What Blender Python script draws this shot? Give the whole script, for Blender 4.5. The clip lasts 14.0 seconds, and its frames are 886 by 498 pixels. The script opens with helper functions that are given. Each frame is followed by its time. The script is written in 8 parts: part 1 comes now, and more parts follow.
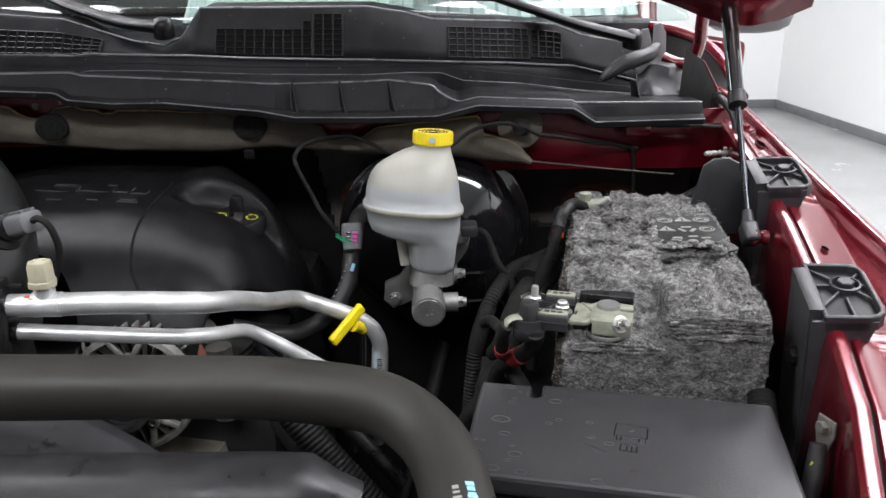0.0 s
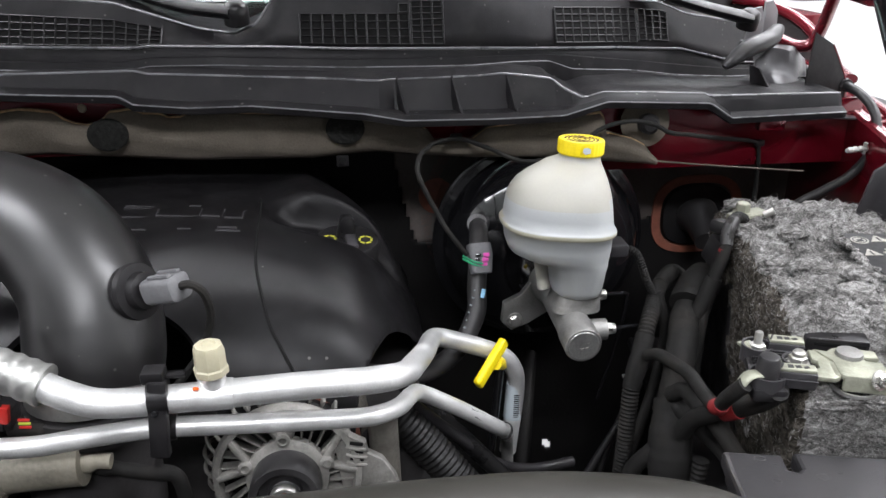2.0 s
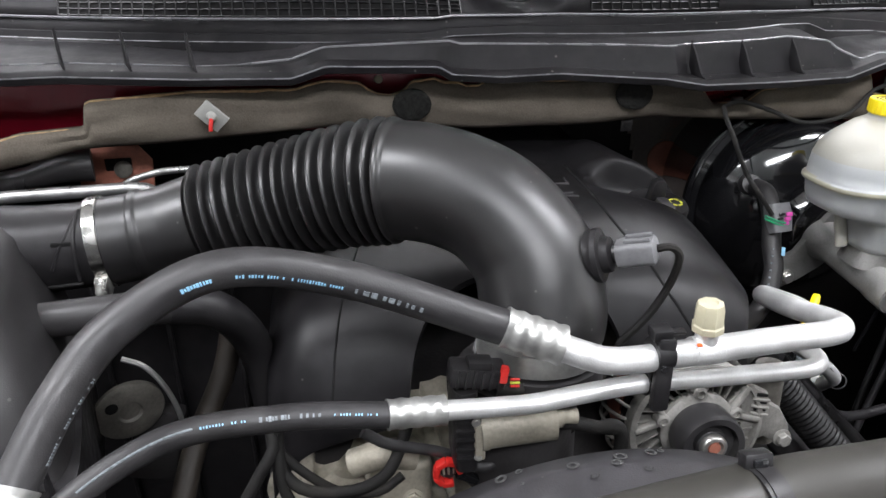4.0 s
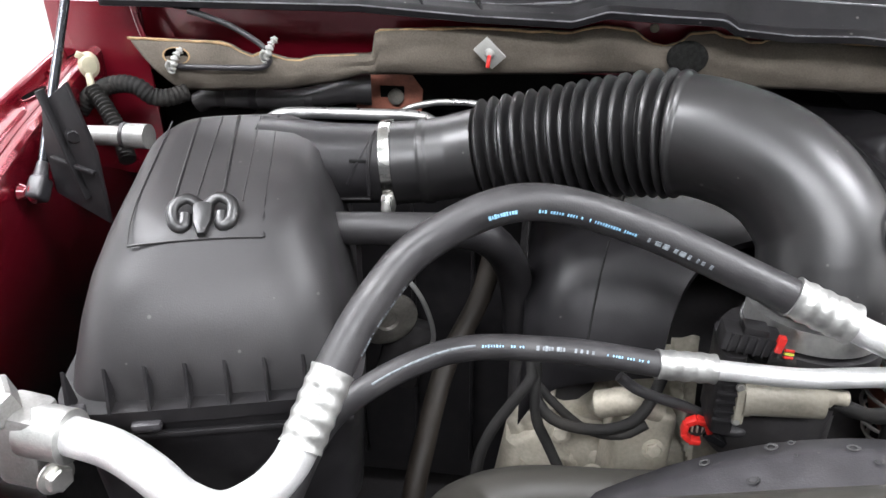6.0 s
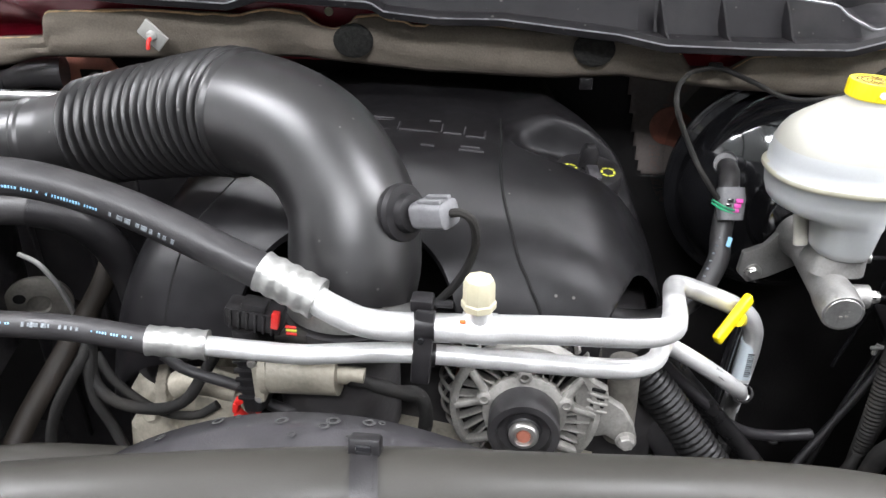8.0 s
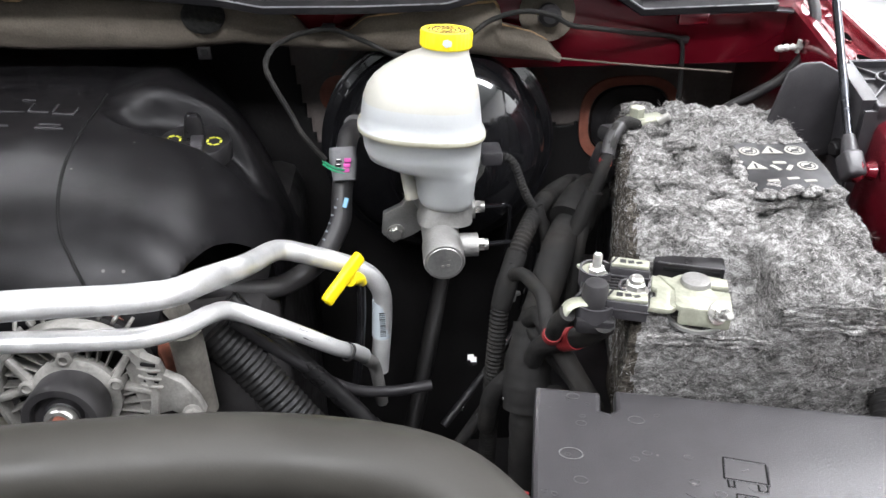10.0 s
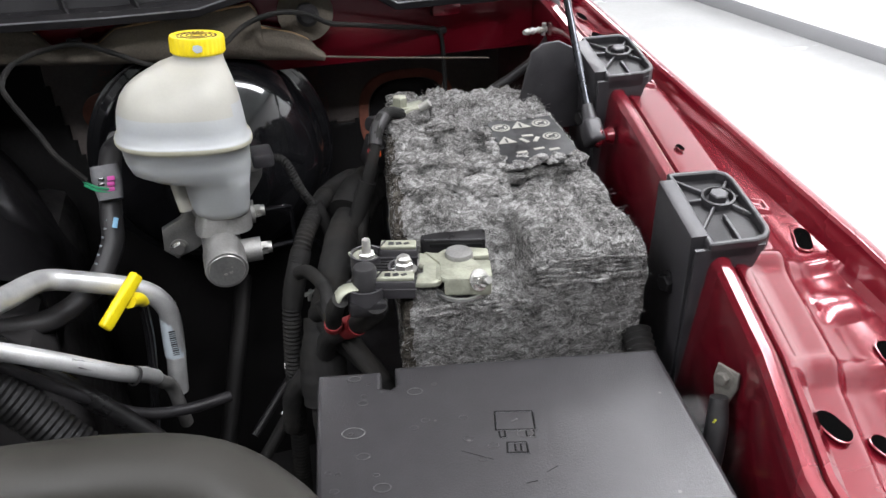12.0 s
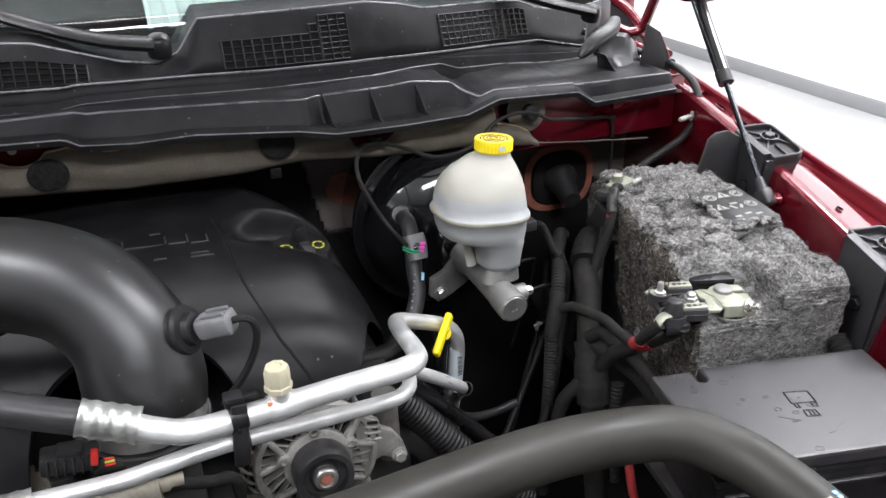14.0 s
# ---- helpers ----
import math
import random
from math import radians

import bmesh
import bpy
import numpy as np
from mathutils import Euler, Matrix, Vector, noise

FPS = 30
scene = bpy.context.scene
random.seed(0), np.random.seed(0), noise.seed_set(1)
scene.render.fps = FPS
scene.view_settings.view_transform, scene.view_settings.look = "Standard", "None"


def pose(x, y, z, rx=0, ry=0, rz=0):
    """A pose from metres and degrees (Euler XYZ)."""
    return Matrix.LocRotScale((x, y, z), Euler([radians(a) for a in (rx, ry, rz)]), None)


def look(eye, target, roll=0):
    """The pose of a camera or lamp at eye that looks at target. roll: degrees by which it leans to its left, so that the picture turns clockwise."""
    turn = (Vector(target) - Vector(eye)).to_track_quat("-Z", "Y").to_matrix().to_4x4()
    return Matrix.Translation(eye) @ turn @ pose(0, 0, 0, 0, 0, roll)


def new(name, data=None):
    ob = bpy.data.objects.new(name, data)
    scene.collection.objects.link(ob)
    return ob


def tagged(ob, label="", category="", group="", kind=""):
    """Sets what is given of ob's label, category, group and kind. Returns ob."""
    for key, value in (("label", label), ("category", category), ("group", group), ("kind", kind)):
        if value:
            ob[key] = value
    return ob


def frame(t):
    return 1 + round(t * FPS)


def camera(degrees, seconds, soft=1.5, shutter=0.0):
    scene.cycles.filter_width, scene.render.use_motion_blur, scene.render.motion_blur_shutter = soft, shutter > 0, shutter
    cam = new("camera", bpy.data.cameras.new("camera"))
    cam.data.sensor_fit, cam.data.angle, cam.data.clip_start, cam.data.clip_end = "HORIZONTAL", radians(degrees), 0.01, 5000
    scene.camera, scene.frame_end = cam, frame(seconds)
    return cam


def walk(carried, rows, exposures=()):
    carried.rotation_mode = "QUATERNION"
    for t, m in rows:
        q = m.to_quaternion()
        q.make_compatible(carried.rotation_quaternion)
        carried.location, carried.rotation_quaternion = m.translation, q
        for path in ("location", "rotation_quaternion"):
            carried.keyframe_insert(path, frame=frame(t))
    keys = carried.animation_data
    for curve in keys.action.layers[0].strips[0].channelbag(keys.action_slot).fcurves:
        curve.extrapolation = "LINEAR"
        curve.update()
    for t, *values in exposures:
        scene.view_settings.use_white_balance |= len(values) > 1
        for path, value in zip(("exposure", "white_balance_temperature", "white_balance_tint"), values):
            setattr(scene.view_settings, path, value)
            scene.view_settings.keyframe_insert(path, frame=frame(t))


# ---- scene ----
# camera and its path through the open engine bay
cam = camera(59.6, 14.0)
PATH = [
    (0, (-0.01, -0.001, 1.443), (0.009, 1.894, 0.805), -0.6),
    (0.5, (0.017, 0.076, 1.434), (0.041, 1.973, 0.801), -0.6),
    (1, (0.005, 0.129, 1.434), (0.03, 2.025, 0.798), -0.7),
    (1.5, (-0.096, 0.139, 1.462), (-0.02, 2.011, 0.762), -0.6),
    (2, (-0.235, 0.149, 1.485), (-0.035, 1.984, 0.716), -0.3),
    (2.5, (-0.323, 0.154, 1.49), (-0.021, 1.959, 0.685), -0.5),
    (3, (-0.414, 0.185, 1.478), (-0.07, 1.971, 0.646), -0.6),
    (3.5, (-0.508, 0.187, 1.5), (-0.171, 1.969, 0.657), -0.7),
    (4, (-0.588, 0.169, 1.499), (-0.353, 1.962, 0.644), -1.1),
    (4.2, (-0.623, 0.16, 1.494), (-0.447, 1.957, 0.632), -1.1),
    (5.25, (-0.705, 0.153, 1.5), (-0.745, 1.922, 0.574), -0.8),
    (6.3, (-0.624, 0.152, 1.505), (-0.891, 1.877, 0.528), -0.4),
    (6.5, (-0.595, 0.154, 1.505), (-0.86, 1.88, 0.529), -0.3),
    (7, (-0.514, 0.168, 1.492), (-0.774, 1.894, 0.516), -0.2),
    (7.5, (-0.414, 0.175, 1.498), (-0.642, 1.905, 0.52), 0.0),
    (8, (-0.317, 0.189, 1.489), (-0.514, 1.923, 0.512), 0.1),
    (8.5, (-0.236, 0.201, 1.477), (-0.407, 1.934, 0.495), 0.1),
    (9, (-0.163, 0.199, 1.476), (-0.269, 1.937, 0.492), 0.2),
    (9.2, (-0.137, 0.198, 1.474), (-0.209, 1.937, 0.489), 0.0),
    (10.25, (-0.04, 0.202, 1.45), (0.14, 1.923, 0.466), -0.3),
    (11.3, (-0.007, 0.199, 1.436), (0.448, 1.887, 0.464), -0.5),
    (11.5, (-0.009, 0.194, 1.44), (0.472, 1.871, 0.462), -0.6),
    (12, (-0.016, 0.178, 1.452), (0.515, 1.839, 0.472), -0.8),
    (12.5, (-0.056, 0.167, 1.473), (0.509, 1.816, 0.494), -0.9),
    (13, (-0.151, 0.132, 1.505), (0.444, 1.77, 0.524), -0.9),
    (13.5, (-0.27, 0.105, 1.538), (0.36, 1.729, 0.555), -1.1),
    (14, (-0.41, 0.093, 1.588), (0.268, 1.744, 0.687), -0.8),
]
EXPOSURES = [(0, -1.2), (0.7, -0.92), (1.5, -0.8), (3, -0.75), (4.2, -0.45), (6.3, 0.0), (8, 0.03), (9.2, 0.1), (11.3, -0.72), (12.5, -0.92), (13, -1.0), (13.5, -0.93), (14, -0.7)]
walk(cam, [(t, look(eye, target, roll)) for t, eye, target, roll in PATH], EXPOSURES)

# light: a bright white hall, lit by panels in its ceiling
world = bpy.data.worlds.new("hall_air")
world.use_nodes = True
world.node_tree.nodes["Background"].inputs[0].default_value = (1, 1, 1, 1)
world.node_tree.nodes["Background"].inputs[1].default_value = 0.02
scene.world = world
CEILING = 4.2
PANEL_POWER = 265
PANELS = [(-2.9, 0.1), (2.1, 0.1), (-2.9, 2.0), (2.1, 2.0), (-2.9, 4.6), (-0.4, 4.6), (2.1, 4.6), (-0.4, -2.4)]
for px, py in PANELS:
    lamp = bpy.data.lights.new("ceiling_panel_lamp", "AREA")
    lamp.shape, lamp.size, lamp.size_y, lamp.energy, lamp.color = "RECTANGLE", 2.4, 0.9, PANEL_POWER, (0.965, 0.97, 1.028)
    new("ceiling_panel_lamp", lamp).matrix_world = pose(px, py, CEILING - 0.12)


# ---- materials ----
def material(name, colour, rough=0.5, metal=0.0, vary=0.25, scale=60.0, bump=0.1, fine=400.0, dust=0.0, dust_colour=(0.2, 0.19, 0.175), coat=0.0, trans=0.0, sub=0.0, rough_vary=0.12, dist=0.002, spec=0.5, specks=0.0):
    """A surface with blotches at one scale, grain at another, dust on what faces up, and fine relief."""
    m = bpy.data.materials.new(name)
    m.use_nodes = True
    t, b = m.node_tree, m.node_tree.nodes["Principled BSDF"]
    n, link = t.nodes.new, t.links.new
    geo = n("ShaderNodeTexCoord")
    big, small = n("ShaderNodeTexNoise"), n("ShaderNodeTexNoise")
    big.inputs["Scale"].default_value, big.inputs["Detail"].default_value = scale, 5
    small.inputs["Scale"].default_value, small.inputs["Detail"].default_value = fine, 3
    for k in (big, small):
        link(geo.outputs["Object"], k.inputs["Vector"])
    add = n("ShaderNodeMath")
    add.operation = "MULTIPLY_ADD"
    link(small.outputs["Fac"], add.inputs[0])
    add.inputs[1].default_value = 0.4
    link(big.outputs["Fac"], add.inputs[2])
    ramp = n("ShaderNodeMapRange")
    ramp.inputs[1].default_value, ramp.inputs[2].default_value = 0.45, 0.95
    ramp.inputs[3].default_value, ramp.inputs[4].default_value = 1 - vary, 1 + vary
    link(add.outputs[0], ramp.inputs[0])
    mul = n("ShaderNodeMix")
    mul.data_type, mul.blend_type = "RGBA", "MULTIPLY"
    mul.inputs[0].default_value = 1
    mul.inputs[6].default_value = (*colour, 1)
    link(ramp.outputs[0], mul.inputs[7])
    out = mul.outputs[2]
    if dust:
        speck = n("ShaderNodeTexNoise")
        speck.inputs["Scale"].default_value, speck.inputs["Detail"].default_value = scale * 0.4, 8
        link(geo.outputs["Object"], speck.inputs["Vector"])
        cut = n("ShaderNodeMapRange")
        cut.inputs[1].default_value, cut.inputs[2].default_value, cut.inputs[4].default_value = 0.5, 0.82, dust
        link(speck.outputs["Fac"], cut.inputs[0])
        mix = n("ShaderNodeMix")
        mix.data_type = "RGBA"
        link(cut.outputs[0], mix.inputs[0])
        link(out, mix.inputs[6])
        mix.inputs[7].default_value = (*dust_colour, 1)
        out = mix.outputs[2]
    if specks:
        dots = n("ShaderNodeTexVoronoi")
        dots.inputs["Scale"].default_value = 140
        link(geo.outputs["Object"], dots.inputs["Vector"])
        near, few, both, soft_rim = n("ShaderNodeMath"), n("ShaderNodeMath"), n("ShaderNodeMath"), n("ShaderNodeMapRange")
        near.operation, few.operation, both.operation = "MULTIPLY_ADD", "GREATER_THAN", "MULTIPLY"
        few.inputs[1].default_value = 1 - specks
        split = n("ShaderNodeSeparateColor")
        link(dots.outputs["Color"], split.inputs[0])
        link(split.outputs[0], few.inputs[0])
        link(split.outputs[1], near.inputs[0])          # each speck has its own size
        near.inputs[1].default_value = 0.18
        link(dots.outputs["Distance"], near.inputs[2])
        soft_rim.inputs[1].default_value, soft_rim.inputs[2].default_value = 0.26, 0.17
        link(near.outputs[0], soft_rim.inputs[0])
        link(soft_rim.outputs[0], both.inputs[0])
        link(few.outputs[0], both.inputs[1])
        mix2 = n("ShaderNodeMix")
        mix2.data_type = "RGBA"
        link(both.outputs[0], mix2.inputs[0])
        link(out, mix2.inputs[6])
        mix2.inputs[7].default_value = (0.085, 0.083, 0.078, 1)
        out = mix2.outputs[2]
    link(out, b.inputs["Base Color"])
    rr = n("ShaderNodeMapRange")
    rr.inputs[1].default_value, rr.inputs[2].default_value = 0.3, 0.7
    rr.inputs[3].default_value, rr.inputs[4].default_value = max(0.02, rough - rough_vary), min(1, rough + rough_vary)
    link(big.outputs["Fac"], rr.inputs[0])
    link(rr.outputs[0], b.inputs["Roughness"])
    b.inputs["Metallic"].default_value = metal
    b.inputs["Specular IOR Level"].default_value = spec
    b.inputs["Coat Weight"].default_value, b.inputs["Coat Roughness"].default_value = coat, 0.06
    b.inputs["Transmission Weight"].default_value = trans
    if sub:
        b.inputs["Subsurface Weight"].default_value = sub
        b.inputs["Subsurface Radius"].default_value = (0.02, 0.02, 0.018)
        b.inputs["Subsurface Scale"].default_value = 0.5
    if bump:
        bp = n("ShaderNodeBump")
        bp.inputs["Strength"].default_value, bp.inputs["Distance"].default_value = bump, dist
        link((add.outputs[0] if bump >= 0.3 else small.outputs["Fac"]), bp.inputs["Height"])
        link(bp.outputs[0], b.inputs["Normal"])
    return m


plastic = material("black_moulded_plastic", (0.01166, 0.01100, 0.01188), 0.38, vary=0.3, bump=0.06, fine=900, dust=0.05, spec=0.35)
plastic_matt = material("matt_black_plastic", (0.0135, 0.0128, 0.0137), 0.42, bump=0.08, fine=700, dust=0.05, spec=0.22)
cowl_plastic = material("weathered_cowl_plastic", (0.0108, 0.0101, 0.0113), 0.52, bump=0.1, fine=700, dust=0.06, rough_vary=0.06, spec=0.16, specks=0.10)
plastic_grey = material("worn_dark_grey_plastic", (0.030, 0.0285, 0.031), 0.40, bump=0.1, fine=700, dust=0.06, rough_vary=0.06, spec=0.5, specks=0.05)
fuse_plastic = material("grained_fuse_box_plastic", (0.028, 0.0268, 0.0284), 0.33, vary=0.12, bump=0.22, fine=900, dust=0.02, rough_vary=0.02, spec=0.5, specks=0.02, dist=0.0008)
# Pale colour that paints the highlight along the cowl's rounded edges.
edge_highlight = material("edge_highlight_plastic", (0.115, 0.115, 0.122), 0.3, vary=0.5, scale=30, bump=0.03, spec=0.65)
cover_plastic = material("engine_cover_plastic", (0.0072, 0.0068, 0.0074), 0.38, bump=0.08, fine=1100, dust=0.08, dust_colour=(0.10, 0.10, 0.105), rough_vary=0.06, spec=0.16, specks=0.03)
duct_plastic = material("satin_duct_plastic", (0.0085, 0.0081, 0.0084), 0.37, vary=0.12, bump=0.03, fine=900, scale=25, dust=0.02, rough_vary=0.04, spec=0.66, specks=0.06)
lid_plastic = material("dusty_satin_plastic", (0.0215, 0.0204, 0.0210), 0.45, vary=0.15, bump=0.08, fine=900, scale=25, dust=0.05, rough_vary=0.05, spec=0.4, specks=0.04)
rubber = material("black_rubber_hose", (0.0235, 0.0225, 0.0235), 0.44, bump=0.08, fine=800, dust=0.10, spec=0.42)
oily_hose = material("dull_black_corrugated_hose", (0.007, 0.0068, 0.007), 0.5, bump=0.1, dust=0.05, spec=0.22)
gloss_rubber = material("oily_black_rubber", (0.006, 0.0058, 0.006), 0.3, bump=0.05, dust=0.03, spec=0.25)
rubber_old = material("dusty_grey_rubber", (0.0255, 0.0240, 0.0205), 0.5, vary=0.12, bump=0.03, fine=900, scale=14, dust=0.15, dust_colour=(0.09, 0.085, 0.075), spec=0.32, specks=0.004)
loom = material("black_cloth_tape", (0.011, 0.0105, 0.010), 0.75, bump=0.6, fine=1500, dust=0.3, dust_colour=(0.060, 0.052, 0.042), spec=0.25)
gloss_black = material("gloss_black_paint", (0.008, 0.008, 0.009), 0.12, bump=0.0, coat=1.0, rough_vary=0.04)
void_black = material("grimy_black_steel", (0.027, 0.0255, 0.026), 0.55, bump=0.2, fine=200, dust=0.10, dust_colour=(0.075, 0.068, 0.06), spec=0.3)
red_paint = material("deep_red_car_paint", (0.155, 0.005, 0.0135), 0.24, metal=0.4, vary=0.03, scale=4, fine=3000, bump=0.0, coat=1.0, rough_vary=0.05)
red_paint.node_tree.nodes["Principled BSDF"].inputs["Coat Roughness"].default_value = 0.13
liner_pale = material("pale_silver_liner", (0.72, 0.72, 0.7), 0.55, vary=0.1, scale=15, bump=0.3, fine=200)
firewall_grey = material("grimy_painted_firewall", (0.13, 0.112, 0.104), 0.45, vary=0.3, scale=12, bump=0.15, fine=200, dust=0.1, dust_colour=(0.06, 0.055, 0.05), spec=0.25)
red_dull = material("thin_red_primer", (0.27, 0.095, 0.062), 0.6, vary=0.3, bump=0.1, dust=0.1)
felt_brown = material("brown_felt_lining", (0.122, 0.106, 0.087), 0.95, vary=0.35, scale=14, bump=0.6, fine=500, dust=0.3, dust_colour=(0.075, 0.062, 0.05), spec=0.1)
felt_edge = material("tan_felt_edge", (0.36, 0.235, 0.125), 0.9, vary=0.5, scale=90, bump=0.5)
alu = material("drawn_aluminium_tube", (0.66, 0.66, 0.655), 0.42, metal=0.62, vary=0.16, scale=45, fine=700, bump=0.12, dust=0.12, dust_colour=(0.34, 0.32, 0.28))
pipe_dull = material("dull_aluminium_pipe", (0.40, 0.40, 0.395), 0.34, metal=0.85, vary=0.2, scale=40, bump=0.1, dust=0.2, dust_colour=(0.15, 0.14, 0.12))
alu_weathered = material("weathered_cast_aluminium", (0.25, 0.242, 0.225), 0.55, metal=0.45, vary=0.35, scale=60, bump=0.5, fine=420, dust=0.3, dust_colour=(0.10, 0.09, 0.07))
alu_cast = material("cast_aluminium", (0.28, 0.275, 0.265), 0.52, metal=0.7, vary=0.25, scale=50, bump=0.45, fine=500, dust=0.1)
alu_grime = material("grimy_cast_aluminium", (0.13, 0.122, 0.108), 0.6, metal=0.35, vary=0.4, scale=40, bump=0.5, fine=300, dust=0.35, dust_colour=(0.09, 0.075, 0.055))
alu_dirty = material("stained_cast_aluminium", (0.29, 0.268, 0.22), 0.6, metal=0.35, vary=0.35, scale=20, bump=0.4, fine=300, dust=0.3, dust_colour=(0.24, 0.2, 0.14))
alu_crimp = material("crimped_aluminium", (0.40, 0.40, 0.385), 0.42, metal=0.8, vary=0.22, bump=0.15, fine=300)
steel = material("zinc_plated_steel", (0.62, 0.61, 0.58), 0.35, metal=0.9, vary=0.15, bump=0.1)
rod_steel = material("dark_polished_rod", (0.05, 0.052, 0.058), 0.22, metal=0.9, vary=0.05, bump=0.0)
steel_band = material("rolled_steel_band", (0.36, 0.355, 0.34), 0.22, metal=1.0, vary=0.15, bump=0.04)
steel_worn = material("yellowed_zinc_steel", (0.31, 0.315, 0.25), 0.5, metal=0.45, vary=0.25, scale=80, bump=0.2)
yellow = material("bright_yellow_plastic", (0.85, 0.66, 0.01), 0.4, vary=0.06, bump=0.03)
milk = material("milky_white_plastic", (0.402, 0.392, 0.347), 0.48, vary=0.05, scale=22, bump=0.02, sub=0.9)
milk_wet = material("milky_plastic_over_fluid", (0.398, 0.411, 0.414), 0.46, vary=0.05, scale=10, bump=0.02, sub=0.9)
milk_seam = material("yellowed_plastic_seam", (0.40, 0.385, 0.30), 0.4, vary=0.12, scale=60, bump=0.04, sub=0.2)
tape_red = material("dark_red_tape", (0.2, 0.012, 0.014), 0.6, vary=0.3, bump=0.1)
cream = material("cream_plastic_cap", (0.42, 0.39, 0.28), 0.45, vary=0.08, bump=0.05, sub=0.2)
grey_plug = material("grey_connector_plastic", (0.125, 0.125, 0.13), 0.5, vary=0.25, bump=0.1)
clear_clip = material("translucent_white_clip", (0.33, 0.33, 0.31), 0.4, vary=0.1, bump=0.05, sub=0.3)
red_plastic = material("signal_red_plastic", (0.5, 0.018, 0.014), 0.45, vary=0.08, bump=0.03)
magenta = material("magenta_plastic", (0.6, 0.06, 0.35), 0.5, bump=0.0)
green_wire = material("green_insulation", (0.02, 0.26, 0.12), 0.45, bump=0.0)
blue_wire = material("blue_insulation", (0.1, 0.3, 0.7), 0.45, bump=0.0)
orange = material("orange_plastic", (0.8, 0.12, 0.02), 0.5, bump=0.0)
print_blue = material("faded_blue_white_print", (0.24, 0.24, 0.235), 0.6, vary=0.4, scale=300, bump=0.0)
print_white = material("faded_white_print", (0.17, 0.19, 0.205), 0.6, vary=0.4, scale=400, bump=0.0)
print_blue = material("light_blue_print", (0.25, 0.5, 0.7), 0.6, vary=0.2, bump=0.0)
print_yellow = material("yellow_print", (0.4, 0.4, 0.04), 0.6, bump=0.0)
symbol_white = material("pale_symbol_print", (0.27, 0.265, 0.235), 0.6, vary=0.15, bump=0.0)
label_white = material("pale_blue_label", (0.5, 0.56, 0.6), 0.5, vary=0.05, bump=0.0)
label_black = material("black_ink", (0.015, 0.015, 0.016), 0.5, bump=0.0)
spot_pale = material("pale_dried_water_mark", (0.080, 0.079, 0.078), 0.8, vary=0.6, scale=300, bump=0.0)
spot_grey = material("dried_water_mark", (0.0275, 0.0272, 0.0272), 0.8, vary=0.5, scale=300, bump=0.0)
foam = material("black_foam_pad", (0.018, 0.018, 0.017), 0.95, vary=0.5, scale=250, bump=0.9, fine=900, spec=0.1)
dial_grey = material("brown_stain", (0.1, 0.06, 0.03), 0.8, bump=0.0)
wall_paint = material("white_wall_paint", (0.86, 0.86, 0.85), 0.7, vary=0.02, scale=2, fine=80, bump=0.05)
wall_dark = material("dark_grey_wall_paint", (0.12, 0.12, 0.125), 0.7, vary=0.05, scale=2, fine=80, bump=0.05)
skirting = material("grey_skirting", (0.19, 0.19, 0.195), 0.5, vary=0.05, scale=5, bump=0.02)
floor_tile = material("polished_pale_floor", (0.33, 0.33, 0.325), 0.22, vary=0.10, scale=1.2, fine=30, bump=0.01, rough_vary=0.08)
ceiling_sheet = material("white_ribbed_sheet", (0.72, 0.76, 0.75), 0.5, vary=0.04, scale=3, bump=0.02)
# Black for the firewall's painted shadow; also alternator core and shaft.
deep_black = material("matt_deep_black", (0.0085, 0.008, 0.008), 0.6, vary=0.3, scale=20, bump=0.2, fine=200, dust=0.08, dust_colour=(0.05, 0.045, 0.04), spec=0.2)
# Flat black that paints the shadow inside holes which are not cut.
hole_black = material("hole_shadow_black", (0.002, 0.002, 0.002), 0.9, vary=0.0, bump=0.0, spec=0.0)
grille_dark = material("dark_plenum", (0.012, 0.012, 0.012), 0.9, bump=0.0, spec=0.05)
brown_pipe = material("brown_grimy_pipe", (0.013, 0.010, 0.0075), 0.6, vary=0.3, bump=0.1, dust=0.2, dust_colour=(0.03, 0.027, 0.022), spec=0.3)
pale_sheet = material("pale_pleated_sheet", (0.40, 0.435, 0.43), 0.5, vary=0.04, scale=10, bump=0.02)


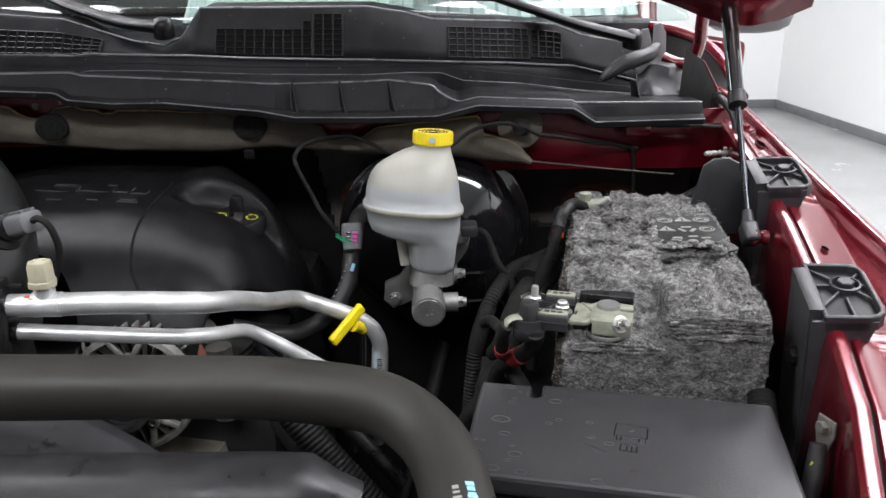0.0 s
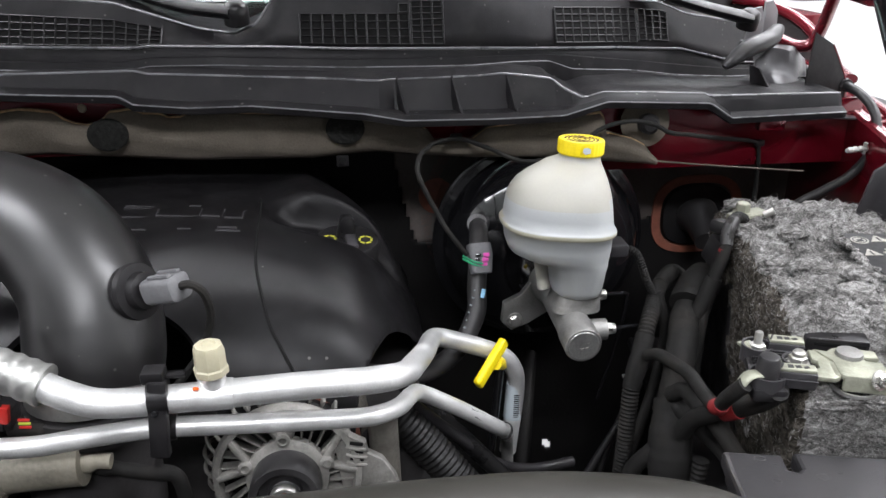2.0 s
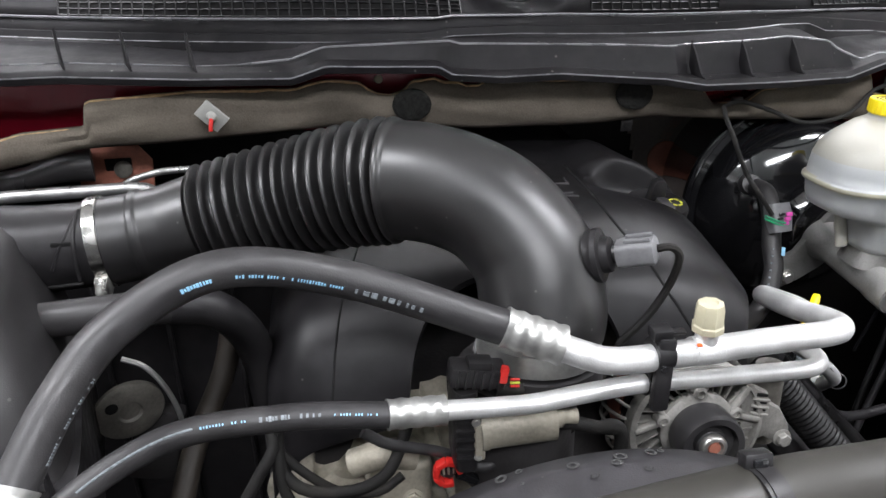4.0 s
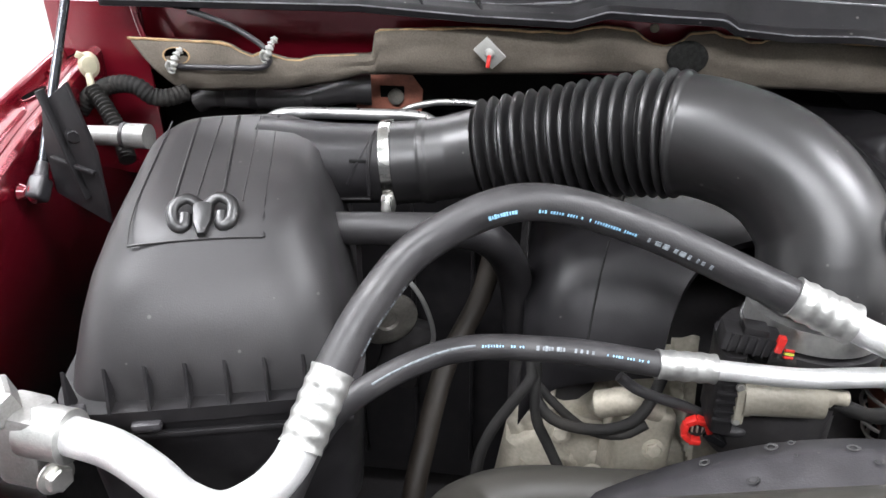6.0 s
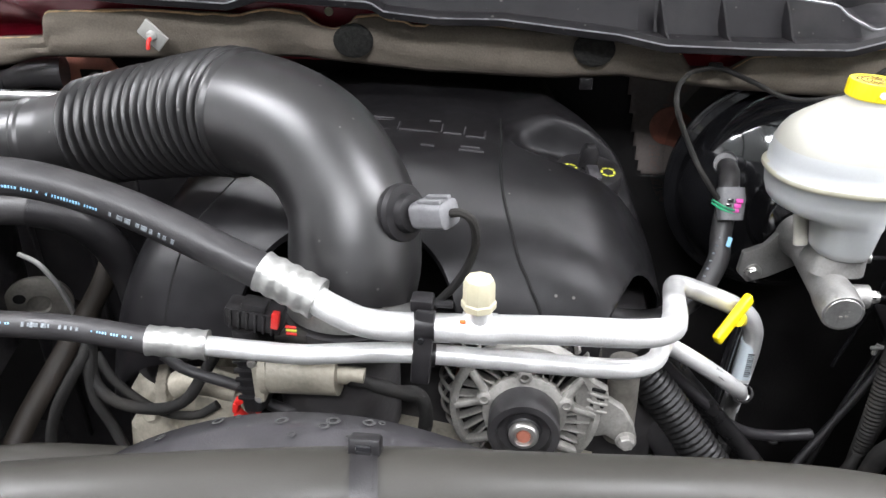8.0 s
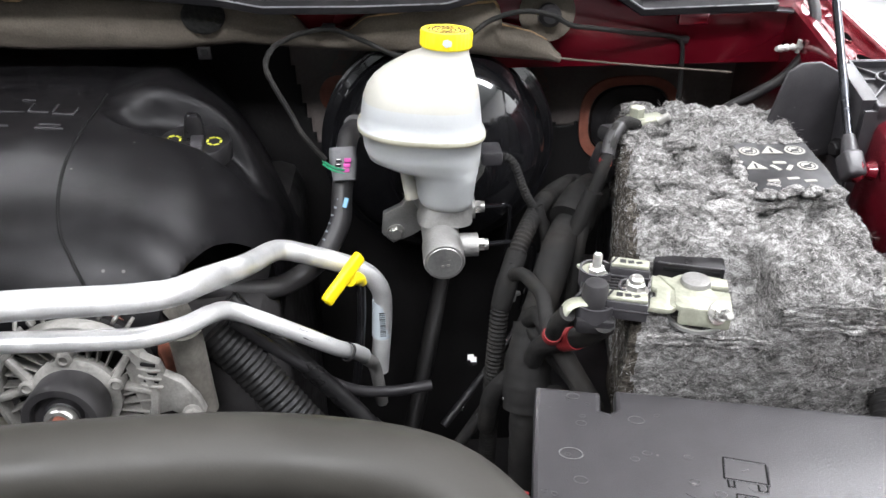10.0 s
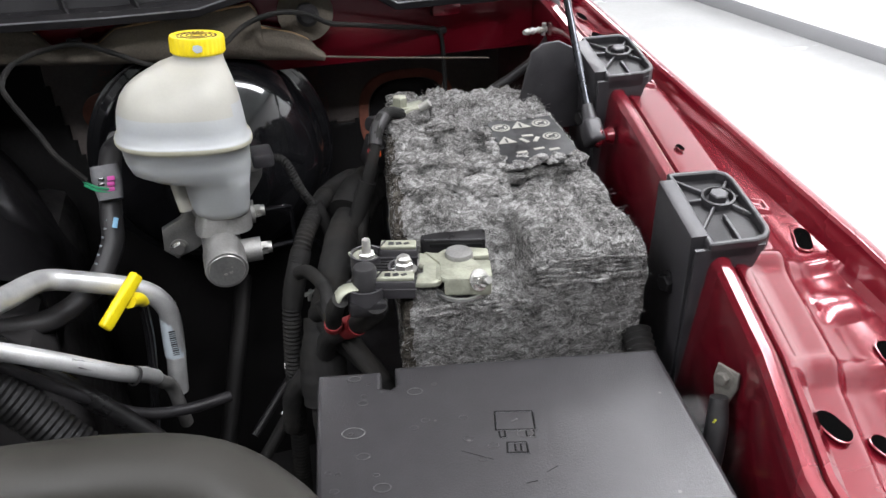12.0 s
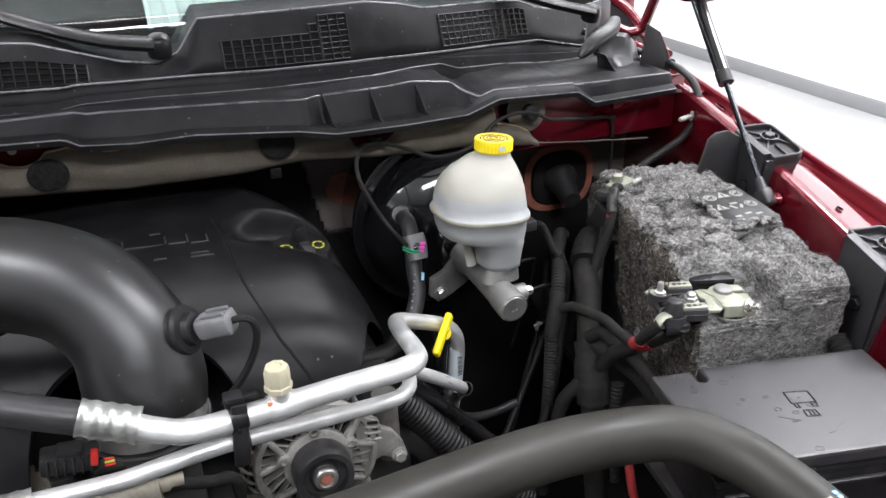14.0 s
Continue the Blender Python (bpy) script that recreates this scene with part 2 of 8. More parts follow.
def felt_wool(name, dark, mid_tone, light):
    """Fibre mat: fibres light and dark at several scales, pulled along, strongly uneven."""
    m = material(name, (0.3, 0.29, 0.275), 1.0, vary=0.0, bump=0.0, spec=0.05)
    t, b = m.node_tree, m.node_tree.nodes["Principled BSDF"]
    n, link = t.nodes.new, t.links.new
    co, mp = n("ShaderNodeTexCoord"), n("ShaderNodeMapping")
    mp.inputs["Scale"].default_value = (0.8, 0.9, 1.35)
    link(co.outputs["Object"], mp.inputs["Vector"])
    a, c, d = n("ShaderNodeTexNoise"), n("ShaderNodeTexNoise"), n("ShaderNodeTexNoise")
    for k, s, det, dis in ((a, 26, 9, 1.0), (c, 120, 10, 1.6), (d, 560, 7, 2.2)):
        k.inputs["Scale"].default_value, k.inputs["Detail"].default_value, k.inputs["Distortion"].default_value = s, det, dis
        link(mp.outputs[0], k.inputs["Vector"])
    s1, s2 = n("ShaderNodeMath"), n("ShaderNodeMath")
    s1.operation = s2.operation = "MULTIPLY_ADD"
    link(c.outputs["Fac"], s1.inputs[0])
    s1.inputs[1].default_value = 0.85
    heavy = n("ShaderNodeMath")
    heavy.operation, heavy.inputs[1].default_value = "MULTIPLY", 0.50
    link(a.outputs["Fac"], heavy.inputs[0])
    link(heavy.outputs[0], s1.inputs[2])
    link(d.outputs["Fac"], s2.inputs[0])
    s2.inputs[1].default_value = 0.95
    link(s1.outputs[0], s2.inputs[2])
    ramp = n("ShaderNodeValToRGB")
    e = ramp.color_ramp.elements
    e[0].position, e[0].color = 0.40, (*dark, 1)
    e[1].position, e[1].color = 0.62, (*light, 1)
    mid = ramp.color_ramp.elements.new(0.51)
    mid.color = (*mid_tone, 1)
    half = n("ShaderNodeMath")
    half.operation, half.inputs[1].default_value = "MULTIPLY", 0.436
    link(s2.outputs[0], half.inputs[0])
    link(half.outputs[0], ramp.inputs[0])
    link(ramp.outputs[0], b.inputs["Base Color"])
    bp = n("ShaderNodeBump")
    bp.inputs["Strength"].default_value, bp.inputs["Distance"].default_value = 1.0, 0.004
    link(s2.outputs[0], bp.inputs["Height"])
    link(bp.outputs[0], b.inputs["Normal"])
    return m


wool = felt_wool("grey_fibre_mat", (0.042, 0.041, 0.039), (0.225, 0.218, 0.210), (0.62, 0.61, 0.595))
fibre_light = material("pale_fibre", (0.46, 0.45, 0.435), 0.8, vary=0.4, scale=60, bump=0.0, spec=0.2)
fibre_dark = material("dark_fibre", (0.035, 0.034, 0.033), 0.8, vary=0.3, bump=0.0, spec=0.2)
# Browner, dirtier fibre with the engine side's shadow put into its colour.
wool_grimy_shaded = felt_wool("grimy_shaded_fibre_mat", (0.012, 0.0105, 0.009), (0.075, 0.066, 0.055), (0.22, 0.2, 0.175))
glass = bpy.data.materials.new("windscreen_glass")
glass.use_nodes = True
gt = glass.node_tree
gt.nodes.remove(gt.nodes["Principled BSDF"])
clear, shine, share = (gt.nodes.new(k) for k in ("ShaderNodeBsdfTransparent", "ShaderNodeBsdfGlossy", "ShaderNodeMixShader"))
clear.inputs["Color"].default_value = (0.86, 0.93, 0.91, 1)
shine.inputs["Roughness"].default_value = 0.01
share.inputs[0].default_value = 0.08
gt.links.new(clear.outputs[0], share.inputs[1])
gt.links.new(shine.outputs[0], share.inputs[2])
gt.links.new(share.outputs[0], gt.nodes["Material Output"].inputs["Surface"])
panel_glow = bpy.data.materials.new("lit_diffuser")
panel_glow.use_nodes = True
pg = panel_glow.node_tree.nodes["Principled BSDF"]
pg.inputs["Base Color"].default_value = (0.9, 0.9, 0.9, 1)
pg.inputs["Emission Color"].default_value, pg.inputs["Emission Strength"].default_value = (0.97, 0.985, 1, 1), 7


# ---- shaping helpers ----
V = Vector


def thing(name, label, category, group="", at=(0, 0, 0), kind=""):
    ob = new(name)
    ob.empty_display_size = 0.02
    ob.location = at
    return tagged(ob, label, category, group, kind)


def part(name, bm, mat, parent=None, label="", smooth=True, angle=40):
    """One mesh object from a bmesh, or from (verts, faces), under its thing."""
    me = bpy.data.meshes.new(name)
    if isinstance(bm, tuple):
        me.from_pydata([tuple(v) for v in bm[0]], [], bm[1])
    else:
        bmesh.ops.recalc_face_normals(bm, faces=bm.faces)
        bm.to_mesh(me)
        bm.free()
    me.materials.append(mat)
    if smooth:
        me.shade_smooth()
        me.set_sharp_from_angle(angle=radians(angle))
    ob = new(name, me)
    if parent is not None:
        ob.parent = parent
        base = V((0, 0, 0))
        up = parent
        while up is not None:
            base += up.location
            up = up.parent
        ob.location = -base
    if label:
        ob["label"] = label
    return ob


def solid(name, bm, mat, label, category, group="", kind="", **k):
    """A thing that is a single mesh."""
    return tagged(part(name, bm, mat, **k), label, category, group, kind)


def path(points, n=10):
    """A smooth line through the points."""
    p = [V(q) for q in points]
    if len(p) == 2:
        return [p[0].lerp(p[1], i / n) for i in range(n + 1)]
    p = [2 * p[0] - p[1], *p, 2 * p[-1] - p[-2]]
    out = []
    for a, b, c, d in zip(p, p[1:], p[2:], p[3:]):
        for i in range(n):
            t = i / n
            out.append(0.5 * (2 * b + (c - a) * t + (2 * a - 5 * b + 4 * c - d) * t * t + (3 * b - a - 3 * c + d) * t ** 3))
    return out + [p[-2]]


def even(line, step):
    """The same line in equal steps."""
    acc = [0.0]
    for a, b in zip(line, line[1:]):
        acc.append(acc[-1] + (b - a).length)
    k = max(2, int(acc[-1] / step))
    out, j = [], 0
    for i in range(k + 1):
        s = acc[-1] * i / k
        while j < len(line) - 2 and acc[j + 1] < s:
            j += 1
        out.append(line[j].lerp(line[j + 1], (s - acc[j]) / max(1e-9, acc[j + 1] - acc[j])))
    return out


def sweep(line, radius, sides=16, squash=1.0, bm=None, cap=True):
    """A round bar along a line; radius: a number or a function of the metres run."""
    bm = bm or bmesh.new()
    f = radius if callable(radius) else (lambda s: radius)
    tan = [(line[min(i + 1, len(line) - 1)] - line[max(i - 1, 0)]).normalized() for i in range(len(line))]
    ref = V((0, 0, 1)) if abs(tan[0].z) < 0.9 else V((0, 1, 0))
    u = (ref - ref.dot(tan[0]) * tan[0]).normalized()
    rings, run = [], 0.0
    for i, p in enumerate(line):
        if i:
            run += (p - line[i - 1]).length
        u = (u - u.dot(tan[i]) * tan[i]).normalized()
        w = tan[i].cross(u)
        r = f(run)
        rings.append([bm.verts.new(p + r * (math.cos(a) * u * squash + math.sin(a) * w)) for a in (2 * math.pi * j / sides for j in range(sides))])
    for a, b in zip(rings, rings[1:]):
        for j in range(sides):
            bm.faces.new((a[j], a[(j + 1) % sides], b[(j + 1) % sides], b[j]))
    if cap:
        bm.faces.new(rings[0][::-1])
        bm.faces.new(rings[-1])
    return bm


def tube(points, radius, step=0.008, sides=16, squash=1.0, bm=None):
    return sweep(even(path(points, 16), step), radius, sides, squash, bm)


def basis(at, axis, twist=0.0):
    """A pose at a place whose z axis runs along axis."""
    return Matrix.Translation(at) @ V(axis).to_track_quat("Z", "Y").to_matrix().to_4x4() @ pose(0, 0, 0, 0, 0, twist)


def lathe(profile, m, sides=32, bm=None, wave=None, closed=False):
    """A turned body: (radius, height) pairs round the z axis of the pose m."""
    bm = bm or bmesh.new()
    rings = []
    for r, h in profile:
        rings.append([bm.verts.new(m @ V(((r + (wave(j, r, h) if wave else 0)) * math.cos(2 * math.pi * j / sides), (r + (wave(j, r, h) if wave else 0)) * math.sin(2 * math.pi * j / sides), h))) for j in range(sides)])
    for a, b in zip(rings, rings[1:] + rings[:1] if closed else rings[1:]):
        for j in range(sides):
            bm.faces.new((a[j], a[(j + 1) % sides], b[(j + 1) % sides], b[j]))
    if not closed:
        bm.faces.new(rings[0][::-1])
        bm.faces.new(rings[-1])
    return bm


def box(size, m, bevel=0.002, seg=2, bm=None):
    """A block with rounded edges, centred on the pose m."""
    tmp = bmesh.new()
    bmesh.ops.create_cube(tmp, size=1.0)
    for v in tmp.verts:
        v.co = V((v.co.x * size[0], v.co.y * size[1], v.co.z * size[2]))
    if bevel:
        bmesh.ops.bevel(tmp, geom=tmp.edges[:], offset=min(bevel, min(size) * 0.45), segments=seg, profile=0.5, affect="EDGES")
    return merge(tmp, m, bm)


def merge(tmp, m, bm=None):
    tmp.transform(m)
    if bm is None:
        return tmp
    me = bpy.data.meshes.new("tmp")
    tmp.to_mesh(me)
    bm.from_mesh(me)
    bpy.data.meshes.remove(me)
    tmp.free()
    return bm


def plate(outline, thick, m, bevel=0.0015, bm=None, holes=()):
    """A flat outline (x, y) given a thickness along z of the pose m; bevelled rims."""
    tmp = bmesh.new()
    f = tmp.faces.new([tmp.verts.new((x, y, 0)) for x, y in outline])
    ret = bmesh.ops.extrude_face_region(tmp, geom=[f])
    for v in ret["geom"]:
        if isinstance(v, bmesh.types.BMVert):
            v.co.z += thick
    bmesh.ops.recalc_face_normals(tmp, faces=tmp.faces)
    if bevel:
        rim = [e for e in tmp.edges if abs(e.verts[0].co.z - e.verts[1].co.z) < 1e-6]
        bmesh.ops.bevel(tmp, geom=rim, offset=bevel, segments=2, profile=0.5, affect="EDGES")
    return merge(tmp, m, bm)


def loft(rings, bm=None, cap=True):
    bm = bm or bmesh.new()
    vs = [[bm.verts.new(p) for p in r] for r in rings]
    k = len(vs[0])
    for a, b in zip(vs, vs[1:]):
        for j in range(k):
            bm.faces.new((a[j], a[(j + 1) % k], b[(j + 1) % k], b[j]))
    if cap:
        bm.faces.new(vs[0][::-1])
        bm.faces.new(vs[-1])
    return bm


def squircle(x0, x1, y0, y1, z, power=4.0, k=48, m=None):
    """A rounded-rectangle ring at height z."""
    cx, cy, a, b = (x0 + x1) / 2, (y0 + y1) / 2, (x1 - x0) / 2, (y1 - y0) / 2
    out = []
    for j in range(k):
        c, s = math.cos(2 * math.pi * j / k), math.sin(2 * math.pi * j / k)
        p = V((cx + a * math.copysign(abs(c) ** (2 / power), c), cy + b * math.copysign(abs(s) ** (2 / power), s), z))
        out.append(m @ p if m else p)
    return out


def sheet(xs, ys, f, bm=None):
    """A surface f(x, y) -> place over two lists of numbers."""
    bm = bm or bmesh.new()
    rows = [[bm.verts.new(f(x, y)) for x in xs] for y in ys]
    for a, b in zip(rows, rows[1:]):
        for i in range(len(xs) - 1):
            bm.faces.new((a[i], a[i + 1], b[i + 1], b[i]))
    return bm


def span(a, b, n):
    return [a + (b - a) * i / (n - 1) for i in range(n)]


def thicken(ob, t, offset=-1):
    mod = ob.modifiers.new("thickness", "SOLIDIFY")
    mod.thickness, mod.offset = t, offset
    return ob


def lerp_table(table, x):
    """Linear reading of rows (x, a, b, ...)."""
    if x <= table[0][0]:
        return table[0][1:]
    for p, q in zip(table, table[1:]):
        if x <= q[0]:
            w = (x - p[0]) / (q[0] - p[0])
            return tuple(a + (b - a) * w for a, b in zip(p[1:], q[1:]))
    return table[-1][1:]


def bolt(name, at, axis, size, mat, parent, height=0.6, flange=1.35):
    """A hexagon head on a washer face."""
    m = basis(at, axis, 20)
    bm = lathe([(size * flange, 0), (size * flange, size * 0.18), (size * 0.95, size * 0.25)], m, 24)
    lathe([(size, size * 0.2), (size, size * height), (size * 0.85, size * (height + 0.12))], m, 6, bm)
    return part(name, bm, mat, parent, smooth=False)


def rippled(r, depth, pitch):
    """Radius of a corrugated sleeve."""
    return lambda s: r + depth * math.cos(2 * math.pi * s / pitch)


def annulus(r0, r1, m, sides=18):
    """A thin flat ring lying on a surface."""
    bm = bmesh.new()
    rings = [[bm.verts.new(m @ V((r * math.cos(2 * math.pi * j / sides), r * math.sin(2 * math.pi * j / sides), h))) for j in range(sides)] for r, h in ((r0, 0.0), ((r0 + r1) / 2, 0.0003), (r1, 0.0))]
    for a, b in zip(rings, rings[1:]):
        for j in range(sides):
            bm.faces.new((a[j], a[(j + 1) % sides], b[(j + 1) % sides], b[j]))
    return bm


# ---- the hall ----
X0, X1, Y0, Y1 = -6.2, 4.25, -7.0, 9.65
floor = solid("floor", box((X1 - X0 + 0.4, Y1 - Y0 + 0.4, 0.1), pose((X0 + X1) / 2, (Y0 + Y1) / 2, -0.05), 0), floor_tile, "polished pale grey showroom floor", "floor", kind="structure", smooth=False)
solid("wall_east", box((0.2, Y1 - Y0 + 0.4, CEILING), pose(X1 + 0.1, (Y0 + Y1) / 2, CEILING / 2), 0), wall_paint, "plain white painted hall wall", "wall", kind="structure", smooth=False)
solid("wall_west", box((0.2, Y1 - Y0 + 0.4, CEILING), pose(X0 - 0.1, (Y0 + Y1) / 2, CEILING / 2), 0), wall_paint, "plain white painted hall wall", "wall", kind="structure", smooth=False)
solid("wall_north", box((X1 - X0, 0.2, CEILING), pose((X0 + X1) / 2, Y1 + 0.1, CEILING / 2), 0), wall_paint, "plain white painted hall wall", "wall", kind="structure", smooth=False)
# Unseen wall, kept dark so that little light comes from the front.
solid("wall_south", box((X1 - X0, 0.2, CEILING), pose((X0 + X1) / 2, Y0 - 0.1, CEILING / 2), 0), wall_dark, "unseen hall wall, dark grey to cut front light", "wall", kind="structure", smooth=False)
solid("baseboard_1", box((0.018, Y1 - Y0, 0.1), pose(X1 - 0.009, (Y0 + Y1) / 2, 0.05), 0.004), skirting, "low grey skirting board along the wall", "baseboard", kind="structure")
solid("baseboard_2", box((X1 - X0 - 0.04, 0.018, 0.1), pose((X0 + X1) / 2, Y1 - 0.009, 0.05), 0.004), skirting, "low grey skirting board along the wall", "baseboard", kind="structure")


ceil_x = []
cx = X0
while cx < X1:
    ceil_x += [cx, cx + 0.13, cx + 0.15, cx + 0.23]
    cx += 0.25
rib = [0.0, 0.0, 0.05, 0.05]
cb = bmesh.new()
ceil_rows = [[cb.verts.new((x, y, CEILING + rib[i % 4])) for i, x in enumerate(ceil_x)] for y in (Y0, Y1)]
for i in range(len(ceil_x) - 1):
    cb.faces.new((ceil_rows[0][i], ceil_rows[0][i + 1], ceil_rows[1][i + 1], ceil_rows[1][i]))
thicken(solid("ceiling", cb, ceiling_sheet, "white ribbed metal sheet ceiling", "ceiling", kind="structure", smooth=False), 0.02, 1)
for px, py in PANELS:
    root = thing("ceiling_light", "flat white rectangular ceiling light panel", "lamp", "ceiling lights", (px, py, CEILING - 0.04))
    part("frame", box((2.46, 0.96, 0.06), pose(px, py, CEILING - 0.04), 0.006), wall_paint, root)
    part("diffuser", box((2.4, 0.9, 0.01), pose(px, py, CEILING - 0.078), 0.002), panel_glow, root)

# ---- the truck's body round the engine bay ----
MID = -0.41                       # the truck's middle line
RAIL = [(0.10, 0.205, 1.072, 0.436), (0.20, 0.222, 1.097, 0.438), (0.404, 0.2535, 1.141, 0.440), (0.483, 0.2835, 1.160, 0.441), (0.563, 0.3045, 1.179, 0.441), (0.68, 0.328, 1.200, 0.442), (0.755, 0.3435, 1.214, 0.442), (0.845, 0.360, 1.231, 0.442), (1.0, 0.376, 1.261, 0.443), (1.15, 0.388, 1.288, 0.446), (1.27, 0.395, 1.300, 0.450)]
# inner wall with its rolled top, the gap, then the shelf of the flange
ROLL = [(0, -0.30), (0, -0.011), (0.0012, -0.005), (0.0045, -0.001), (0.009, 0), (0.013, -0.001), (0.0158, -0.004), (0.017, -0.011), (0.0195, -0.012), (0.0203, -0.0085), (0.0215, -0.0068), (0.026, -0.0072)]


def ease(t):
    t = max(0.0, min(1.0, t))
    return t * t * (3 - 2 * t)


def shelf_drop(y):
    """The shelf steps down twice towards the front, each step with a raised brow."""
    drop = 0.004 * ease((0.567 - y) / 0.009) + 0.008 * ease((0.478 - y) / 0.011)
    brow = 0.0022 * max(0.0, 1 - ((y - 0.570) / 0.006) ** 2) + 0.0012 * max(0.0, 1 - ((y - 0.481) / 0.005) ** 2)
    return brow - drop


SECTIONS = {}


def section(y):
    """The wing across at y: distance out from the inner wall, height over its top."""
    if y in SECTIONS:
        return SECTIONS[y]
    xi, zi, xo = lerp_table(RAIL, y)
    w = xo - xi
    sh = min(0.064, w - 0.024)
    s, c = shelf_drop(y), lambda d: ease((d - 0.026) / 0.010)
    pts = [(d, h + s * c(d)) for d, h in ROLL]
    for k in (0.12, 0.3, 0.5, 0.7, 0.85, 0.94):
        d = 0.026 + (sh - 0.026) * k
        pts.append((d, -0.0072 - 0.006 * k + s * c(d)))
    low = -0.0132 + s
    pts += [(sh, low - 0.001), (sh + 0.002, low - 0.004), (sh + 0.0045, low - 0.0075), (sh + 0.008, low - 0.009)]
    a, b = sh + 0.008, w - 0.020
    deep = 0.004 * min(1.0, (b - a) / 0.04)
    bump = 0.007 * max(0.0, 1 - ((y - 0.530) / 0.015) ** 2) ** 0.8
    for k in (0.1, 0.2, 0.32, 0.44, 0.56, 0.68, 0.8, 0.9):
        pts.append((a + (b - a) * k, low - 0.009 - deep * math.sin(math.pi * (0.15 + 0.6 * k)) * ease(k / 0.3) + bump * ease((k - 0.08) / 0.2) * ease((0.95 - k) / 0.25)))
    pts += [(b, -0.024), (b + 0.002, -0.016), (b + 0.0035, -0.009), (b + 0.005, -0.005), (b + 0.0075, -0.0030), (b + 0.0115, -0.0028), (b + 0.0165, -0.0045), (w, -0.0085), (w + 0.003, -0.015), (w + 0.012, -0.038), (w + 0.04, -0.10), (w + 0.085, -0.27), (w + 0.08, -0.6)]
    SECTIONS[y] = pts
    return pts


COLUMNS = len(section(0.5))


def rail_place(k, y, side):
    xi, zi, xo = lerp_table(RAIL, y)
    d, h = section(y)[k]
    return V((xi + d if side > 0 else 2 * MID - xi - d, y, zi + h))


truck = thing("truck_body", "deep red metallic pickup truck body, engine bay open", "truck", at=(MID, 0.7, 0))
for side in (1, -1):
    rb = sheet(range(COLUMNS), span(0.1, 1.27, 430), lambda k, y: rail_place(k, y, side))
    thicken(part("fender", rb, red_paint, truck, "glossy red wing with a pressed flange", angle=28), 0.0015)
for side in (1, -1):
    part("panel_gap", sweep([rail_place(8, y, side) + V((-0.0006 * side, 0, 0.0008)) for y in span(0.1, 1.26, 80)], 0.0016, 6), grille_dark, truck, "dark gap beside the flange")


def flange(y, d, side=1, up=0.0):
    """A place on the flange: d metres out from the inner wall, up above it."""
    xi, zi, xo = lerp_table(RAIL, y)
    h = lerp_table(section(y)[9:], d)[0]
    return V((xi + d if side > 0 else 2 * MID - xi - d, y, zi + h + up))


def emboss(y0, y1, d0, d1, h, edge, side=1, pit=0.0, skew=0.0):
    """A pressed raised field with steep rims; pit sinks its middle again."""
    def at(a, b):
        d = d0 + (d1 - d0) * b
        y = y0 + (y1 - y0) * a + skew * (b - 0.5)
        ey, ef = min(a, 1 - a) * (y1 - y0), min(b, 1 - b) * (d1 - d0)
        r = 2.5 * edge
        q = min(ey, ef) if min(ey, ef) < 0 or max(ey, ef) > r else r - math.hypot(max(0, r - ey), max(0, r - ef))
        k = ease(q / edge)
        if pit:
            k -= pit * ease((q - 1.6 * edge) / edge)
        return flange(y, d, side, 0.0006 + h * k if q > 0 else -0.001)
    return part("pressing", sheet(span(0, 1, 48), span(0, 1, 48), at), red_paint, truck, angle=35)


emboss(0.821, 0.840, 0.027, 0.060, 0.0030, 0.0028, 1, 0.9, -0.010)
emboss(0.631, 0.651, 0.073, 0.093, 0.0028, 0.0026, 1, 0.9, -0.008)
emboss(0.80, 0.90, 0.03, 0.065, 0.003, 0.004, -1)
# firewall: red upper panel, dark lower panel, ledge between
FW = 1.05
part("firewall_upper", box((1.22, 0.006, 0.074), pose(-0.625, FW + 0.003, 1.281), 0.001), red_paint, truck, "red painted upper firewall panel")
part("firewall_ledge", box((1.72, 0.15, 0.006), pose(MID, FW + 0.090, 1.246), 0.001), void_black, truck)
fl0 = sheet(span(MID - 0.86, MID + 0.86, 345), span(0.46, 1.24, 157), lambda x, z: V((x, 1.186, z)))
gaps = [(-0.935, 0.69, 0.016, 0.007), (-0.983, 0.615, 0.024, 0.010), (0.106, 0.614, 0.009, 0.010), (0.049, 0.693, 0.008, 0.012), (0.03, 0.60, 0.006, 0.009)]
bmesh.ops.delete(fl0, geom=[f for f in fl0.faces if any(abs(c.x - gx) < gw and ((c.x - gx) / gw) ** 2 + ((c.z - gz) / gh) ** 2 + 0.9 * noise.noise((c.x * 80, c.z * 80, 3)) < 0.9 for c in (f.calc_center_median(),) for gx, gz, gw, gh in gaps)], context="FACES")
# Below this line, and left of the booster, shadow is painted as black.
shadow_line_z = lambda x: 1.075 + 0.2 * ease((-0.155 - x) / 0.06) + 0.012 * math.sin(9 * x) + 0.006 * noise.noise((x * 25, 1, 1))
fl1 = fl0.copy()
bmesh.ops.delete(fl0, geom=[f for f in fl0.faces if f.calc_center_median().z > shadow_line_z(f.calc_center_median().x)], context="FACES")
bmesh.ops.delete(fl1, geom=[f for f in fl1.faces if f.calc_center_median().z <= shadow_line_z(f.calc_center_median().x)], context="FACES")
thicken(part("firewall_lower", fl0, deep_black, truck, "lower firewall blackened for shadow, with gaps"), 0.006)
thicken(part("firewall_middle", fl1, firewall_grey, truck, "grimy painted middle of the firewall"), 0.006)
for side in (1, -1):
    part("inner_wing", box((0.006, 1.2, 0.72), pose(MID + side * 0.755, 0.62, 0.56, 0, 0, -9 * side), 0.001), void_black, truck, "dark wheel housing panel")
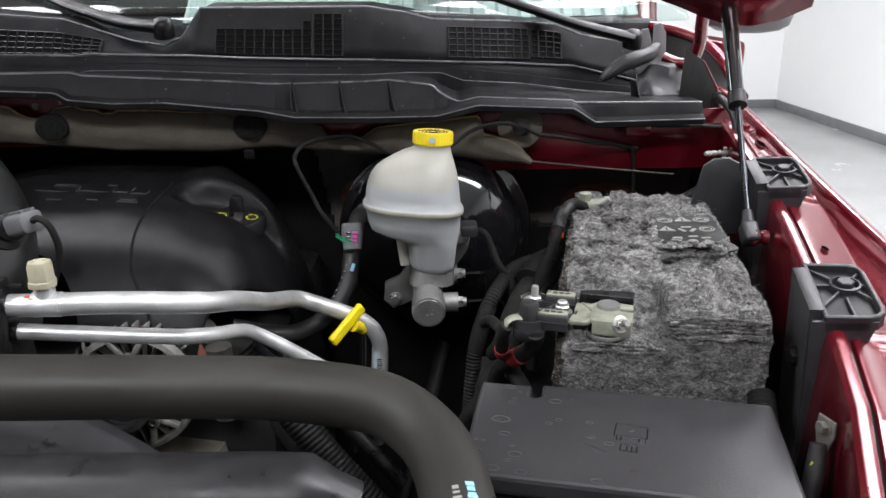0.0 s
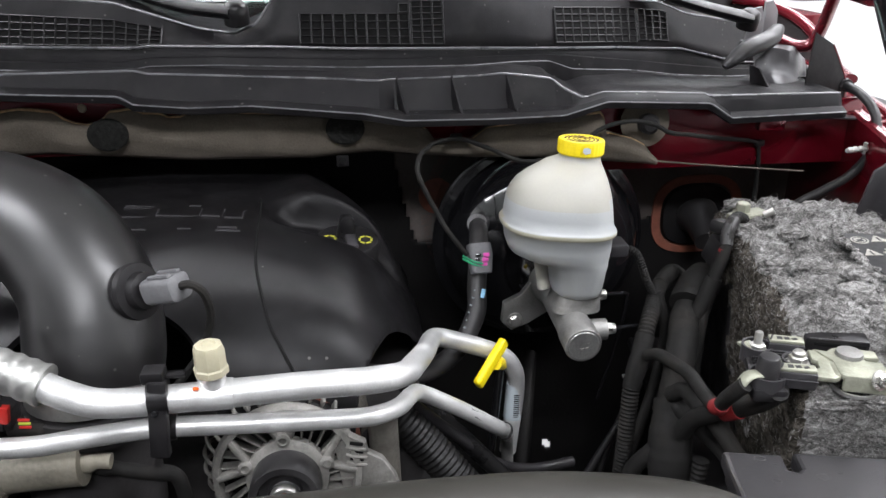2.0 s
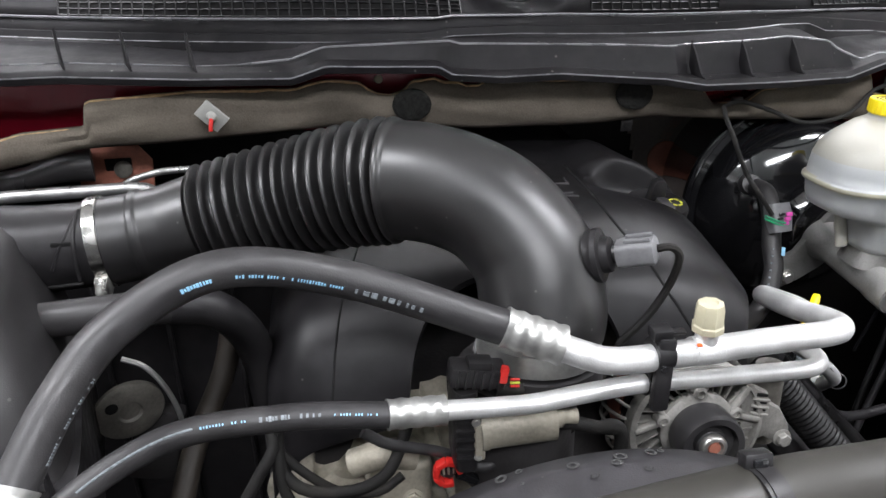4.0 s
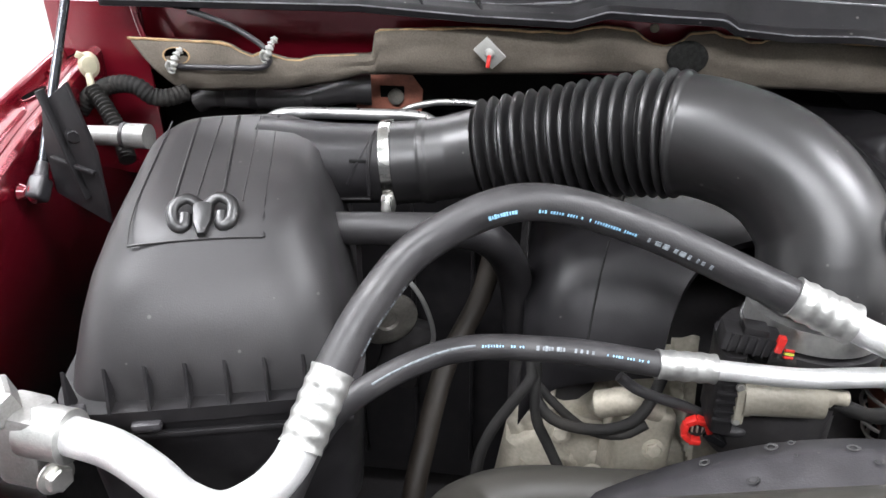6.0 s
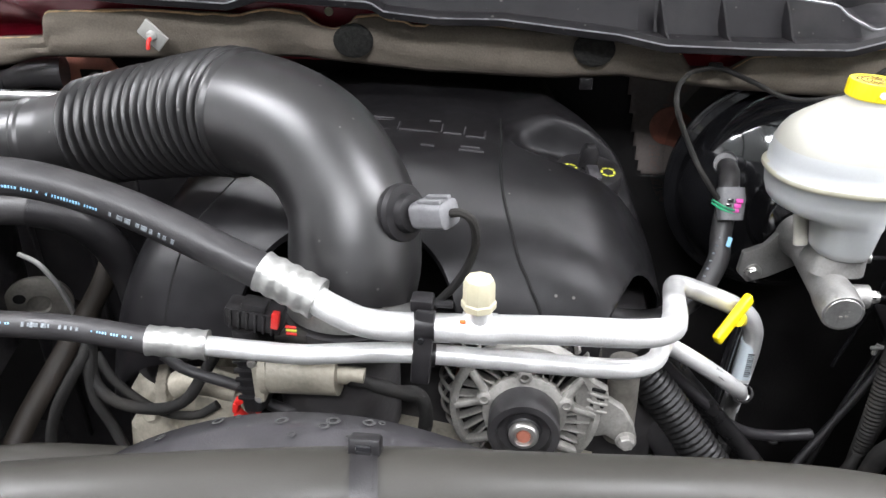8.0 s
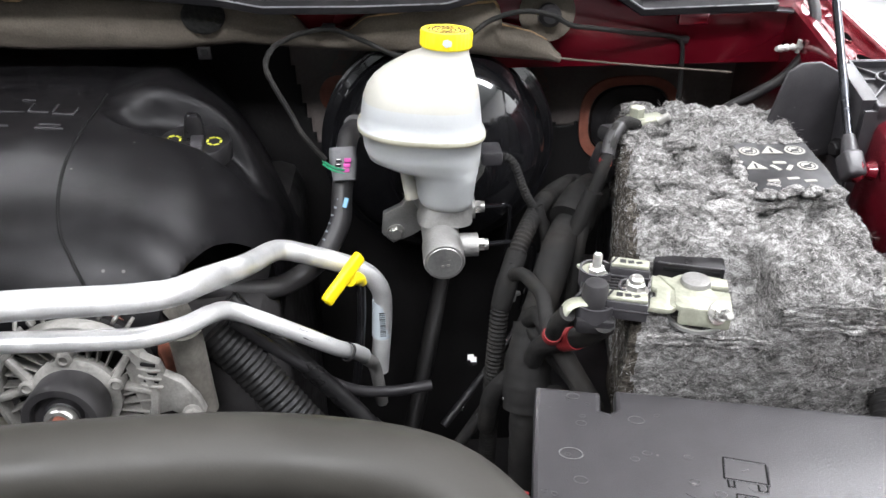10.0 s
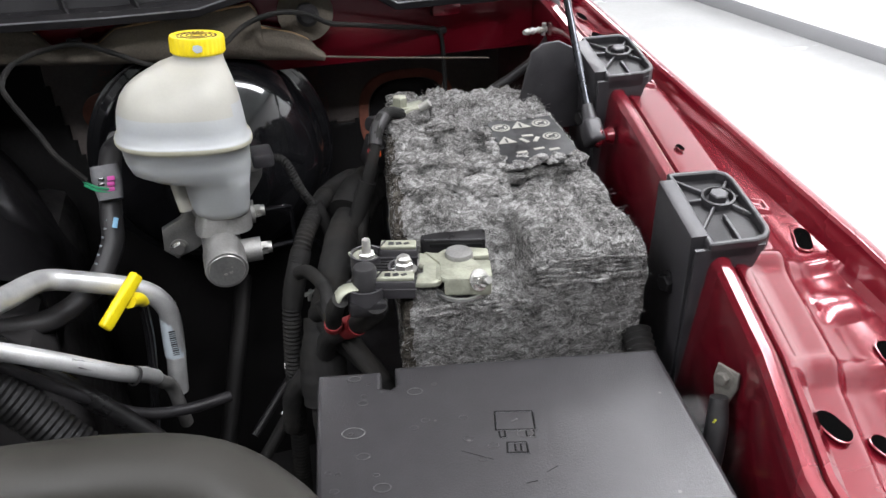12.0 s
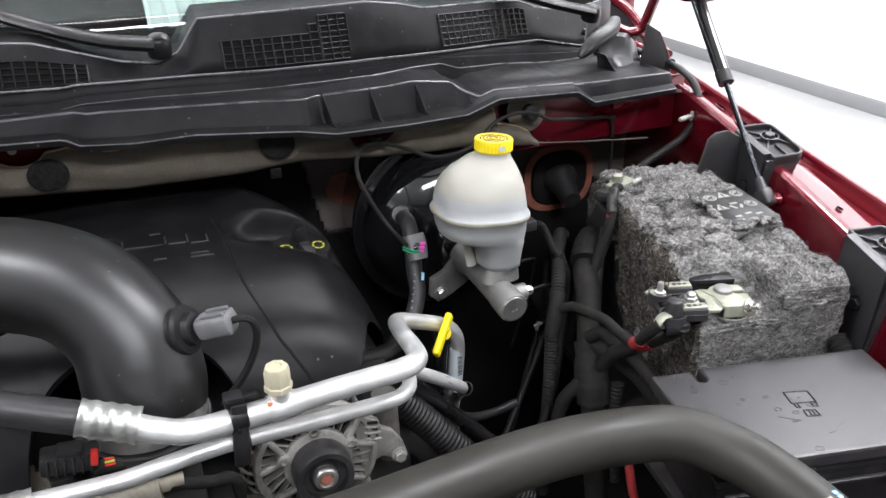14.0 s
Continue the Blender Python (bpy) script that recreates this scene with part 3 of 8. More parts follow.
# Unseen plate, added to block light bounced up from the floor.
part("radiator_cover", box((1.3, 0.36, 0.012), pose(MID, 0.11, 1.0, 4), 0.004), plastic_matt, truck, "added black plate that blocks floor bounce")
part("front_crossmember", box((1.45, 0.06, 0.09), pose(MID, 0.23, 0.93), 0.01), void_black, truck, "black front crossmember")
# Dark sheet added under the bay so that its gaps stay black.
part("splash_shield", box((1.6, 1.1, 0.01), pose(MID, 0.65, 0.52), 0.002), void_black, truck, "added dark sheet closing the bay from below")
part("radiator_tank", tube([(-0.85, 0.372, 1.168), (-0.5, 0.372, 1.17), (-0.2, 0.372, 1.17), (-0.085, 0.372, 1.168), (-0.062, 0.372, 1.160)], lambda s: 0.026 if s < 0.77 else 0.018, 0.012, 24), plastic, truck, "round-topped black radiator tank")
part("battery_tray", box((0.26, 0.62, 0.012), pose(0.185, 0.68, 0.985, 0, 0, -8), 0.004), plastic_matt, truck, "black tray under the battery")
part("radiator", box((1.2, 0.05, 0.5), pose(MID, 0.33, 0.72), 0.004), void_black, truck)


# fixing bolt heads on the wings and the slots of the flange
def slot(y, f, length, width, side, turn=0.0):
    p = flange(y, f, side, 0.0004)
    ax = (flange(y, f + 0.006, side, 0.0004) - p).normalized()
    nrm = ax.cross(V((0, 1, 0.2)).normalized()) * side
    nrm = nrm if nrm.z > 0 else -nrm
    m = basis(p + nrm * 0.0008, nrm)
    outline = [(length / 2 * (1 if c > 0 else -1) * 0 + (length - width) / 2 * (1 if math.cos(c2) > 0 else -1) * 1 + width / 2 * math.cos(c2), width / 2 * math.sin(c2)) for c, c2 in ((0, 2 * math.pi * j / 20 + 0.01) for j in range(20))]
    turned = pose(0, 0, 0, 0, 0, turn)
    rim = [tuple((turned @ V((x * 1.12, y2 * 1.16, 0)))[:2]) for x, y2 in outline]
    pit = [tuple((turned @ V((x, y2, 0)))[:2]) for x, y2 in outline]
    r = part("slot_rim", plate(rim, 0.0012, m, 0.0005), red_paint, truck)
    part("slot", plate(pit, 0.0006, m @ pose(0, 0, 0.001), 0), hole_black, r, smooth=False)


slot(0.7097, 0.0355, 0.009, 0.006, 1, 60)
slot(0.594, 0.100, 0.025, 0.012, 1, 84)
slot(0.441, 0.044, 0.024, 0.016, 1, 70)
slot(0.485, 0.112, 0.020, 0.013, 1, 80)
slot(0.429, 0.081, 0.018, 0.014, 1, 75)
slot(0.982, 0.036, 0.022, 0.011, 1, 20)
slot(0.924, 0.034, 0.030, 0.017, 1, 20)
slot(0.93, 0.04, 0.03, 0.018, -1, 100)
slot(1.02, 0.035, 0.012, 0.008, -1, 100)
for y, d, side in ((0.99, 0.045, -1), (1.045, 0.034, 1), (0.36, 0.06, 1)):
    p = flange(y, d, side)
    bolt("wing_bolt", p + V((0, 0, -0.001)), (0, -0.1, 1), 0.0065, red_paint, truck, 0.9, 1.9)

# felt lining on the firewall with its wavy trimmed top edge
FELT_TOP = [(-1.150, 1.287), (-1.080, 1.285), (-1.030, 1.284), (-1.018, 1.281), (-1.007, 1.274), (-0.993, 1.269), (-0.981, 1.274), (-0.971, 1.271), (-0.955, 1.2665), (-0.938, 1.265), (-0.919, 1.270), (-0.858, 1.272), (-0.852, 1.276), (-0.851, 1.297), (-0.845, 1.300), (-0.745, 1.303), (-0.676, 1.2995), (-0.634, 1.2982), (-0.622, 1.302), (-0.600, 1.305), (-0.567, 1.301), (-0.557, 1.292), (-0.547, 1.287), (-0.533, 1.284), (-0.518, 1.288), (-0.511, 1.293), (-0.507, 1.299), (-0.482, 1.301), (-0.471, 1.296), (-0.454, 1.295), (-0.446, 1.2908), (-0.431, 1.2908), (-0.425, 1.295), (-0.37, 1.294), (-0.335, 1.291), (-0.283, 1.289), (-0.180, 1.279), (-0.160, 1.268), (-0.150, 1.254), (-0.105, 1.254), (-0.086, 1.268), (0.003, 1.277), (0.048, 1.282), (0.053, 1.272), (0.0545, 1.258), (0.088, 1.249), (0.104, 1.240), (0.113, 1.228), (0.120, 1.222)]
FELT_LOW = [(-1.13, 1.228), (-1.073, 1.229), (-1.014, 1.232), (-0.953, 1.235), (-0.899, 1.245), (-0.869, 1.253), (-0.80, 1.252), (-0.57, 1.256), (-0.43, 1.243), (-0.29, 1.241), (-0.218, 1.246), (-0.10, 1.235), (0.0, 1.232), (0.05, 1.225), (0.10, 1.221), (0.12, 1.2195)]
felt_y = lambda x: 1.03 - 0.032 * max(0, min(1, (-0.55 - x) / 0.4)) ** 1.0
felt = thing("firewall_lining", "dusty brown felt lining with a cut wavy edge", "insulation", at=(-0.55, 1.03, 1.25))
fb = sheet(span(0, 1, 330), span(0, 1, 14), lambda s, v: (lambda x: V((x, felt_y(x) - 0.010 * math.sin(math.pi * v) ** 0.5 + 0.004 * noise.noise((x * 14, v * 3, 0)), lerp_table(FELT_LOW, x)[0] + v * (lerp_table(FELT_TOP, x)[0] - lerp_table(FELT_LOW, x)[0]))) + V((0.055 * (1 - v) * max(0.0, min(1.0, (-1.02 - x) / 0.12)), 0, 0)))(-1.14 + 1.26 * s))
thicken(part("mat", fb, felt_brown, felt), 0.006, 0)
part("cut_edge", sweep([V((x, felt_y(x) - 0.0045, lerp_table(FELT_TOP, x)[0] + 0.0006 + 0.0012 * noise.noise((x * 55, 2, 7)))) for x in span(-1.14, 0.12, 500)], lambda s: 0.0015 + 0.0008 * noise.noise((s * 40, 5, 1)), 6), felt_edge, felt, "tan cut felt edge")
for x, z in ((-0.509, 1.276), (-0.251, 1.275)):
    part("pad", lathe([(0.0195, 0), (0.0195, 0.004), (0.017, 0.006)], basis((x, felt_y(x) - 0.0135, z), (0, -1, 0.12)) @ Matrix.Diagonal((1.12, 0.92, 1, 1)), 28), foam, felt, "round black foam pad")
# far end of the lining beside the booster, and the pinch weld under the red panel
part("pinch_weld", tube([(0.118, 1.019, 1.2225), (0.2, 1.02, 1.213), (0.315, 1.025, 1.2005)], 0.0011, 0.01, 8), felt_brown, truck, "pale seam sealer line")
part("felt_tab", box((0.014, 0.003, 0.014), pose(-0.256, 1.018, 1.2367, 8), 0.002), plastic, truck, "small grey tab with a hole")
part("tab_hole", lathe([(0.004, 0), (0.004, 0.0006)], basis((-0.256, 1.0162, 1.2385), (0, -1, 0.1)), 16), grille_dark, truck)
part("firewall_corner", box((0.41, 0.006, 0.082), pose(0.19, 1.055, 1.244), 0.001), red_paint, truck)
for x, z, r in ((-0.543, 1.299, 0.005), (-0.735, 1.312, 0.002)):
    part("weld_nut", lathe([(r, 0), (r * 0.8, 0.002)], basis((x, FW - 0.001, z), (0, -1, 0)), 16), cream, truck)
part("grommet", lathe([(0.03, 0), (0.03, 0.003), (0.02, 0.006), (0.008, 0.01)], basis((0.105, 1.032, 1.268), (0, -1, 0.1)), 28), felt_brown, truck, "dusty rubber grommet")
part("grommet_core", lathe([(0.012, 0), (0.012, 0.012), (0.008, 0.016)], basis((0.105, 1.025, 1.268), (0, -1, 0.1)), 24), rubber, truck, "black grommet core")
part("pressed_tab", box((0.034, 0.014, 0.016), pose(0.262, 1.027, 1.262), 0.003), red_paint, truck)

part("corner_panel", box((0.12, 0.006, 0.22), pose(-1.20, 1.035, 1.21), 0.001), red_paint, truck, "red inner wing corner")
# clips on the lining
def push_clip(at, size, label):
    root = thing("push_clip", label, "clip", "firewall clips", at)
    part("plate", box((size * 1.15, 0.003, size * 0.85), pose(*at, 0, 45, 0) @ pose(0, 0, 0, 12, 0, 0), 0.001), clear_clip, root)
    part("stud", lathe([(0.006, 0), (0.005, 0.006), (0.003, 0.008)], basis(at, (0, -1, 0.1)), 16), clear_clip, root)
    part("pin", tube([at, V(at) + V((0, -0.012, -0.004)), V(at) + V((-0.001, -0.014, -0.012))], 0.0022, 0.003, 8), red_plastic, root, "red pin")
    return root


push_clip((-0.722, 0.986, 1.283), 0.026, "square translucent push clip with a red pin")

# ---- cowl ----
LIP = [(x, z + 0.005 * (x < 0.1), y) for x, z, y in [(-1.2, 1.326, 0.985), (-0.865, 1.325, 0.985), (-0.737, 1.316, 0.985), (-0.635, 1.3125, 0.984), (-0.60, 1.3235, 0.983), (-0.55, 1.321, 0.982), (-0.482, 1.318, 0.982), (-0.468, 1.309, 0.982), (-0.413, 1.3036, 0.983), (-0.349, 1.304, 0.984), (-0.27, 1.296, 0.984), (-0.23, 1.293, 0.98), (-0.185, 1.285, 0.976), (-0.09, 1.283, 0.98), (-0.006, 1.283, 0.986), (0.047, 1.294, 1.0), (0.172, 1.293, 1.004), (0.2, 1.275, 1.004), (0.36, 1.277, 1.01)]]
RIDGE = [(-1.2, 1.336), (-0.70, 1.328), (-0.635, 1.332), (-0.60, 1.345), (-0.47, 1.346), (-0.455, 1.341), (-0.19, 1.327), (-0.10, 1.328), (-0.07, 1.33), (-0.012, 1.322), (-0.002, 1.313), (0.026, 1.300), (0.36, 1.296)]
FOOT = [(-1.2, 1.370), (-0.703, 1.367), (-0.476, 1.364), (-0.458, 1.366), (-0.334, 1.363), (-0.244, 1.358), (-0.093, 1.352), (0.1, 1.341), (0.199, 1.332), (0.307, 1.304), (0.36, 1.298)]
STEP = [(-1.2, 1.350, 1.358), (-0.703, 1.345, 1.353), (-0.489, 1.342, 1.351), (-0.46, 1.347, 1.355), (-0.384, 1.347, 1.355), (-0.247, 1.340, 1.348), (-0.098, 1.335, 1.344), (-0.044, 1.336, 1.3425), (0.0, 1.334, 1.341), (0.016, 1.328, 1.3395), (0.032, 1.322, 1.3375), (0.117, 1.314, 1.326), (0.205, 1.299, 1.312), (0.294, 1.288, 1.298), (0.36, 1.283, 1.291)]
TOP = [(-1.2, 1.405), (-0.62, 1.417), (-0.5, 1.408), (-0.41, 1.380), (-0.37, 1.374), (-0.345, 1.384), (-0.318, 1.421), (-0.1, 1.42), (-0.05, 1.412), (-0.01, 1.402), (0.1, 1.397), (0.17, 1.39), (0.22, 1.372), (0.3, 1.358), (0.36, 1.35)]
bow = lambda x: 0.36 * (x + 0.40) ** 2


def tray_at(x, k):
    zl, yl = lerp_table(LIP, x)
    zr, c = lerp_table(RIDGE, x)[0], bow(x)
    zc, zb = lerp_table(STEP, x)
    zf = lerp_table(FOOT, x)[0]
    set_back = 0.016 * max(0.0, min(1.0, (x + 0.215) / 0.02, (0.01 - x) / 0.02))
    slope = 0.009 * max(0.0, min(1.0, (x + 0.475) / 0.03, (0.02 - x) / 0.02)) + 0.009 * max(0.0, min(1.0, (-0.60 - x) / 0.03))
    top = yl + 0.015 + set_back + slope
    back = max(1.012 + 0.3 * c, top + 0.005)
    pts = [(yl + 0.004, zl - 0.005), (yl, zl - 0.004), (yl - 0.001, zl), (yl + 0.006, zl + 0.004), (yl + 0.010 + set_back, zl + 0.005), (top, max(zr - 0.004, zl + 0.007)), (top + 0.003, max(zr, zl + 0.008)), (back, max(zr, zl + 0.008) + 0.0005), (back + 0.006 + 0.15 * c, max(zr, zl + 0.008) - 0.001), (1.0345 + c, min(zc - 0.005, max(zr, zl + 0.008) + 0.003)), (1.037 + c, zc - 0.003), (1.0385 + c, zc - 0.0025), (1.0415 + c, zb - 0.003), (1.043 + c, zb - 0.002), (1.046 + c, zf)]
    y, z = pts[k]
    return V((x, y, z))


def face_at(x, h):
    """The sloping upper face of the cowl: h 0 at its foot, 1 at its rim."""
    zt, c = lerp_table(TOP, x)[0], bow(x)
    zf = lerp_table(FOOT, x)[0]
    return V((x, 1.046 + c + 0.028 * h, zf + (zt - zf) * h))


cowl = thing("cowl_cover", "black moulded plastic cowl below the windscreen", "cowl", at=(-0.4, 1.05, 1.35))
xs = span(-1.16, 0.345, 260)
thicken(part("drip_tray", sheet(xs, range(15), tray_at), cowl_plastic, cowl, "stepped black tray with ribs", angle=16), 0.002)
thicken(part("upper_panel", sheet(xs, [0, 0.25, 0.5, 0.75, 0.93, 1.0, 1.12, 2.2], lambda x, h: face_at(x, min(h, 1)) + V((0, max(0, h - 1) * 0.06, max(0, h - 1) * 0.006 - 0.0006 * (h > 0.99)))), cowl_plastic, cowl, "smooth black panel with vent fields", angle=22), 0.002)
# Thin pale bars paint the light caught by rims and steps.
part("rim", sweep([face_at(x, 1) + V((0, 0.002, 0.0006)) for x in xs], 0.0017, 8), edge_highlight, cowl, "rim with a painted highlight")
part("step_edge", sweep([face_at(x, 0) + V((0, -0.004, 0.0004)) for x in xs], 0.0015, 8), edge_highlight, cowl, "step edge with a painted highlight")
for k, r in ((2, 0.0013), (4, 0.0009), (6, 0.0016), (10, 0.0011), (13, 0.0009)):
    part("moulded_edge", sweep([tray_at(x, k) + V((0, -0.0006, 0.0010)) for x in xs], r, 6), edge_highlight, cowl, "moulded edge with a painted highlight")
for x in (-0.93, -0.866, -0.802, -0.738, -0.188, -0.127, -0.064):
    p = tray_at(x, 3)
    part("rib", plate([(-0.004, 0), (0.026, 0), (0.028, 0.042), (0.020, 0.030), (0.008, 0.008)], 0.0028, pose(x + 0.006, p.y - 0.001, p.z - 0.002, 90, 0, 113), 0.0006), cowl_plastic, cowl)


def vent_field(x0, x1, h0, h1, cols, rows):
    root = part("vent", sheet(span(x0, x1, cols + 1), (h0, h1), lambda x, h: face_at(x, h) + V((0, -0.0012, 0.0006))), grille_dark, cowl, "open vent field", smooth=False)
    bars = bmesh.new()
    for i in range(cols + 1):
        x = x0 + (x1 - x0) * i / cols
        sweep([face_at(x, h0) + V((0, -0.002, 0.001)), face_at(x, h1) + V((0, -0.002, 0.001))], 0.0012, 5, 1, bars)
    for j in range(rows + 1):
        h = h0 + (h1 - h0) * j / rows
        sweep([face_at(x, h) + V((0, -0.0016, 0.0008)) for x in span(x0, x1, cols + 1)], 0.0011, 5, 1, bars)
    part("lattice", bars, cover_plastic, root, smooth=False)


vent_field(-0.296, -0.172, 0.06, 0.56, 10, 4)
vent_field(-0.170, -0.132, 0.06, 0.86, 3, 8)
vent_field(-0.184, -0.172, 0.58, 0.72, 1, 1)
vent_field(0.012, 0.130, 0.10, 0.82, 10, 5)
vent_field(0.133, 0.180, 0.16, 0.82, 4, 5)
vent_field(-0.90, -0.447, 0.04, 0.62, 36, 4)
# end piece of the cowl with its rubber seal
END = [(1.040, 1.264), (1.050, 1.266), (1.066, 1.268), (1.074, 1.274), (1.080, 1.284), (1.088, 1.292), (1.104, 1.298), (1.112, 1.305), (1.117, 1.318), (1.122, 1.332), (1.130, 1.338), (1.165, 1.345)]


def end_at(x, k):
    y, z = END[k]
    r = ease((x - 0.325) / 0.03)
    l = ease((0.292 - x) / 0.018)
    return V((x + 0.10 * (y - 1.04), y + 0.012 * r, z - 0.020 * r * (k / 11) - 0.010 * l * (k > 3) + 0.006 * math.sin((x - 0.27) * 60) * (4 < k < 10)))


thicken(part("end_block", sheet(span(0.272, 0.352, 24), range(12), end_at), plastic_grey, cowl, "grey stepped end block", angle=35), 0.003)
part("end_slot", lathe([(0.007, 0), (0.007, 0.002), (0.005, 0.0025), (0.0045, 0.0005), (0.0, 0.0005)], basis(end_at(0.338, 7) + V((0, -0.003, 0.002)), (0.1, -1, 0.6)) @ Matrix.Diagonal((1.4, 0.7, 1, 1)), 20), plastic_matt, cowl, "oval socket in the end block")
part("end_lip", plate([(0.262, 1.028), (0.350, 1.040), (0.374, 1.028), (0.380, 1.040), (0.368, 1.062), (0.30, 1.062), (0.262, 1.05)], 0.0025, pose(0, 0, 1.2625), 0.001), plastic_grey, cowl, "thin grey end lip")
part("end_fin", plate([(0.284, 1.325), (0.306, 1.325), (0.312, 1.365), (0.306, 1.385), (0.296, 1.383)], 0.006, Matrix.Translation((0, 1.175, 0)) @ pose(0, 0, 0, 90, 0, 0), 0.002), skirting, cowl, "pale grey upright fin")
part("end_fin", plate([(0.318, 1.318), (0.340, 1.318), (0.336, 1.378), (0.328, 1.392), (0.318, 1.390)], 0.008, Matrix.Translation((0, 1.190, 0)) @ pose(0, 0, 0, 90, 0, 0), 0.002), skirting, cowl, "pale grey upright fin")
part("well_end", plate([(1.02, 1.275), (1.10, 1.275), (1.115, 1.318), (1.09, 1.318)], 0.003, pose(0.270, 0, 0, 90, 0, 90), 0.001), cowl_plastic, cowl)
part("seal", tube([(0.222, 1.084, 1.321), (0.235, 1.086, 1.331), (0.252, 1.092, 1.341), (0.272, 1.100, 1.347), (0.292, 1.112, 1.352), (0.308, 1.128, 1.362)], lambda s: 0.005 + 0.011 * math.sin(math.pi * min(1.0, s / 0.115)) ** 0.6, 0.005, 14, 0.7), rubber, cowl, "black rubber seal leaf")
part("seal_edge", tube([(0.224, 1.080, 1.323), (0.240, 1.082, 1.336), (0.262, 1.090, 1.347), (0.288, 1.103, 1.354)], 0.0011, 0.006, 6), edge_highlight, cowl)


def wiper(pivot, line, blade, label):
    root = thing("wiper_arm", label, "wiper", "windscreen wipers", pivot)
    part("knuckle", lathe([(0.014, -0.012), (0.0145, 0.0), (0.013, 0.008), (0.009, 0.0115), (0.003, 0.0125)], basis(pivot, (0, -0.35, 1)), 28), plastic, root)
    part("arm", tube([pivot, *line], lambda s: 0.019 - 0.004 * min(1.0, s / 0.12), 0.008, 16, 0.45), plastic, root)
    b = part("blade", tube(blade, 0.009, 0.02, 10, 0.8), rubber, root, "black rubber blade")
    return root


wiper((0.279, 1.150, 1.372), [(0.20, 1.160, 1.392), (0.12, 1.185, 1.418), (0.02, 1.23, 1.45), (-0.12, 1.30, 1.49)], [(0.08, 1.165, 1.432), (-0.1, 1.16, 1.438), (-0.3, 1.18, 1.445)], "black wiper arm on a round pivot")
wiper((-0.366, 1.066, 1.398), [(-0.43, 1.09, 1.405), (-0.52, 1.13, 1.43), (-0.62, 1.19, 1.47), (-0.75, 1.27, 1.51)], [(-0.5, 1.2, 1.46), (-0.7, 1.22, 1.48), (-0.95, 1.26, 1.49)], "black wiper arm on a round pivot")

# windscreen, cab and bonnet
screen = solid("window_1", sheet(span(-1.2, 0.4, 30), span(0, 1, 12), lambda x, v: V((x, 1.10 + bow(x) * 0.8 + 0.72 * v, 1.395 + 0.52 * v))), glass, "large sloping laminated windscreen", "window", kind="structure")
thicken(screen, 0.005)
screen.visible_shadow = False
cab = part("dashboard", box((1.6, 0.5, 0.06), pose(MID, 1.62, 1.36), 0.02), void_black, truck, "dark dashboard behind the glass")
part("cab_shell", box((1.75, 0.01, 1.3), pose(MID, 2.3, 1.35), 0), void_black, truck)
part("roof", box((1.5, 1.0, 0.03), pose(MID, 2.25, 1.93), 0.012), red_paint, truck)
for side in (1, -1):
    mx = lambda x: MID + side * (x - MID)
    rim_line = [V((mx(x), y, z)) for x, y, z in ((0.458, 1.18, 1.283), (0.470, 1.225, 1.287), (0.478, 1.255, 1.288), (0.477, 1.275, 1.300), (0.468, 1.293, 1.322), (0.453, 1.306, 1.342), (0.432, 1.325, 1.359), (0.40, 1.35, 1.372), (0.36, 1.37, 1.378))]
    part("wing_lip", tube(rim_line, 0.010, 0.012, 12, 0.8), red_paint, truck, "red lip of the wing at the pillar")
    dense = even(path(rim_line, 10), 0.015)
    # Black sheet paints the shadow of the hollow behind the lip.
    part("hinge_recess", sheet(range(len(dense)), span(0, 1, 6), lambda i, v: dense[i].lerp(V((mx(0.385), 1.30 + 0.03 * v, 1.2)), v)), void_black, truck, "black sheet for the shadowed hollow round the hinge")
    # Red upright coloured black, as it stands in shadow.
    cheek = plate([(0.33, 1.265), (0.395, 1.265), (0.387, 1.300), (0.362, 1.346), (0.335, 1.362)], 0.003, Matrix.Translation((0, 1.085, 0)) @ pose(0, 0, 0, 90, 0, 0), 0.001)
    if side < 0:
        cheek.transform(Matrix.Translation((2 * MID, 0, 0)) @ Matrix.Diagonal((-1, 1, 1, 1)))
    part("hinge_cheek", cheek, void_black, truck, "upright beside the hinge, blackened for shadow")
    part("cheek_edge", tube([(mx(0.389), 1.083, 1.267), (mx(0.386), 1.083, 1.300), (mx(0.374), 1.083, 1.324), (mx(0.361), 1.083, 1.346)], 0.0016, 0.008, 8), red_paint, truck, "bright red edge of the upright")
    part("pillar", tube([(mx(0.36), 1.44, 1.36), (mx(0.37), 1.60, 1.62), (mx(0.31), 1.85, 1.92)], 0.035, 0.04, 12, 0.7), red_paint, truck, "red windscreen pillar")
    part("door_side", box((0.05, 1.2, 0.9), pose(MID + side * 0.93, 2.0, 0.9), 0.01), red_paint, truck)
    part("door_mirror", loft([squircle(mx(0.62) - w, mx(0.62) + w, 1.6 - d, 1.6 + d, z, 3, 28) for z, w, d in ((1.353, 0.03, 0.02), (1.358, 0.06, 0.035), (1.368, 0.078, 0.045), (1.39, 0.085, 0.05), (1.5, 0.085, 0.05), (1.54, 0.07, 0.04))]), skirting, truck, "grey door mirror housing")
# pale pleated sheet added behind the glass, in place of its striped reflection
stripe_sheet = solid("sun_shade", sheet(span(-0.37, 0.33, 160), span(0, 1, 4), lambda x, v: V((x, 1.17 + bow(x) * 0.8 + 0.66 * v + 0.006 * (1 if int((x + 2) / 0.018) % 2 else -1), 1.40 + 0.50 * v))), pale_sheet, "pale pleated sheet for the striped windscreen reflection", "sunshade", smooth=False)
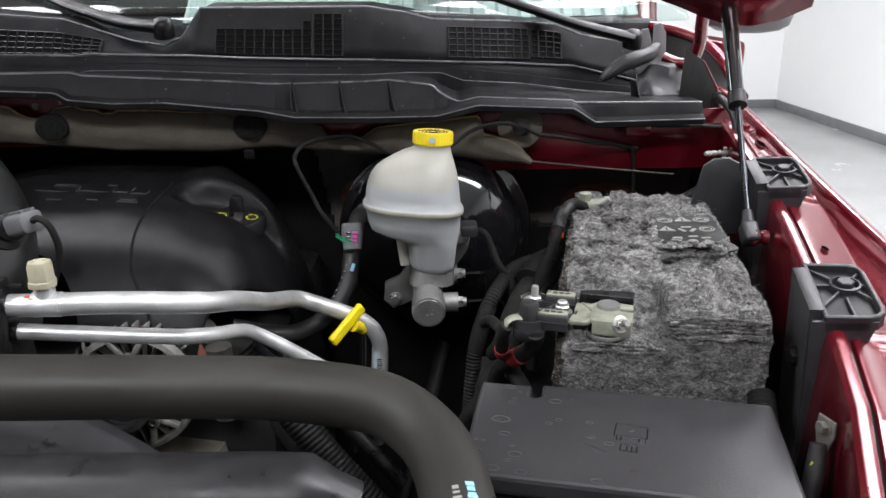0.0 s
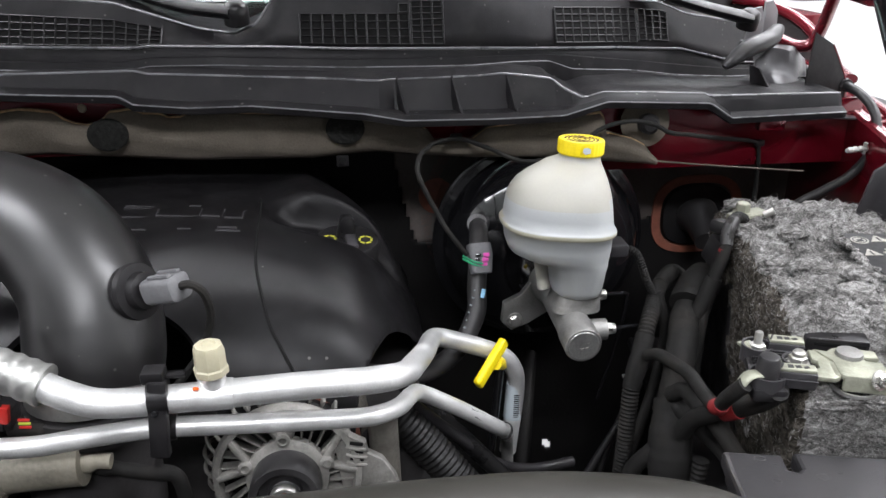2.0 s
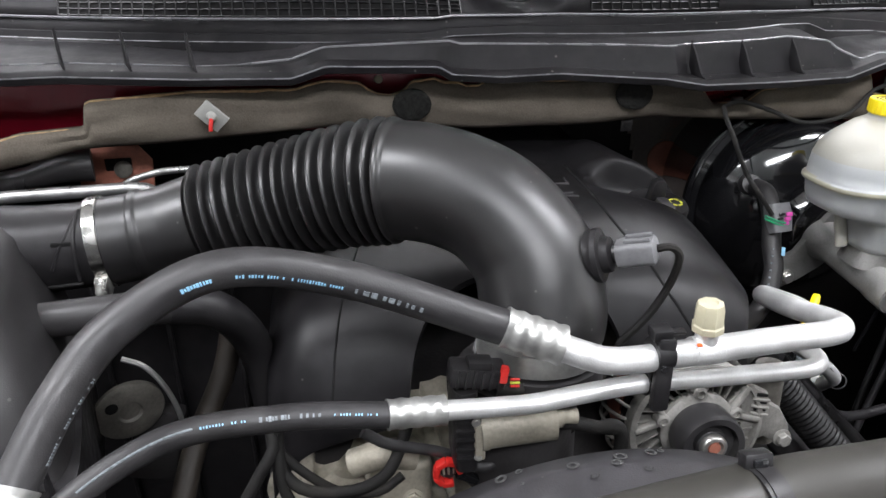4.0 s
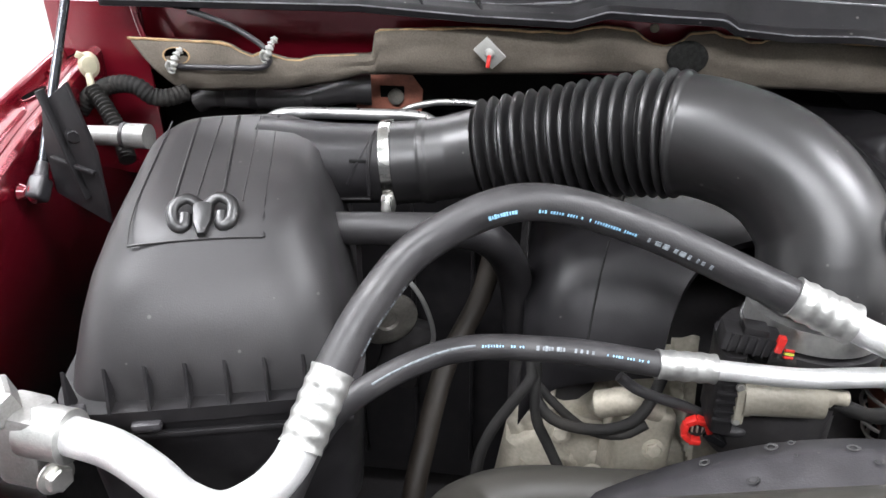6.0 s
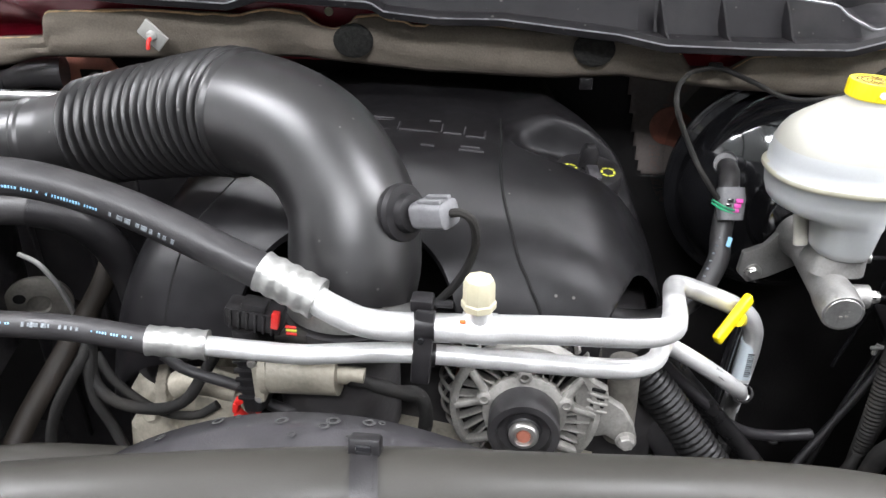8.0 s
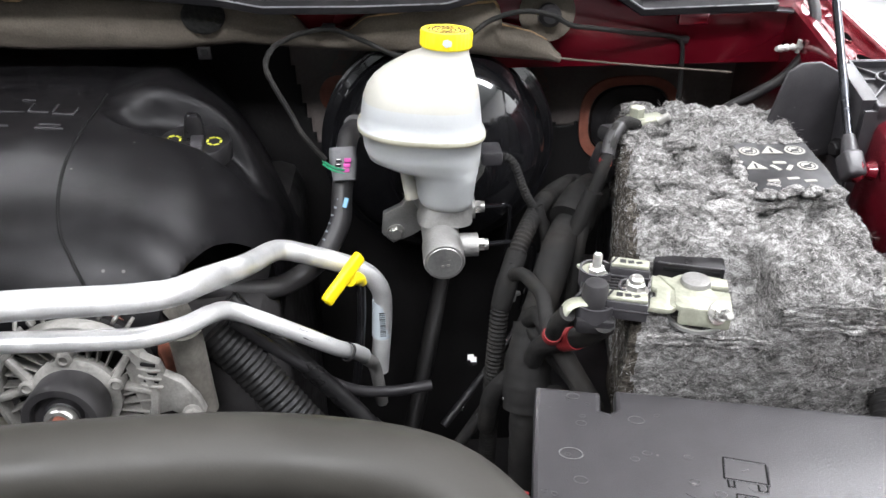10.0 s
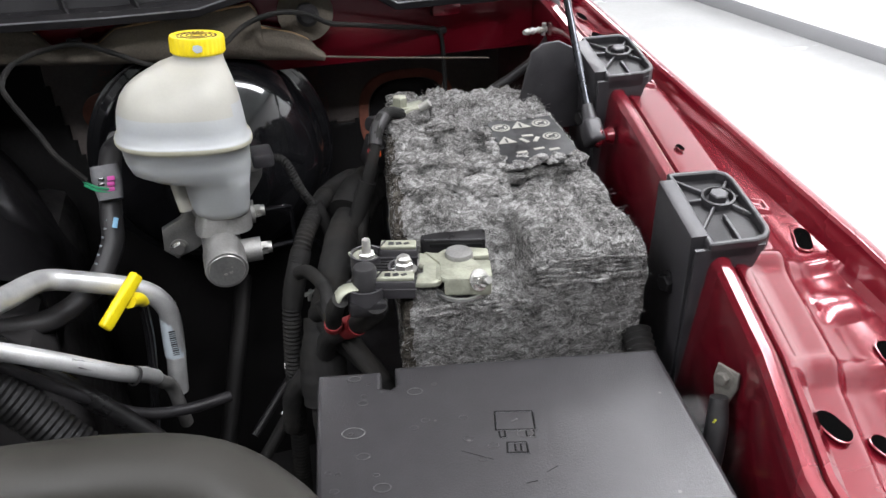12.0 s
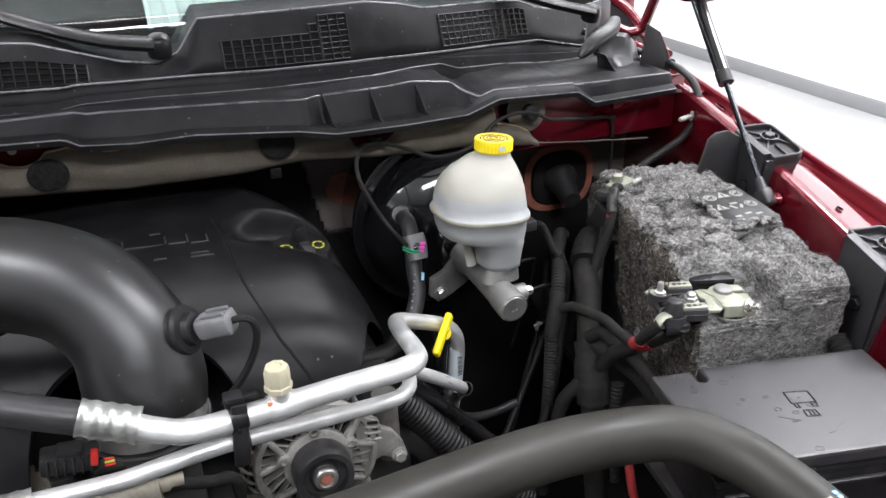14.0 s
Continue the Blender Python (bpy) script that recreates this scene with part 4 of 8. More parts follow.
thicken(stripe_sheet, 0.003)
bonnet = thing("bonnet", "open red bonnet with a pale lined underside", "bonnet", at=(MID, 1.1, 1.4))


def bonnet_at(u, v, drop=0.0):
    e = abs(u)
    v = v + 0.07 * max(0.0, (e - 0.86) / 0.14) ** 2.2 * (1 - v)
    x = MID + u * 0.872 * (1 + 0.04 * v - 0.06 * v * v)
    y = 1.07 - 0.03 * e ** 4 - 0.50 * v
    z = 1.478 - 0.142 * e ** 4.5 * (1 - v) + 1.02 * v - 0.03 * v * v
    return V((x, y - drop * 0.97, z - drop * 0.25))


thicken(part("skin", sheet(span(-1, 1, 60), span(0, 1, 30), bonnet_at), red_paint, bonnet), 0.004, 1)
thicken(part("inner_panel", sheet(span(-0.98, 0.98, 60), span(0.01, 0.99, 30), lambda u, v: bonnet_at(u, v, 0.03 - 0.02 * (abs(u) ** 8))), red_paint, bonnet, "red inner panel"), 0.003, 1)
part("liner", sheet(span(-0.86, 0.86, 20), span(0.05, 0.94, 12), lambda u, v: bonnet_at(u, v, 0.042)), liner_pale, bonnet, "pale silvery heat-reflecting liner")
for side in (1, -1):
    part("hinge", tube([(MID + side * 0.735, 1.15, 1.345), (MID + side * 0.756, 1.14, 1.337), (MID + side * 0.771, 1.13, 1.342), (MID + side * 0.776, 1.12, 1.368), (MID + side * 0.770, 1.10, 1.395), (MID + side * 0.766, 1.08, 1.43)], 0.0115, 0.006, 14, 0.7), red_paint, bonnet, "red painted hinge arm")


def strut(side):
    s = lambda x, y, z: V((MID + side * (x - MID), y, z))
    base, joint = s(0.326, 0.783, 1.188), s(0.348, 0.914, 1.313)
    d = (joint - base).normalized()
    if side < 0:
        joint = joint + d * 0.09
    root = thing("gas_strut", "black gas strut holding the bonnet open", "gas strut", "bonnet struts", base)
    part("rod", tube([base + d * 0.02, joint + d * 0.02], 0.0037 if side > 0 else 0.0048, 0.02, 16), rod_steel, root, "slim polished rod")
    part("cylinder", tube([joint, joint + d * 0.22], 0.0098, 0.03, 16), gloss_black, root)
    part("collar", tube([joint - d * 0.006, joint + d * 0.012], 0.0106, 0.004, 16), rubber, root)
    up = d.cross(V((1, 0, 0))).normalized()
    grip = Matrix.Translation(base + d * 0.004) @ Matrix((V((1, 0, 0)), up, V((1, 0, 0)).cross(up))).transposed().to_4x4()
    part("socket", box((0.017, 0.020, 0.024), grip, 0.004, 3), plastic_grey, root, "plastic ball socket")
    part("socket_neck", tube([base + d * 0.012, base + d * 0.032], lambda t: 0.0078 - 0.12 * t, 0.004, 16), plastic_grey, root)
    part("ball_stud", lathe([(0.008, 0), (0.011, 0.004), (0.006, 0.012), (0.009, 0.018)], basis(base, (side, 0, -0.05)), 16), red_paint, root, "red painted ball stud")
    return root


strut(1)
strut(-1)


# ---- brake booster, master cylinder and reservoir ----
boost = thing("brake_booster", "gloss black round brake booster on the firewall", "brake booster", at=(-0.01, 1.1, 1.107))
BM = basis((-0.01, 1.19, 1.107), (0, -1, 0.0))
part("shell", lathe([(0.118, 0.0), (0.128, 0.03), (0.128, 0.10), (0.134, 0.112), (0.135, 0.120), (0.133, 0.127), (0.126, 0.130), (0.123, 0.148), (0.112, 0.168), (0.092, 0.186), (0.06, 0.20), (0.05, 0.228), (0.045, 0.232)], BM, 72), gloss_black, boost, "stepped gloss black shell")
part("rim", lathe([(0.1345, 0.113), (0.1385, 0.116), (0.1385, 0.123), (0.1345, 0.126)], BM, 72), gloss_black, boost)
part("check_valve", tube([(-0.085, 1.03, 1.155), (-0.10, 1.0, 1.158), (-0.104, 0.985, 1.165)], 0.0118, 0.004, 16), rubber, boost, "rubber check valve grommet")

mc = thing("master_cylinder", "cast aluminium brake master cylinder", "master cylinder", at=(-0.02, 0.9, 1.09))
AX = (V((-0.019, 0.817, 1.091)) - V((-0.021, 0.95, 1.101))).normalized()
MM = basis((-0.021, 0.955, 1.1015), AX)
part("barrel", lathe([(0.026, 0.0), (0.024, 0.012), (0.019, 0.03), (0.018, 0.10), (0.0195, 0.112), (0.0195, 0.136), (0.0185, 0.1385)], MM, 40), alu_cast, mc)
part("end_face", lathe([(0.0165, 0.1383), (0.016, 0.1392)], MM, 36), alu_crimp, mc, "machined end face")
for dx, dz, w in ((-0.004, 0.004, 0.0022), (0.0, 0.004, 0.0022), (0.004, 0.004, 0.0022), (-0.002, -0.003, 0.003), (0.003, -0.002, 0.003)):
    part("stamp", box((w, 0.0006, 0.002), pose(-0.0185 + dx, 0.8163, 1.0905 + dz), 0), steel, mc, smooth=False)
fl = [(-0.058, -0.046), (-0.046, -0.058), (-0.026, -0.05), (0.0, -0.034), (0.03, -0.01), (0.052, 0.022), (0.056, 0.04), (0.046, 0.054), (0.03, 0.05), (0.0, 0.034), (-0.022, 0.008), (-0.036, -0.012), (-0.056, -0.022)]
part("flange", plate(fl, 0.010, pose(-0.021, 0.956, 1.1, 90, 0, 0), 0.002), alu_cast, mc, "cast flange with two ears")
for p in ((-0.0635, 0.946, 1.056), (0.0235, 0.943, 1.141)):
    bolt("flange_nut", p, (0, -1, 0), 0.007, steel, mc, 0.9)
for y, z, l in ((0.893, 1.110, 0.0), (0.855, 1.088, 0.0)):
    part("port_boss", tube([(-0.012, y, z), (0.016, y, z)], 0.0115, 0.006, 16), alu_cast, mc)
    b = tube([(0.014, y, z), (0.022, y, z)], 0.0068, 0.004, 6)
    part("port_nut", tube([(0.02, y, z), (0.026, y, z)], 0.0055, 0.003, 12, 1, b), steel, mc, "plated pipe nut", smooth=False)
part("outlet_boss", loft([squircle(-0.042, 0.012, 0.852, 0.905, 1.108, 3.5, 28), squircle(-0.036, 0.012, 0.855, 0.902, 1.128, 3, 28)]), alu_cast, mc)
part("brake_pipe", tube([(0.024, 0.893, 1.110), (0.045, 0.893, 1.110), (0.052, 0.897, 1.104), (0.052, 0.91, 1.05), (0.04, 0.93, 0.95)], 0.0024, 0.006, 8), gloss_black, mc, "thin black brake pipe")
part("brake_pipe", tube([(0.024, 0.855, 1.088), (0.055, 0.857, 1.088), (0.075, 0.87, 1.07), (0.07, 0.9, 0.98)], 0.0024, 0.006, 8), gloss_black, mc, "thin black brake pipe")

res = thing("brake_fluid_reservoir", "milky white brake fluid reservoir, yellow cap", "reservoir", at=(-0.03, 0.88, 1.2))
RS = [(1.124, -0.034, 0.006, 0.855, 0.90, 2.6), (1.128, -0.039, 0.011, 0.849, 0.905, 2.6), (1.134, -0.041, 0.0125, 0.846, 0.908, 2.6), (1.158, -0.044, 0.015, 0.843, 0.91, 2.7), (1.163, -0.050, 0.0165, 0.841, 0.915, 2.7), (1.167, -0.074, 0.0175, 0.838, 0.925, 2.6), (1.172, -0.086, 0.0185, 0.835, 0.930, 2.6), (1.182, -0.0895, 0.0195, 0.832, 0.934, 2.6), (1.196, -0.091, 0.0200, 0.831, 0.936, 2.6), (1.1975, -0.0940, 0.0228, 0.8285, 0.9390, 2.6), (1.1990, -0.0948, 0.0236, 0.8278, 0.9398, 2.6), (1.2020, -0.0948, 0.0236, 0.8278, 0.9398, 2.6), (1.2035, -0.0940, 0.0228, 0.8285, 0.9390, 2.6), (1.205, -0.0912, 0.0202, 0.831, 0.936, 2.6),
      (1.215, -0.0905, 0.0195, 0.832, 0.936, 2.55), (1.226, -0.0885, 0.0185, 0.834, 0.936, 2.5), (1.236, -0.0845, 0.0175, 0.838, 0.934, 2.45), (1.244, -0.0785, 0.0160, 0.843, 0.932, 2.4), (1.251, -0.0700, 0.0142, 0.849, 0.929, 2.35), (1.257, -0.0600, 0.0125, 0.857, 0.926, 2.3), (1.262, -0.0490, 0.0110, 0.865, 0.923, 2.2), (1.2655, -0.0400, 0.0098, 0.871, 0.920, 2.1), (1.268, -0.0345, 0.0094, 0.8750, 0.9185, 2), (1.271, -0.0332, 0.0092, 0.8757, 0.9183, 2), (1.278, -0.0332, 0.0092, 0.8757, 0.9183, 2)]
tilt = lambda p: V((p.x, p.y, p.z + (p.x + 0.035) * -0.09 + (p.y - 0.885) * -0.06 * (p.z < 1.26)))
part("tank", loft([[tilt(q) for q in squircle(a, b, c, d, z, n, 72)] for z, a, b, c, d, n in RS]), milk, res, angle=75)
tank = res.children[0]
tank.data.materials.append(milk_wet)
tank.data.materials.append(milk_seam)
for poly in tank.data.polygons:
    hz = poly.center.z + (poly.center.x + 0.035) * 0.09
    poly.material_index = 2 if 1.1972 < hz < 1.2042 else 1 if poly.center.z < 1.229 else 0
part("filler_cap", lathe([(0.0225, 0.0035), (0.0238, 0.005), (0.0238, 0.0165), (0.0228, 0.0185), (0.0195, 0.0188), (0.019, 0.0178), (0.016, 0.0178)], pose(-0.012, 0.897, 1.2672, -2, 3, 0), 96, wave=lambda j, r, h: -0.0007 if (r > 0.0235 and j % 3 == 0) else 0), yellow, res, "bright yellow ribbed screw cap", angle=30)
for k in range(26):
    a = 2 * math.pi * k / 26
    if k % 9 != 4:
        part("cap_mark", box((0.0024, 0.0014 + 0.0012 * (k % 3 == 0), 0.0005), pose(-0.012, 0.897, 1.2672, -2, 3, 0) @ pose(0.0165 * math.cos(a), 0.0165 * math.sin(a), 0.0180, 0, 0, math.degrees(a) + 90), 0), dial_grey, res, smooth=False)
part("cap_chip", plate([(-0.004, -0.001), (-0.001, -0.004), (0.004, -0.003), (0.0045, 0.001), (0.001, 0.003), (-0.003, 0.0025)], 0.0004, basis((-0.0125, 0.8732, 1.2795), (0, -1, 0)), 0), label_white, res, "pale worn spot on the cap", smooth=False)
for r in (0.0125, 0.008, 0.004):
    part("cap_mark", lathe([(r, 0.0176), (r + 0.0012, 0.0179), (r + 0.0012, 0.0183), (r, 0.0183)], pose(-0.012, 0.897, 1.2672, -2, 3, 0), 40, None, None, True), dial_grey, res)
part("mount_ear", tube([(-0.052, 0.89, 1.166), (-0.048, 0.885, 1.14), (-0.046, 0.884, 1.126)], 0.007, 0.004, 12, 0.7), milk, res)
part("level_sensor", box((0.02, 0.03, 0.014), pose(0.03, 0.885, 1.17), 0.003), plastic_grey, res, "grey level sensor housing")
part("sensor_lead", tube([(0.035, 0.88, 1.17), (0.05, 0.875, 1.165), (0.065, 0.87, 1.13), (0.09, 0.88, 1.09)], rippled(0.0042, 0.0006, 0.003), 0.001, 8), loom, res, "ribbed black sensor lead")

# vacuum hose from the booster with its plug
vac = thing("vacuum_hose", "black vacuum hose with pale print and grey plug", "hose", at=(-0.11, 0.9, 1.1))
VL = [(-0.104, 0.975, 1.165), (-0.108, 0.945, 1.168), (-0.112, 0.922, 1.150), (-0.116, 0.905, 1.120), (-0.119, 0.888, 1.098), (-0.1396, 0.865, 1.071), (-0.1722, 0.845, 1.057), (-0.2071, 0.825, 1.064), (-0.245, 0.81, 1.08)]
part("hose", tube(VL, 0.0105, 0.006, 16), rubber, vac)
part("plug", loft([squircle(-0.0125, 0.0125, -0.010, 0.010, 0, 4, 24, basis((-0.113, 0.915, 1.168), (0.05, -0.55, -1))), squircle(-0.0135, 0.0135, -0.011, 0.011, 0.012, 4, 24, basis((-0.113, 0.915, 1.168), (0.05, -0.55, -1))), squircle(-0.011, 0.011, -0.009, 0.009, 0.032, 4, 24, basis((-0.113, 0.915, 1.168), (0.05, -0.55, -1)))]), grey_plug, vac, "grey plastic plug")
for i in range(4):
    part("lock_tab", box((0.0065, 0.003, 0.0042), pose(-0.1071 + -0.00101 * i, 0.8965, 1.1628 - 0.00523 * i, -25), 0.0006), magenta, vac, "magenta lock piece")
    part("cavity", box((0.0055, 0.003, 0.0028), pose(-0.1071 - 0.0085 + -0.00101 * i, 0.8972, 1.1628 - 0.00523 * i, -25), 0.0004), gloss_black, vac)
part("green_wire", tube([(-0.1316, 0.903, 1.1601), (-0.1212, 0.896, 1.1561), (-0.1105, 0.895, 1.1529)], 0.0013, 0.003, 6), green_wire, vac, "green wire")
part("green_wire", tube([(-0.1316, 0.903, 1.1566), (-0.1212, 0.896, 1.1526), (-0.1105, 0.895, 1.1494)], 0.0012, 0.003, 6), green_wire, vac, "green wire")
part("blue_mark", box((0.0045, 0.0015, 0.010), pose(-0.1115, 0.888, 1.1215, -35, 20, 0), 0.0006), print_blue, vac, "light blue paint mark")
for i in range(7):
    c = V(VL[3]).lerp(V(VL[5]), i / 8)
    part("print", box((0.0025, 0.0008, 0.002), Matrix.Translation(c + V((-0.003, -0.0102, 0.002))) @ pose(0, 0, 0, -20, 25, 0), 0), print_white, vac, smooth=False)
# thin wire from the firewall to the plug
wire = thing("sensor_wire", "thin black taped wire clipped to the firewall", "wire", at=(-0.13, 0.99, 1.24))
part("lead", tube([(-0.128, 0.896, 1.164), (-0.147, 0.896, 1.190), (-0.157, 0.906, 1.206), (-0.171, 0.909, 1.234), (-0.1775, 0.914, 1.252), (-0.173, 0.940, 1.261), (-0.162, 0.967, 1.2625), (-0.150, 0.990, 1.262), (-0.122, 1.004, 1.262), (-0.09, 0.995, 1.252), (-0.05, 0.985, 1.238), (0.0, 0.985, 1.245), (0.04, 1.0, 1.268), (0.075, 1.0, 1.277), (0.105, 1.0, 1.272), (0.125, 1.0, 1.262), (0.152, 1.001, 1.258), (0.20, 1.022, 1.247), (0.252, 1.044, 1.236), (0.263, 1.047, 1.226), (0.266, 1.046, 1.19), (0.268, 1.05, 1.15), (0.27, 1.07, 1.08)], lambda s: 0.0026 * (1 + 0.18 * noise.noise((s * 140, 2, 1))), 0.003, 8), loom, wire)
part("clip", box((0.014, 0.006, 0.008), pose(-0.125, 1.012, 1.262), 0.002), plastic, wire, "black wire clip")
part("clip", box((0.012, 0.006, 0.008), pose(0.264, 1.048, 1.232), 0.002), plastic, wire, "black wire clip")

# ---- battery in its fibre sleeve ----
BAT = pose(0.277, 0.602, 0, 0, 0, -8)          # corner at the front, beside the wing
bat = thing("battery", "car battery in a torn grey fibre sleeve", "battery", at=(0.2, 0.75, 1.02))
BW, BL, BT = 0.182, 0.322, 1.184


def wool_top(u, v):
    """Height of the torn top of the sleeve; u from the engine side, v from the front."""
    z = BT + 0.010 * v + 0.006 * noise.noise((u * 9, v * 14, 2)) + 0.004 * noise.noise((u * 40, v * 60, 5)) + 0.0025 * noise.noise((u * 110, v * 170, 9)) + 0.006 * abs(noise.noise((u * 6, v * 10, 7))) - 0.0045 * max(0, 0.25 - abs(noise.noise((u * 5 + 3, v * 9, 12)))) / 0.25
    z += 0.010 * max(0, 1 - ((u - 0.60) / 0.33) ** 2 - ((v - 0.375) / 0.05) ** 2)           # rolled-up lip of fibre
    z += 0.007 * max(0, 1 - ((u - 0.22) / 0.2) ** 2 - ((v - 0.40) / 0.06) ** 2)
    if v > 0.5 and 0.28 < u:
        z += 0.006
    if v < 0.20 and u < 0.52:                                                                # pocket round the terminal
        z -= 0.034 * min(1, (0.52 - u) / 0.03) * min(1, (0.20 - v) / 0.02)
    edge = min(u, 1 - u, v * 1.6, (1 - v) * 1.6)
    return z - 0.010 * max(0, 1 - edge / 0.06) ** 2


def sleeve():
    bm = bmesh.new()
    n, k, zs = 70, 110, 22
    top = {}
    for i in range(n + 1):
        for j in range(k + 1):
            u, v = i / n, j / k
            top[i, j] = bm.verts.new(BAT @ V((-BW * (1 - u) * (1 - 0.13 * v), BL * v, wool_top(u, v))))
    for i in range(n):
        for j in range(k):
            bm.faces.new((top[i, j], top[i + 1, j], top[i + 1, j + 1], top[i, j + 1]))
    loop = [(i, 0) for i in range(n)] + [(n, j) for j in range(k)] + [(i, k) for i in range(n, 0, -1)] + [(0, j) for j in range(k, 0, -1)]
    ring = [top[q] for q in loop]
    cx, cy = -BW / 2, BL / 2
    inv = BAT.inverted()
    for s in range(1, zs + 1):
        low = []
        for q, v0 in zip(loop, [top[q] for q in loop]):
            p = inv @ v0.co
            z = p.z + (1.0 - p.z) * s / zs
            out = V((p.x - cx, (p.y - cy) * 0.6, 0)).normalized()
            w = 0.004 * noise.noise((p.x * 30, p.y * 30, z * 55)) + 0.0025 * noise.noise((p.x * 90, p.y * 90, z * 190)) + 0.004 * math.sin(math.pi * min(1, s / 6) * 0.5) - 0.008 * s / zs
            low.append(bm.verts.new(BAT @ (V((p.x, p.y, z)) + out * w)))
        for a in range(len(ring)):
            b = (a + 1) % len(ring)
            bm.faces.new((ring[b], ring[a], low[a], low[b]))
        ring = low
    return bm


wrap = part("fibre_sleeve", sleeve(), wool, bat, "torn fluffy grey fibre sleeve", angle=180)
wrap.data.materials.append(wool_grimy_shaded)
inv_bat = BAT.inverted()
for poly in wrap.data.polygons:                 # grimy side towards the engine, darkened further for its shadow
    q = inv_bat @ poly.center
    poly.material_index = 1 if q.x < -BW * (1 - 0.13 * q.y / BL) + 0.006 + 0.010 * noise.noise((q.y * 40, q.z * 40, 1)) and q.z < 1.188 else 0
part("case", box((BW - 0.03, BL - 0.03, 0.14), BAT @ pose(-BW / 2, BL / 2, 1.072), 0.004), plastic, bat, "black battery case")
# single fibres lying on the mat, pulled along with the weave
def fibres(name, count, mat, seed, lift, label):
    rnd = random.Random(seed)
    polys = [p for p in wrap.data.polygons if p.center.z > 1.03]
    total, sums = 0.0, []
    for p in polys:
        total += p.area
        sums.append(total)
    verts, faces = [], []
    for _ in range(count):
        a, b = 0, len(sums) - 1
        r = rnd.random() * total
        while a < b:
            h = (a + b) // 2
            a, b = (h + 1, b) if sums[h] < r else (a, h)
        poly = polys[a]
        n = poly.normal
        q = inv_bat @ poly.center
        if q.y < 0.075 and q.x < -0.075 and n.z > 0.3:
            continue
        turn = 5 * noise.noise(poly.center * 28) + rnd.gauss(0, 0.7)
        side = n.cross(V((0, 0, 1)) if abs(n.z) < 0.7 else V((0.6, 0.8, 0))).normalized()
        d = (side * math.cos(turn) + n.cross(side) * math.sin(turn)).normalized()
        p = poly.center + V((rnd.uniform(-0.002, 0.002), rnd.uniform(-0.002, 0.002), rnd.uniform(-0.002, 0.002)))
        p -= n * (p - poly.center).dot(n)
        length, w = rnd.uniform(0.002, 0.0065), rnd.uniform(0.00008, 0.00022)
        bend = rnd.gauss(0, 0.5)
        at = len(verts)
        for k in range(4):
            f = k / 3
            c = p + d * (length * f) + d.cross(n) * (bend * length * f * f) + n * (0.0003 + lift * rnd.random() * math.sin(math.pi * (0.15 + 0.8 * f)))
            across = d.cross(n) * w * (1 - 0.6 * f)
            verts += [c - across, c + across]
        faces += [(at + 2 * k, at + 2 * k + 1, at + 2 * k + 3, at + 2 * k + 2) for k in range(3)]
    me = bpy.data.meshes.new(name)
    me.from_pydata(verts, [], faces)
    bm = bmesh.new()
    bm.from_mesh(me)
    bpy.data.meshes.remove(me)
    return part(name, bm, mat, bat, label, smooth=False)


fibres("pale_fuzz", 9000, fibre_light, 31, 0.0012, "pale fuzz of loose fibre")["kind"] = "stuff"
fibres("dark_fuzz", 7000, fibre_dark, 32, 0.0010, "dark fuzz of loose fibre")["kind"] = "stuff"
# loose tufts along the tears
tuft = bmesh.new()
rng = random.Random(4)
for i in range(150):
    u, v = rng.random(), rng.random()
    if i < 110:
        u, v = rng.uniform(0.3, 0.95), 0.375 + rng.gauss(0, 0.03)
    elif i < 160:
        u, v = rng.choice((0.03, 0.96)), rng.random()
    if v < 0.22 and u < 0.54:
        continue
    p = BAT @ V((-BW * (1 - u) * (1 - 0.13 * v), BL * v, wool_top(u, v) + 0.001))
    q = p
    line = [p]
    d = V((rng.uniform(-1, 1), rng.uniform(-1, 1), rng.uniform(-0.2, 0.35))).normalized()
    for s in range(3):
        d = (d + 0.8 * V((rng.uniform(-1, 1), rng.uniform(-1, 1), rng.uniform(-0.9, 0.4)))).normalized()
        q = q + d * 0.0013
        line.append(q)
    sweep(line, 0.00014, 3, 1, tuft, False)
for i in range(5200):              # fine fibres lying over the top and the front
    u, v = rng.uniform(0.03, 0.96), rng.uniform(0.02, 0.97)
    if i % 3 == 0:
        p = V((-BW * (1 - u), -0.004 - 0.002 * rng.random(), 1.03 + 0.15 * v))
        if u < 0.52 and p.z > 1.145:
            continue
        d = V((rng.uniform(-1, 1), rng.uniform(-0.35, 0), rng.uniform(-0.4, 0.4)))
    else:
        if v < 0.22 and u < 0.54:
            continue
        p = V((-BW * (1 - u) * (1 - 0.13 * v), BL * v, wool_top(u, v) + 0.0008))
        d = V((rng.uniform(-1, 1), rng.uniform(-1, 1), rng.uniform(-0.1, 0.25)))
    d = d.normalized() * rng.uniform(0.0008, 0.0020)
    line = [BAT @ p]
    for k in range(3):
        d = d + V((rng.uniform(-1, 1), rng.uniform(-1, 1), rng.uniform(-1, 0.6))) * 0.0012
        p = p + d
        line.append(BAT @ p)
    sweep(line, 0.00012, 3, 1, tuft, False)
tufts = part("loose_fibre", tuft, wool, bat, "loose fibre tufts")
tufts["kind"] = "stuff"
